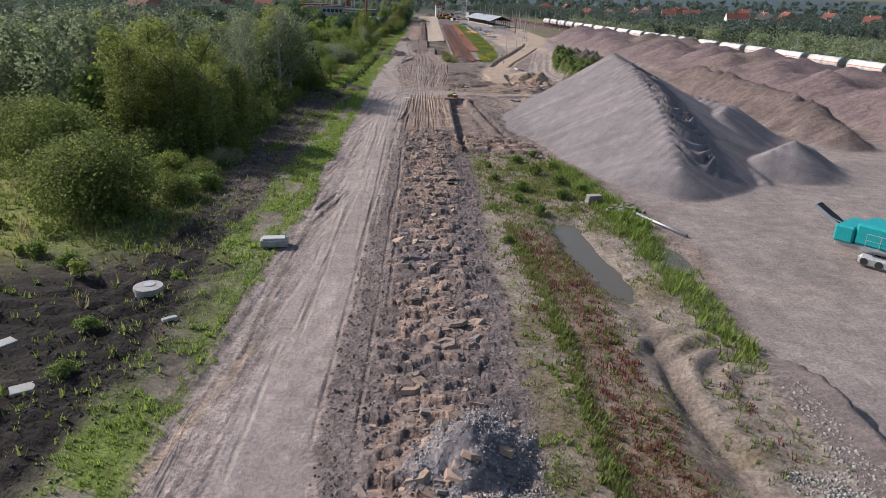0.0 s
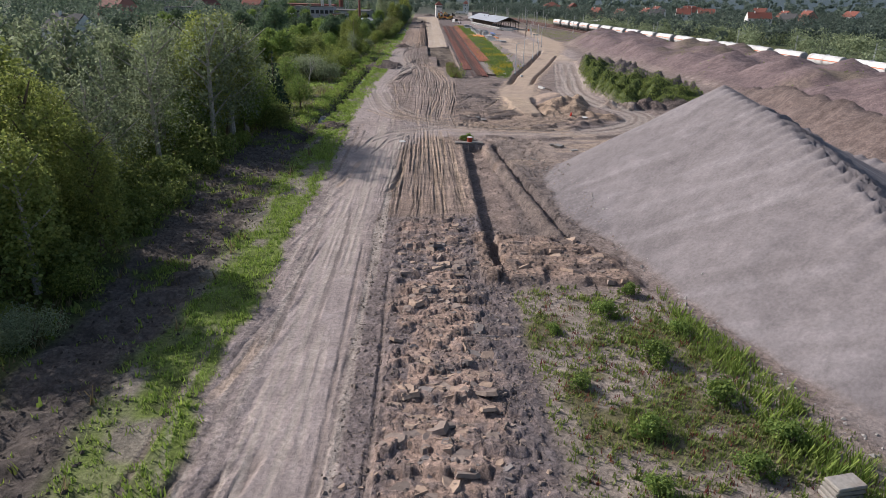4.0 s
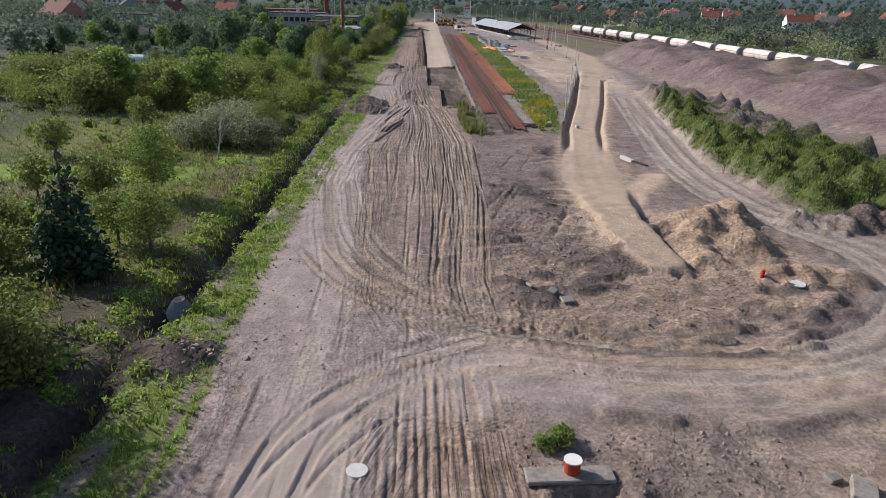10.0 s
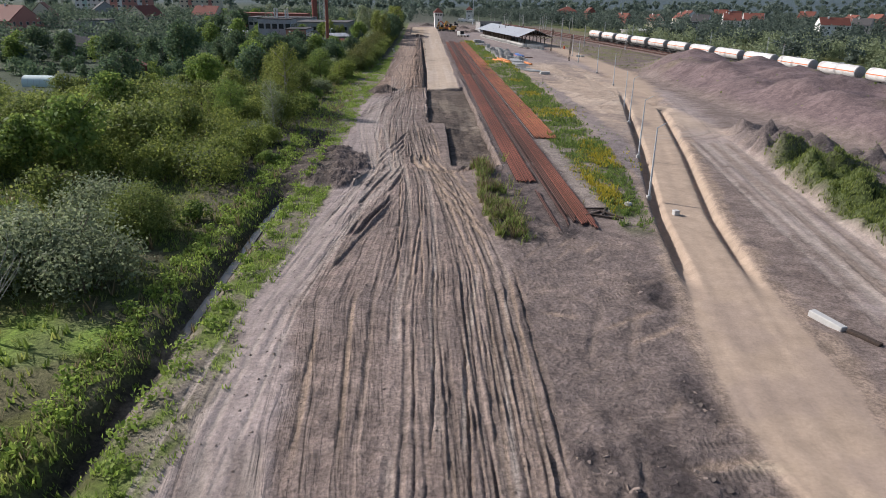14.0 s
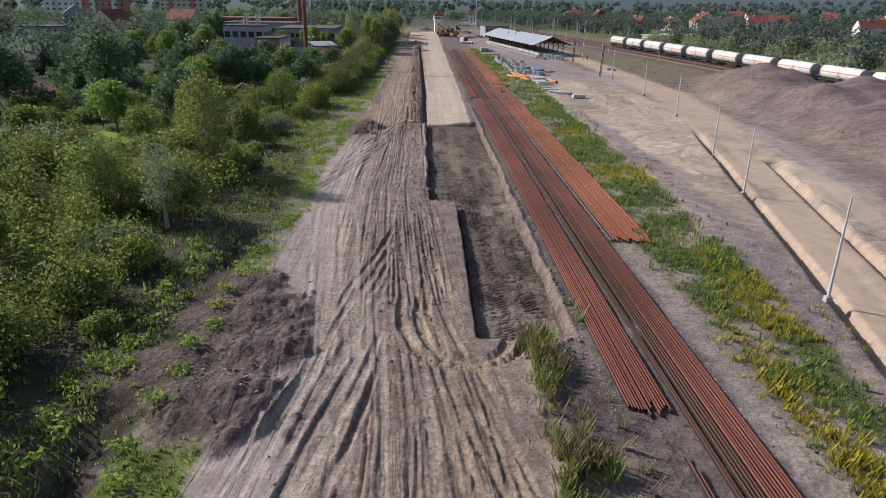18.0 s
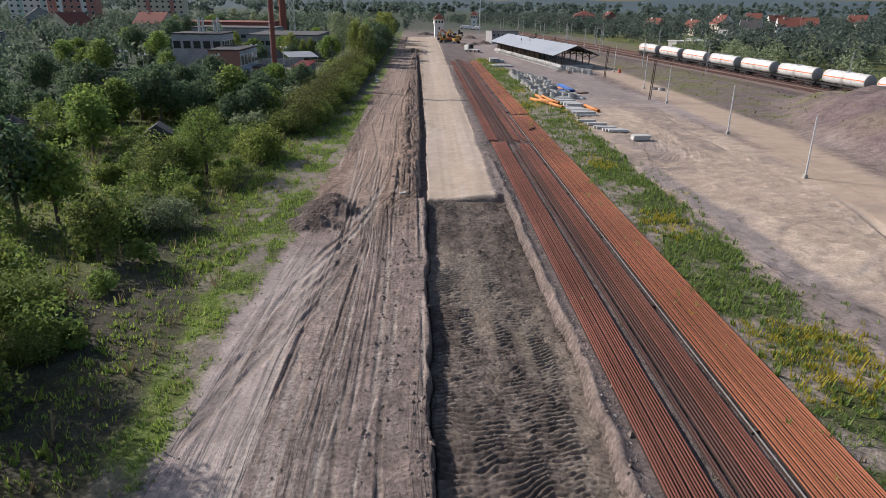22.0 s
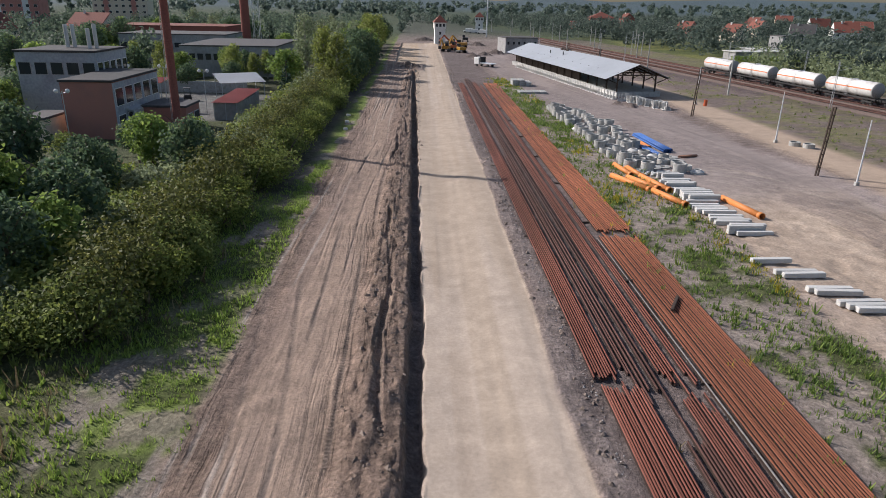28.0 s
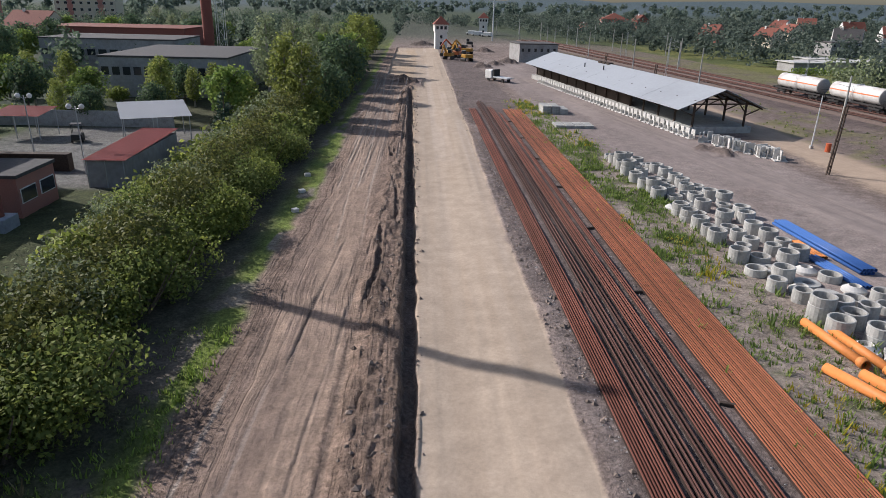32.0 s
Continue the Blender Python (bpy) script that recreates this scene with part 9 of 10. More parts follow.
bm = B(); box(bm, -0.6, -1.1, 0.35, 0.6, 1.0, 1.0, 0.05); part("body", bm, BLACK_STEEL, e)
bm = B()
for sx in (-0.5, 0.5):
    for sy in (-0.5, 0.6):
        beam(bm, (sx, sy, 1.0), (sx, sy, 2.1), 0.06, 0.06)
box(bm, -0.6, -0.6, 2.1, 0.6, 0.7, 2.16); part("cab", bm, BLACK_STEEL, e)
for sx in (-0.55, 0.55):
    for sy in (-0.75, 0.7):
        bm = B(); rod(bm, (sx - 0.1, sy, 0.33), (sx + 0.1, sy, 0.33), 0.33, 0.33, 12); part("wheel", bm, BLACK_STEEL, e)
tagged(e, "dark forklift parked in the works yard", "forklift")


def globe_lamp(x, y, rz):
    e = empty("street_lamp", pose(x, y, zs(x, y), 0, 0, rz))
    bm = B()
    rod(bm, (0, 0, -0.2), (0, 0, 6.6), 0.08, 0.05, 8)
    part("pole", bm, STEEL_GREY, e)
    for s in (-1, 1):
        bm = B()
        rod(bm, (0, 0, 6.3), (0.55 * s, 0, 6.55), 0.03, 0.03, 5)
        arm = part("arm", bm, STEEL_GREY, e)
        bm = B()
        bmesh.ops.create_uvsphere(bm, u_segments=12, v_segments=8, radius=0.26, matrix=Matrix.Translation((0.6 * s, 0, 6.6)))
        part("globe", bm, WHITE_RENDER, arm, "white round lamp globe")
    return tagged(e, "grey street lamp with two white globes", "street lamp", "street lamps of the works yard")


for x, y, rz in ((-41, 352.5, 10), (-40.8, 384, 0), (-46.5, 383, 30), (-32.5, 377.5, 0), (-62, 360, 0), (-55, 352, 0)):
    globe_lamp(x, y, rz)


# ---------------------------------------------------------------- the far end of the site
def signal_box(x, y, rz):
    e = empty("signal_box", pose(x, y, 0, 0, 0, rz))
    bm = B()
    box(bm, -2.2, -2.2, -0.3, 2.2, 2.2, 6.0)
    box(bm, -2.5, -2.5, 6.0, 2.5, 2.5, 8.6)
    part("wall", bm, WHITE_RENDER, e)
    bm = B()
    hip(bm, 5.0, 5.0, 8.6, 11.6, 0.5)
    part("roof", bm, ROOF_RED, e, "red hipped tile roof")
    for k in (-1.5, 0, 1.5):
        window(e, k, -2.5, 6.8, 1.1, 1.3, "y-")
        window(e, 2.5, k, 6.8, 1.1, 1.3, "x+")
    for z in (1.2, 3.6):
        window(e, 0, -2.2, z, 1.0, 1.3, "y-")
    return tagged(e, "white signal box tower with a red hipped roof", "signal box", "signal boxes")


signal_box(8.6, 573, 5)
signal_box(35.5, 690, -5)
e = empty("concrete_store", pose(35.5, 524, 0, 0, 0, 10))
bm = B(); box(bm, -6, -5, -0.3, 6, 5, 5.2); part("wall", bm, GREY_RENDER, e)
bm = B(); box(bm, -6.15, -5.15, 5.2, 6.15, 5.15, 5.5, 0.03); part("roof", bm, ROOF_DARK, e)
for k in range(6):
    window(e, -5 + 2.0 * k, -5, 3.0, 0.9, 1.1, "y-", GREY_RENDER)
    window(e, 6, -4.1 + 1.6 * k, 3.0, 0.8, 1.1, "x+", GREY_RENDER)
tagged(e, "derelict grey concrete store with small dark windows", "store building")
bm = B()
rod(bm, (0, 0, -0.3), (0, 0, 27), 0.34, 0.2, 12)
tagged(part("tall_mast", bm, LAMP_GREY, None), "very tall grey floodlight mast", "mast").matrix_world = pose(34.5, 632, 0)


def digger(x, y, rz, paint, label, boom=True):
    e = empty("excavator", pose(x, y, zs(x, y), 0, 0, rz))
    for s in (-1.15, 1.15):
        bm = B(); box(bm, s - 0.28, -1.9, 0, s + 0.28, 1.9, 0.85, 0.2); part("track", bm, BLACK_STEEL, e)
    bm = B(); box(bm, -1.25, -1.9, 0.95, 1.25, 1.4, 2.0, 0.12); body = part("upper_body", bm, paint, e)
    bm = B(); box(bm, -1.2, 0.1, 2.0, -0.1, 1.5, 3.0, 0.1); part("cab", bm, GLASS, body)
    if boom:
        bm = B(); beam(bm, (0.4, 1.2, 1.8), (0.4, 4.2, 4.4), 0.4, 0.5); part("boom", bm, paint, e)
        bm = B(); beam(bm, (0.4, 4.2, 4.4), (0.4, 6.0, 2.2), 0.3, 0.4); part("stick", bm, paint, e)
        bm = B(); box(bm, -0.1, 5.5, 1.2, 0.9, 6.4, 2.2, 0.15); part("bucket", bm, BLACK_STEEL, e)
    return tagged(e, label, "excavator", "diggers parked at the far end of the site")


digger(9.6, 524, 160, YELLOW_PAINT, "yellow excavator parked on the track bed")
digger(11.3, 541, 200, YELLOW_PAINT, "yellow-orange excavator parked by the signal box")
digger(12.5, 531, 150, mat("orange_machine", (0.45, 0.14, 0.05), 0.5, grain=0.2), "orange machine parked by the signal box", False)
digger(14.8, 519, 20, YELLOW_PAINT, "dusty yellow roller parked on the site", False)
digger(13.8, 552, 110, mat("red_machine", (0.36, 0.075, 0.03), 0.5, grain=0.2), "red-orange excavator parked by the signal box")
digger(16.6, 546, 60, YELLOW_PAINT, "yellow excavator parked among heaps")
digger(11.0, 534, 20, YELLOW_PAINT, "dusty yellow loader parked by the signal box", False)
digger(20.6, 587, 0, BLACK_STEEL, "dark machine parked on the station yard", False)


def vehicle(name, x, y, rz, length, paint, label, flatbed=False):
    e = empty(name, pose(x, y, zs(x, y), 0, 0, rz))
    bm = B()
    if flatbed:
        box(bm, -1.05, -length / 2, 0.85, 1.05, length * 0.12, 1.1, 0.03)
        part("flatbed", bm, LAMP_GREY, e, "pale grey loading bed")
        bm = B(); box(bm, -1.05, length * 0.18, 0.5, 1.05, length / 2, 2.4, 0.15); part("cab", bm, paint, e)
        bm = B(); box(bm, -0.9, length * 0.1, 1.1, 0.9, length * 0.16, 2.6); part("crane_frame", bm, BLACK_STEEL, e)
    else:
        box(bm, -0.95, -length / 2, 0.45, 0.95, length * 0.3, 2.3, 0.15)
        box(bm, -0.92, length * 0.3, 0.45, 0.92, length / 2, 1.3, 0.15)
        part("body", bm, paint, e)
    bm = B()
    box(bm, -0.85, (length / 2 - 0.05) if flatbed else length * 0.3 - 0.02, 1.5, 0.85, (length / 2 + 0.02) if flatbed else length * 0.3 + 0.03, 2.1)
    part("windscreen", bm, GLASS, e)
    for sx in (-0.9, 0.9):
        for sy in (-0.3, 0.33):
            bm = B(); rod(bm, (sx - 0.12, sy * length, 0.42), (sx + 0.12, sy * length, 0.42), 0.42, 0.42, 14); part("wheel", bm, BLACK_STEEL, e)
    return tagged(e, label, name.replace("_", " "), "vehicles of the site")


vehicle("flatbed_truck", 18.4, 466, 35, 7.5, WHITE_RENDER, "white flatbed truck with a crane frame", True)
vehicle("van", 28.6, 684, 80, 5.5, WHITE_RENDER, "white van parked by the station yard")
vehicle("van", 35.4, 668, 60, 5.5, WHITE_RENDER, "white van parked near the signal box")
vehicle("van", 31.0, 676, 85, 5.5, WHITE_RENDER, "white van parked beside another van")

# allotment roofs beyond the train
for k, (x, y, w, d, rz) in enumerate(((112, 509, 10, 8, 5), (122, 513, 11, 8, 4), (133, 514, 11, 8, 6), (143, 518, 10, 9, 5), (128, 526, 14, 8, 5))):
    e = empty("market_stall", pose(x, y, 0, 0, 0, rz))
    bm = B(); box(bm, -w / 2, -d / 2, -0.2, w / 2, d / 2, 2.5); part("wall", bm, (GREY_RENDER, CREAM)[k % 2], e)
    bm = B(); box(bm, -w / 2 - 0.5, -d / 2 - 0.5, 2.5, w / 2 + 0.5, d / 2 + 0.5, 2.75); part("roof", bm, WHITE_CONCRETE, e, "white flat roof")
    tagged(e, "low market hall with a white flat roof", "market hall", "low halls behind the railway")
HEDGE_BM = leaf_cloud(np.random.default_rng(77), [(i * 0.9, 0, 0.9 + 0.2 * math.sin(i)) for i in range(40)], [1.0] * 40, 1500, 0.3)
h_ob = new("clipped_hedge", quads_mesh("clipped_hedge", HEDGE_BM, LEAF["weed"]))
h_ob.matrix_world = pose(103, 497, 0, 0, 0, 8)
tagged(h_ob, "bright green clipped hedge before the market halls", "hedge", kind="stuff")


# ---------------------------------------------------------------- gardens on the left
def greenhouse(x, y, rz):
    e = empty("greenhouse", pose(x, y, zs(x, y), 0, 0, rz))
    poly = mat("greenhouse_film", (0.52, 0.62, 0.58), 0.35, grain=0.05)
    bm = revolve([(-3.6, 1.5), (3.6, 1.5)], 14, arc=(0, 180))
    ob = part("film_tunnel", bm, poly, e)
    ob.location.z = 0.5
    bm = B(); box(bm, -1.5, -3.6, 0, 1.5, 3.6, 0.5); part("plinth", bm, poly, e)
    for k in range(7):
        bm = revolve([(-3.6 + 1.2 * k - 0.03, 1.53), (-3.6 + 1.2 * k + 0.03, 1.53)], 14, arc=(0, 180))
        ob = part("hoop", bm, STEEL_GREY, e)
        ob.location.z = 0.5
    for s in (-3.6, 3.6):
        bm = B(); rod(bm, (0, s - 0.02, 0.5), (0, s + 0.02, 0.5), 1.5, 1.5, 24); part("end_wall", bm, poly, e)
    return tagged(e, "pale blue film greenhouse tunnel in a garden", "greenhouse")


greenhouse(-73, 269, 85)


def hut(x, y, w, d, h, wall, roof, label):
    e = empty("garden_hut", pose(x, y, zs(x, y), 0, 0, 12))
    bm = B(); box(bm, -w / 2, -d / 2, -0.1, w / 2, d / 2, h); gable(bm, w - 0.02, d - 0.02, h, h + 0.9); part("wall", bm, wall, e)
    bm = B(); gable(bm, w + 0.5, d + 0.4, h - 0.08, h + 1.1); part("roof", bm, roof, e)
    bm = B(); box(bm, -0.4, -d / 2 - 0.03, 0, 0.4, -d / 2 + 0.02, 1.9); part("door", bm, TIMBER, e)
    return tagged(e, label, "garden hut", "garden huts")


hut(-64, 290, 4.0, 3.4, 2.2, mat("red_timber", (0.16, 0.045, 0.03), 0.8, grain=0.2), ROOF_RED, "dark red timber garden hut")
hut(-52, 300, 3.2, 2.6, 1.9, mat("teal_timber", (0.10, 0.25, 0.26), 0.7, grain=0.15), ROOF_DARK, "small teal garden hut")
hut(-70, 300, 3.5, 3.0, 2.0, TIMBER, ROOF_DARK, "dark timber garden hut")
hut(-32, 296, 2.8, 2.4, 1.9, TIMBER, ROOF_DARK, "dark timber garden hut among bushes")


# ---------------------------------------------------------------- teal crusher in the yard
def crusher(m):
    e = empty("mobile_crusher", m)
    for s in (-1.35, 1.35):
        bm = B(); box(bm, s - 0.3, -2.4, 0.0, s + 0.3, 2.4, 0.9, 0.25)
        tr = part("crawler_track", bm, STEEL_GREY, e)
        for k in range(5):
            bm = B(); rod(bm, (s - 0.34, -1.9 + 0.95 * k, 0.42), (s + 0.34, -1.9 + 0.95 * k, 0.42), 0.26, 0.26, 12); part("roller", bm, BLACK_STEEL, tr)
    bm = B(); box(bm, -1.2, -4.2, 0.95, 1.2, 4.2, 1.35, 0.05); part("chassis", bm, STEEL_GREY, e)
    bm = B(); box(bm, -1.35, 0.4, 1.35, 1.35, 3.0, 2.9, 0.18); part("engine_housing", bm, TEAL, e)
    bm = B(); box(bm, -1.45, 3.0, 1.3, 1.45, 4.3, 2.5, 0.12); part("control_box", bm, TEAL, e)
    bm = B(); box(bm, -1.1, -1.8, 1.35, 1.1, 0.3, 3.2, 0.12); part("jaw_box", bm, TEAL, e)
    bm = B()
    for (x0, z0), (x1, z1) in (((-1.1, 3.0), (-1.9, 4.1)), ((1.1, 3.0), (1.9, 4.1))):
        a = [bm.verts.new(v) for v in ((x0, -4.2, z0), (x0, -1.6, z0), (x1, -1.2, z1), (x1, -4.6, z1))]
        bm.faces.new(a)
    a = [bm.verts.new(v) for v in ((-1.1, -4.2, 3.0), (1.1, -4.2, 3.0), (1.9, -4.6, 4.1), (-1.9, -4.6, 4.1))]
    bm.faces.new(a)
    bmesh.ops.solidify(bm, geom=bm.faces[:], thickness=0.07)
    part("hopper", bm, TEAL, e)
    bm = B(); beam(bm, (0, 2.6, 1.1), (0, 6.3, 3.2), 1.0, 0.25); conv = part("conveyor", bm, STEEL_GREY, e, "grey discharge conveyor")
    bm = B(); beam(bm, (0, 3.2, 1.6), (0, 6.2, 3.3), 0.8, 0.04); part("belt", bm, BLACK_STEEL, conv)
    for s in (-1, 1):
        bm = B(); beam(bm, (0.55 * s, 4.1, 2.4), (0.55 * s, 5.6, 2.75), 0.06, 0.06); part("strut", bm, STEEL_GREY, e)
        bm = B()
        for k in range(5):
            rod(bm, (1.7 * s, -1.5 + k * 0.9, 1.4), (1.7 * s, -1.5 + k * 0.9, 2.4), 0.025, 0.025, 5)
        rod(bm, (1.7 * s, -1.5, 2.4), (1.7 * s, 2.1, 2.4), 0.025, 0.025, 5)
        rod(bm, (1.7 * s, -1.5, 1.95), (1.7 * s, 2.1, 1.95), 0.02, 0.02, 5)
        part("handrail", bm, STEEL_GREY, e)
        bm = B(); box(bm, 1.25 * s, -1.6, 1.32, 1.75 * s, 2.2, 1.38); part("walkway", bm, STEEL_GREY, e)
        for y in (-1.9, 0.2):
            bm = B(); box(bm, 1.05 * s - 0.08, y - 0.08, 1.35, 1.05 * s + 0.08, y + 0.08, 4.2); part("frame_post", bm, TEAL, e)
    bm = B(); box(bm, -1.2, -2.0, 4.1, 1.2, -1.8, 4.25); box(bm, -1.2, 0.12, 4.1, 1.2, 0.3, 4.25); part("top_frame", bm, TEAL, e)
    bm = B(); beam(bm, (1.9, 1.0, 1.2), (4.4, 1.6, 2.3), 0.7, 0.2); part("side_conveyor", bm, STEEL_GREY, e)
    for k in range(4):
        bm = B(); rod(bm, (-2.0, 2.2 - 0.1 * k, 0.3 + k * 0.28), (-1.55, 2.2 - 0.1 * k, 0.3 + k * 0.28), 0.02, 0.02, 5); part("step", bm, STEEL_GREY, e)
    return tagged(e, "teal tracked mobile crusher with a raised grey conveyor", "crusher")


crusher(pose(33.2, 41.8, zs(33.2, 41.8), 0, 0, 38))


# ---------------------------------------------------------------- water
def water(name, pts, half, z, label, deep=0.0):
    """A still sheet along a line; the ground rises out of it on all sides."""
    v, f = [], []
    n = len(pts)
    for k, (x, y) in enumerate(pts):
        v += [(x - half, y + deep, z), (x + half, y - deep, z)]
        if k < n - 1:
            f.append((2 * k, 2 * k + 1, 2 * k + 3, 2 * k + 2))
    return tagged(new(name, mesh_from(name, v, f, MUD_WATER if deep else WATER)), label, "water", kind="structure")


water("pond_water", [(12.2, 36.0), (12.0, 39), (11.9, 43), (11.6, 47), (11.4, 50.5), (11.6, 53.0)], 3.0, -0.40, "still grey-brown water of a shallow pond")
water("pool_water", [(17.7, 39.5), (17.7, 43), (17.7, 47.5)], 1.8, -0.30, "small dark pool behind the reeds")
water("puddle_water", [(9.6, 131.6), (11.4, 131.6), (13.2, 131.7)], 0.0, -0.13, "muddy brown puddle in the dug ground", 0.7)
water("puddle_water", [(12.6, 132.9), (14.3, 132.9), (16.0, 133.0)], 0.0, -0.13, "muddy brown puddle in the dug ground", 0.95)
water("ditch_water", [(x, y) for x, y in DITCH[3:-1]], 0.30, -0.92, "pale water standing in a narrow ditch")


# ---------------------------------------------------------------- small things on the site
def slab_thing(name, x, y, l, w, h, rz, label, category, material=CONCRETE, tilt=0.0, lift=0.0, group=""):
    bm = B()
    box(bm, -l / 2, -w / 2, 0, l / 2, w / 2, h, min(0.04, h * 0.2))
    ob = part(name, bm, material, None)
    ob.matrix_world = pose(x, y, zs(x, y) - 0.03 + lift, tilt, tilt * 0.5, rz)
    return tagged(ob, label, category, group)


e = empty("precast_channel", pose(-10.5, 44.2, zs(-10.5, 44.2), 0, 0, 8))
bm = B(); box(bm, -0.95, -0.5, 0, 0.95, 0.5, 0.5, 0.04); part("body", bm, CONCRETE, e)
bm = B(); box(bm, -0.8, -0.38, 0.5, 0.8, 0.38, 0.62, 0.04); part("lid", bm, WHITE_CONCRETE, e)
tagged(e, "grey precast concrete box with a raised lid", "concrete box")
e = empty("manhole", pose(-16.1, 36.0, zs(-16.1, 36.0) - 0.1))
bm = ring_bm(0.78, 0.62, 0.55); part("ring", bm, CONCRETE, e)
bm = B(); rod(bm, (0, 0, 0.5), (0, 0, 0.66), 0.86, 0.82, 24); part("cover", bm, CONCRETE, e)
bm = B(); rod(bm, (0, 0.2, 0.66), (0, 0.2, 0.70), 0.33, 0.33, 16); part("lid", bm, STEEL_GREY, e)
tagged(e, "round concrete manhole standing proud of dark soil", "manhole")
for x, y, l, w, rz in ((-17.6, 25.6, 1.0, 0.7, 35), (-20.8, 29.8, 0.9, 0.7, 60), (-13.6, 32.4, 0.8, 0.3, 40)):
    slab_thing("concrete_slab", x, y, l, w, 0.16, rz, "pale concrete slab lying in dark soil and weeds", "concrete slab", CONCRETE, 4, 0.08, "loose concrete slabs")
for k in range(4):
    slab_thing("paving_slab", 15.0 + 0.03 * k, 56.3, 1.25, 0.75, 0.15, 6 + 2 * k, "grey paving slab in a small stack", "paving slab", DEBRIS, 0, 0.06 + 0.2 * k, "small stack of slabs by the pond")
r = np.random.default_rng(12)
for k in range(34):
    x, y = 17.2 + 0.8 * r.normal(), 54.4 + 0.6 * r.normal()
    slab_thing("broken_slab", x, y, 0.25 + 0.4 * r.random(), 0.2 + 0.25 * r.random(), 0.08 + 0.10 * r.random(), 360 * r.random(), "broken piece of pale concrete by the pond", "rubble", DEBRIS, 30 * r.normal(), 0.05 + 0.25 * r.random(), "broken concrete by the pond")
pipe_obj("steel_pipe", (20.3, 47.7, zs(20.3, 47.7) + 0.14), (17.8, 53.2, zs(17.8, 53.2) + 0.2), 0.11, STEEL_GREY, "long grey steel pipe lying by the yard", "loose pipes")
plant("shrub", 5.0, 119.2, 0.55)
plant("shrub", 4.2, 118.9, 0.4)
slab_thing("culvert_slab", 4.9, 117.2, 3.4, 0.9, 0.2, 2, "dirty concrete slab across the head of the trench", "concrete slab", DEBRIS, 0, 0.05)
bm = B()
rod(bm, (0, 0, 0), (0, 0, 0.55), 0.30, 0.32, 16)
e = empty("plastic_drum", pose(5.0, 117.3, zs(5.0, 117.3) + 0.20))
part("drum", bm, mat("red_drum", (0.40, 0.055, 0.025), 0.5, grain=0.1), e)
bm = B(); rod(bm, (0, 0, 0.55), (0, 0, 0.60), 0.35, 0.35, 16); part("lid", bm, WHITE_RENDER, e, "white round lid")
tagged(e, "red plastic drum with a white lid on a concrete slab", "drum")
bm = B(); rod(bm, (0, 0, 0), (0, 0, 0.1), 0.42, 0.42, 20)
tagged(part("round_lid", bm, WHITE_CONCRETE, None), "round pale shaft lid lying on rutted earth", "shaft lid").matrix_world = pose(-3.2, 117.6, zs(-3.2, 117.6) - 0.02)
slab_thing("stone_block", 15.7, 116.2, 1.4, 0.9, 0.32, 60, "flat grey block lying on sand", "stone block", DEBRIS, 6)
slab_thing("stone_block", 15.0, 117.0, 0.6, 0.4, 0.25, 20, "flat grey block lying on sand", "stone block", DEBRIS, 6)
slab_thing("pipe_shard", 17.2, 114.0, 0.9, 0.3, 0.15, 20, "broken concrete shard on sand", "rubble", CONCRETE, 5)
e = empty("shaft_cone", pose(-14.9, 132.4, zs(-14.9, 132.4) - 0.05, 6, -8, 20))
part("base_ring", ring_bm(0.80, 0.66, 0.42), CONCRETE, e)
bm = B()
rod(bm, (0, 0, 0.43), (0.12, 0, 1.15), 0.82, 0.42, 24)
part("cone", bm, mat("blue_grey_concrete", (0.21, 0.24, 0.28), 0.8, grain=0.15, scale=5), e, "blue-grey cone")
bm = B()
rod(bm, (0.12, 0, 1.152), (0.12, 0, 1.27), 0.40, 0.36, 20)
part("cover", bm, DEBRIS, e, "dirty concrete cover")
bm = B()
rod(bm, (0, -0.70, 0.2), (0, -0.815, 0.2), 0.16, 0.16, 16)
part("pipe_opening", bm, BLACK_STEEL, e, "dark round pipe opening")
tagged(e, "blue-grey concrete shaft cone standing askew beside the ditch", "shaft cone")
for k, (x, y, n) in enumerate(((36.0, 129.6, 3.4), (36.8, 130.4, 4.6), (37.7, 130.6, 4.6), (38.5, 130.9, 4.6), (36.1, 127.6, 0.9))):
    pipe_obj("plastic_pipe", (x, y, zs(x, y) + 0.33), (x + 0.3 * n, y - 0.95 * n, zs(x + 0.3 * n, y - 0.95 * n) + 0.33), 0.31, CREAM_PLASTIC, "thick cream plastic pipe lying on sand", "cream pipes by the haul way")


def fence_panel(x, y, rz):
    f = empty("fence_panel", pose(x, y, zs(x, y), 0, 0, rz))
    for s in (-1.2, 1.2):
        bm = B(); rod(bm, (s, 0, -0.1), (s, 0, 1.75), 0.028, 0.028, 6); part("post", bm, STEEL_GREY, f)
        bm = B(); box(bm, s - 0.3, -0.1, 0, s + 0.3, 0.1, 0.12, 0.02); part("foot", bm, CONCRETE, f)
    for z in (0.25, 1.7):
        bm = B(); rod(bm, (-1.2, 0, z), (1.2, 0, z), 0.02, 0.02, 6); part("rail", bm, STEEL_GREY, f)
    bm = B()
    for k in range(1, 12):
        rod(bm, (-1.2 + 0.2 * k, 0, 0.25), (-1.2 + 0.2 * k, 0, 1.7), 0.005, 0.005, 4)
    tagged(part("mesh_wire", bm, STEEL_GREY, f), kind="stuff")
    return tagged(f, "grey mesh site fence panel on concrete feet", "fence panel", "site fence panels")


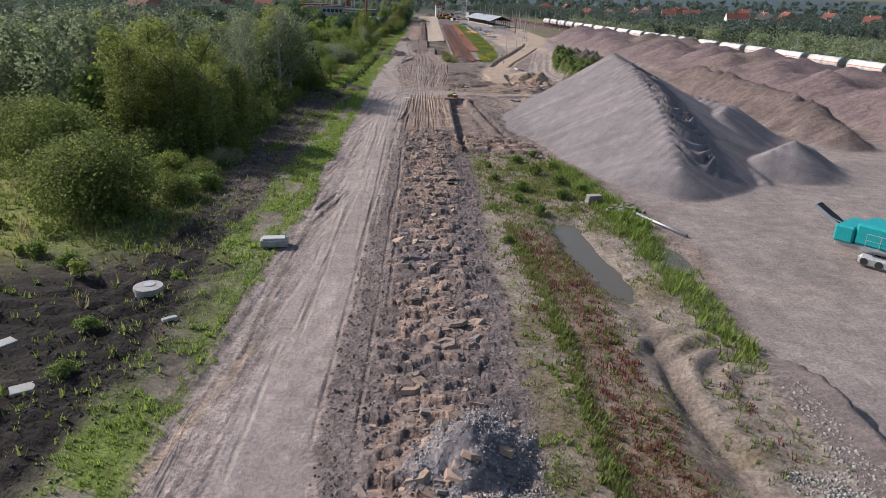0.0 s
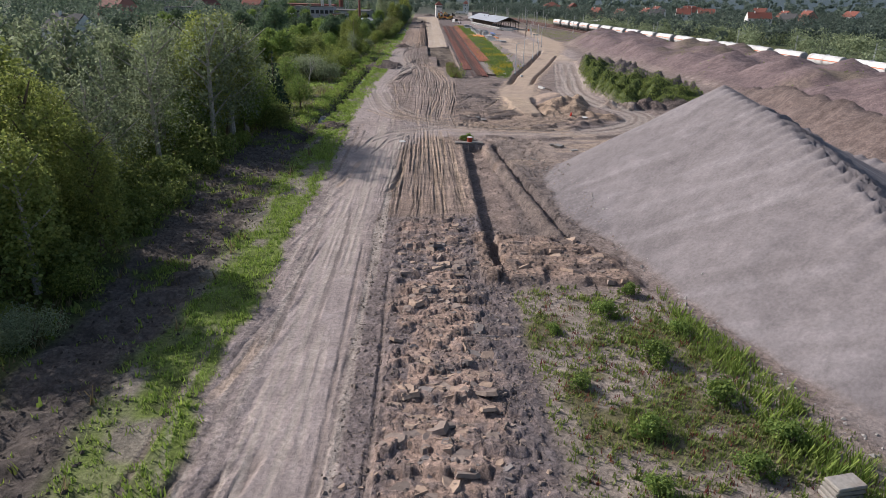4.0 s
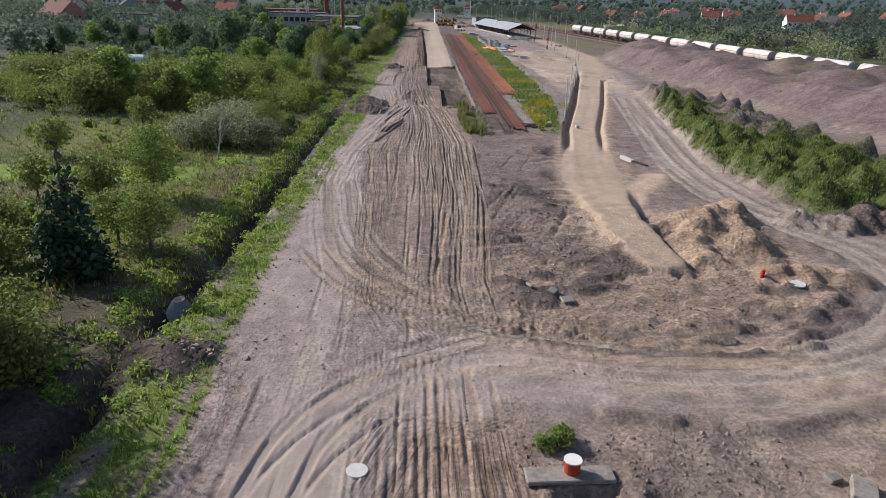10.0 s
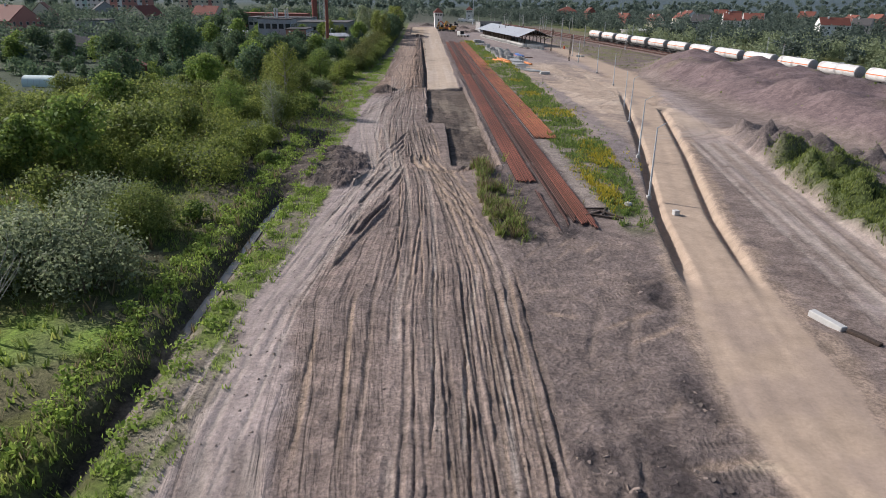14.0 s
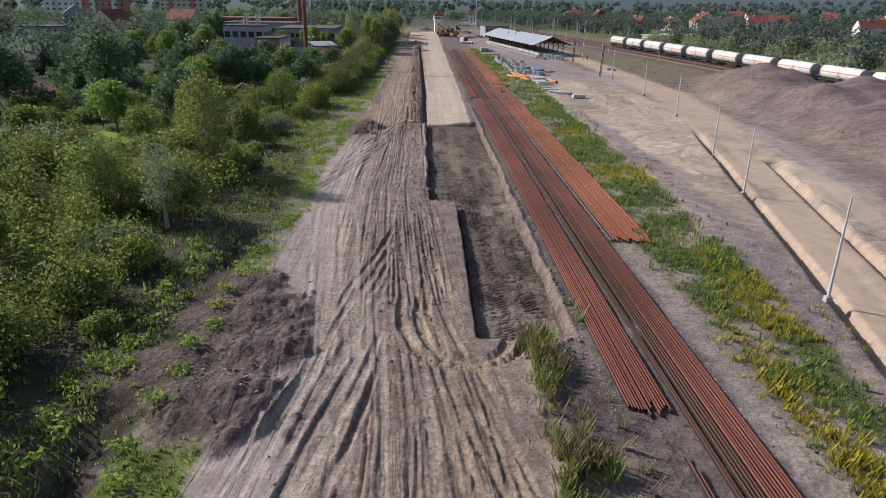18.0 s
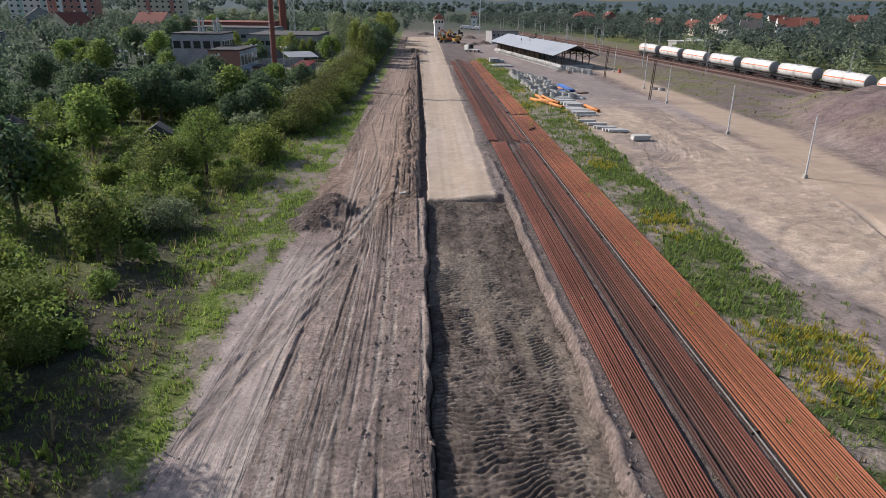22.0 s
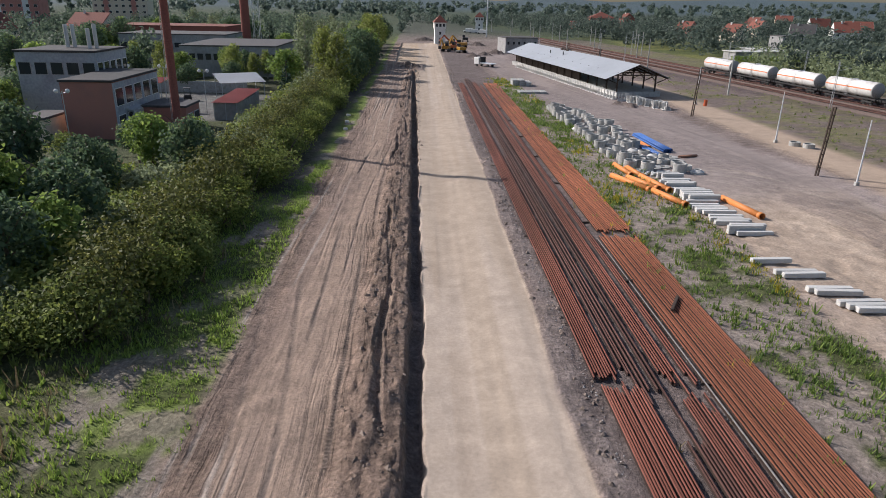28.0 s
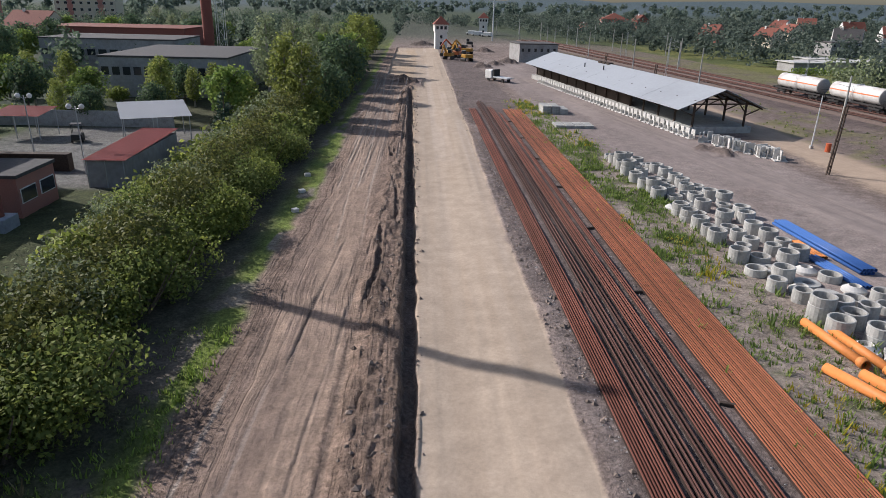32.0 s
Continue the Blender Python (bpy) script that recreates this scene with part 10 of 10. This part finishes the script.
for x, y, rz in ((34.7, 131.4, -37), (40.6, 132.5, -38)):
    fence_panel(x, y, rz)
bm = B()
rod(bm, (0, 0, 0), (0, 0, 0.55), 0.12, 0.12, 10)
tagged(part("marker_post", bm, mat("red_marker", (0.50, 0.035, 0.02), 0.5, grain=0.1), None), "short red plastic marker standing in sand", "marker post").matrix_world = pose(21.1, 135.6, zs(21.1, 135.6) - 0.03, 4, 6, 0)
bm = B()
rod(bm, (0, 0, 0), (0, 0, 0.09), 0.45, 0.45, 20)
tagged(part("round_lid", bm, WHITE_CONCRETE, None), "round white shaft lid lying on sand", "shaft lid").matrix_world = pose(22.9, 134.5, zs(22.9, 134.5) - 0.01, 5, 0, 0)
for x, y, l, w, rz in ((7.2, 133.6, 0.9, 0.5, 60), (7.9, 132.6, 0.8, 0.6, 20), (5.9, 134.3, 0.7, 0.2, 110)):
    slab_thing("broken_slab", x, y, l, w, 0.16, rz, "broken slab of concrete tilted in torn earth", "rubble", DEBRIS, 14, 0.08, "broken slabs by the puddles")
bm = B()
rod(bm, (0, 0, 0), (0, 0, 0.08), 0.36, 0.36, 18)
tagged(part("round_lid", bm, CONCRETE, None), "round concrete lid beside the sand bed", "shaft lid").matrix_world = pose(-2.1, 275.7, zs(-2.1, 275.7))
slab_thing("concrete_plinth", 22.4, 170.3, 0.5, 2.2, 0.4, 20, "white concrete plinth lying by the haul road", "concrete plinth", WHITE_CONCRETE, 3)
slab_thing("concrete_plinth", 23.4, 168.4, 0.4, 1.8, 0.2, 30, "dark plank lying by the haul road", "plank", TIMBER, 3)
slab_thing("pole_foot", 21.3, 191.4, 0.5, 0.5, 0.45, 12, "white concrete pole foot on the sand way", "pole foot", WHITE_CONCRETE)
slab_thing("pole_foot", 17.6, 193.2, 0.5, 0.5, 0.3, 40, "pale concrete pole foot beside the cut", "pole foot", WHITE_CONCRETE, 6)
for x, y in ((-10.6, 372), (-10.2, 366), (-11.0, 378)):
    slab_thing("pale_stone", x, y, 0.6, 0.4, 0.35, x * 30, "pale stone lying at the hedge foot", "stone", WHITE_CONCRETE, 10, 0.0, "pale stones at the hedge")
e = empty("bare_tree", pose(-23, 168, zs(-23, 168)))
bm = B()
rr = np.random.default_rng(3)
rod(bm, (0, 0, -0.2), (0.6, 0.2, 3.0), 0.10, 0.06, 6)
for k in range(12):
    z = 0.8 + 2.4 * rr.random()
    a = rr.random() * 6.28
    b0 = (0.2 * z, 0.07 * z, z)
    b1 = (0.2 * z + 1.4 * math.cos(a), 0.07 * z + 1.4 * math.sin(a), z + 1.2 + rr.random())
    rod(bm, b0, b1, 0.035, 0.012, 5)
    rod(bm, b1, (b1[0] + 0.5 * math.cos(a + 0.8), b1[1] + 0.5 * math.sin(a + 0.8), b1[2] + 0.6), 0.012, 0.006, 4)
part("branch", bm, PALE_BARK, e)
tagged(e, "small bare dead tree in the meadow", "dead tree")


# patterns that found no place
for _k, _e in TREES.items():
    if _k not in USED:
        for _o in (*_e.children_recursive, _e):
            bpy.data.objects.remove(_o)
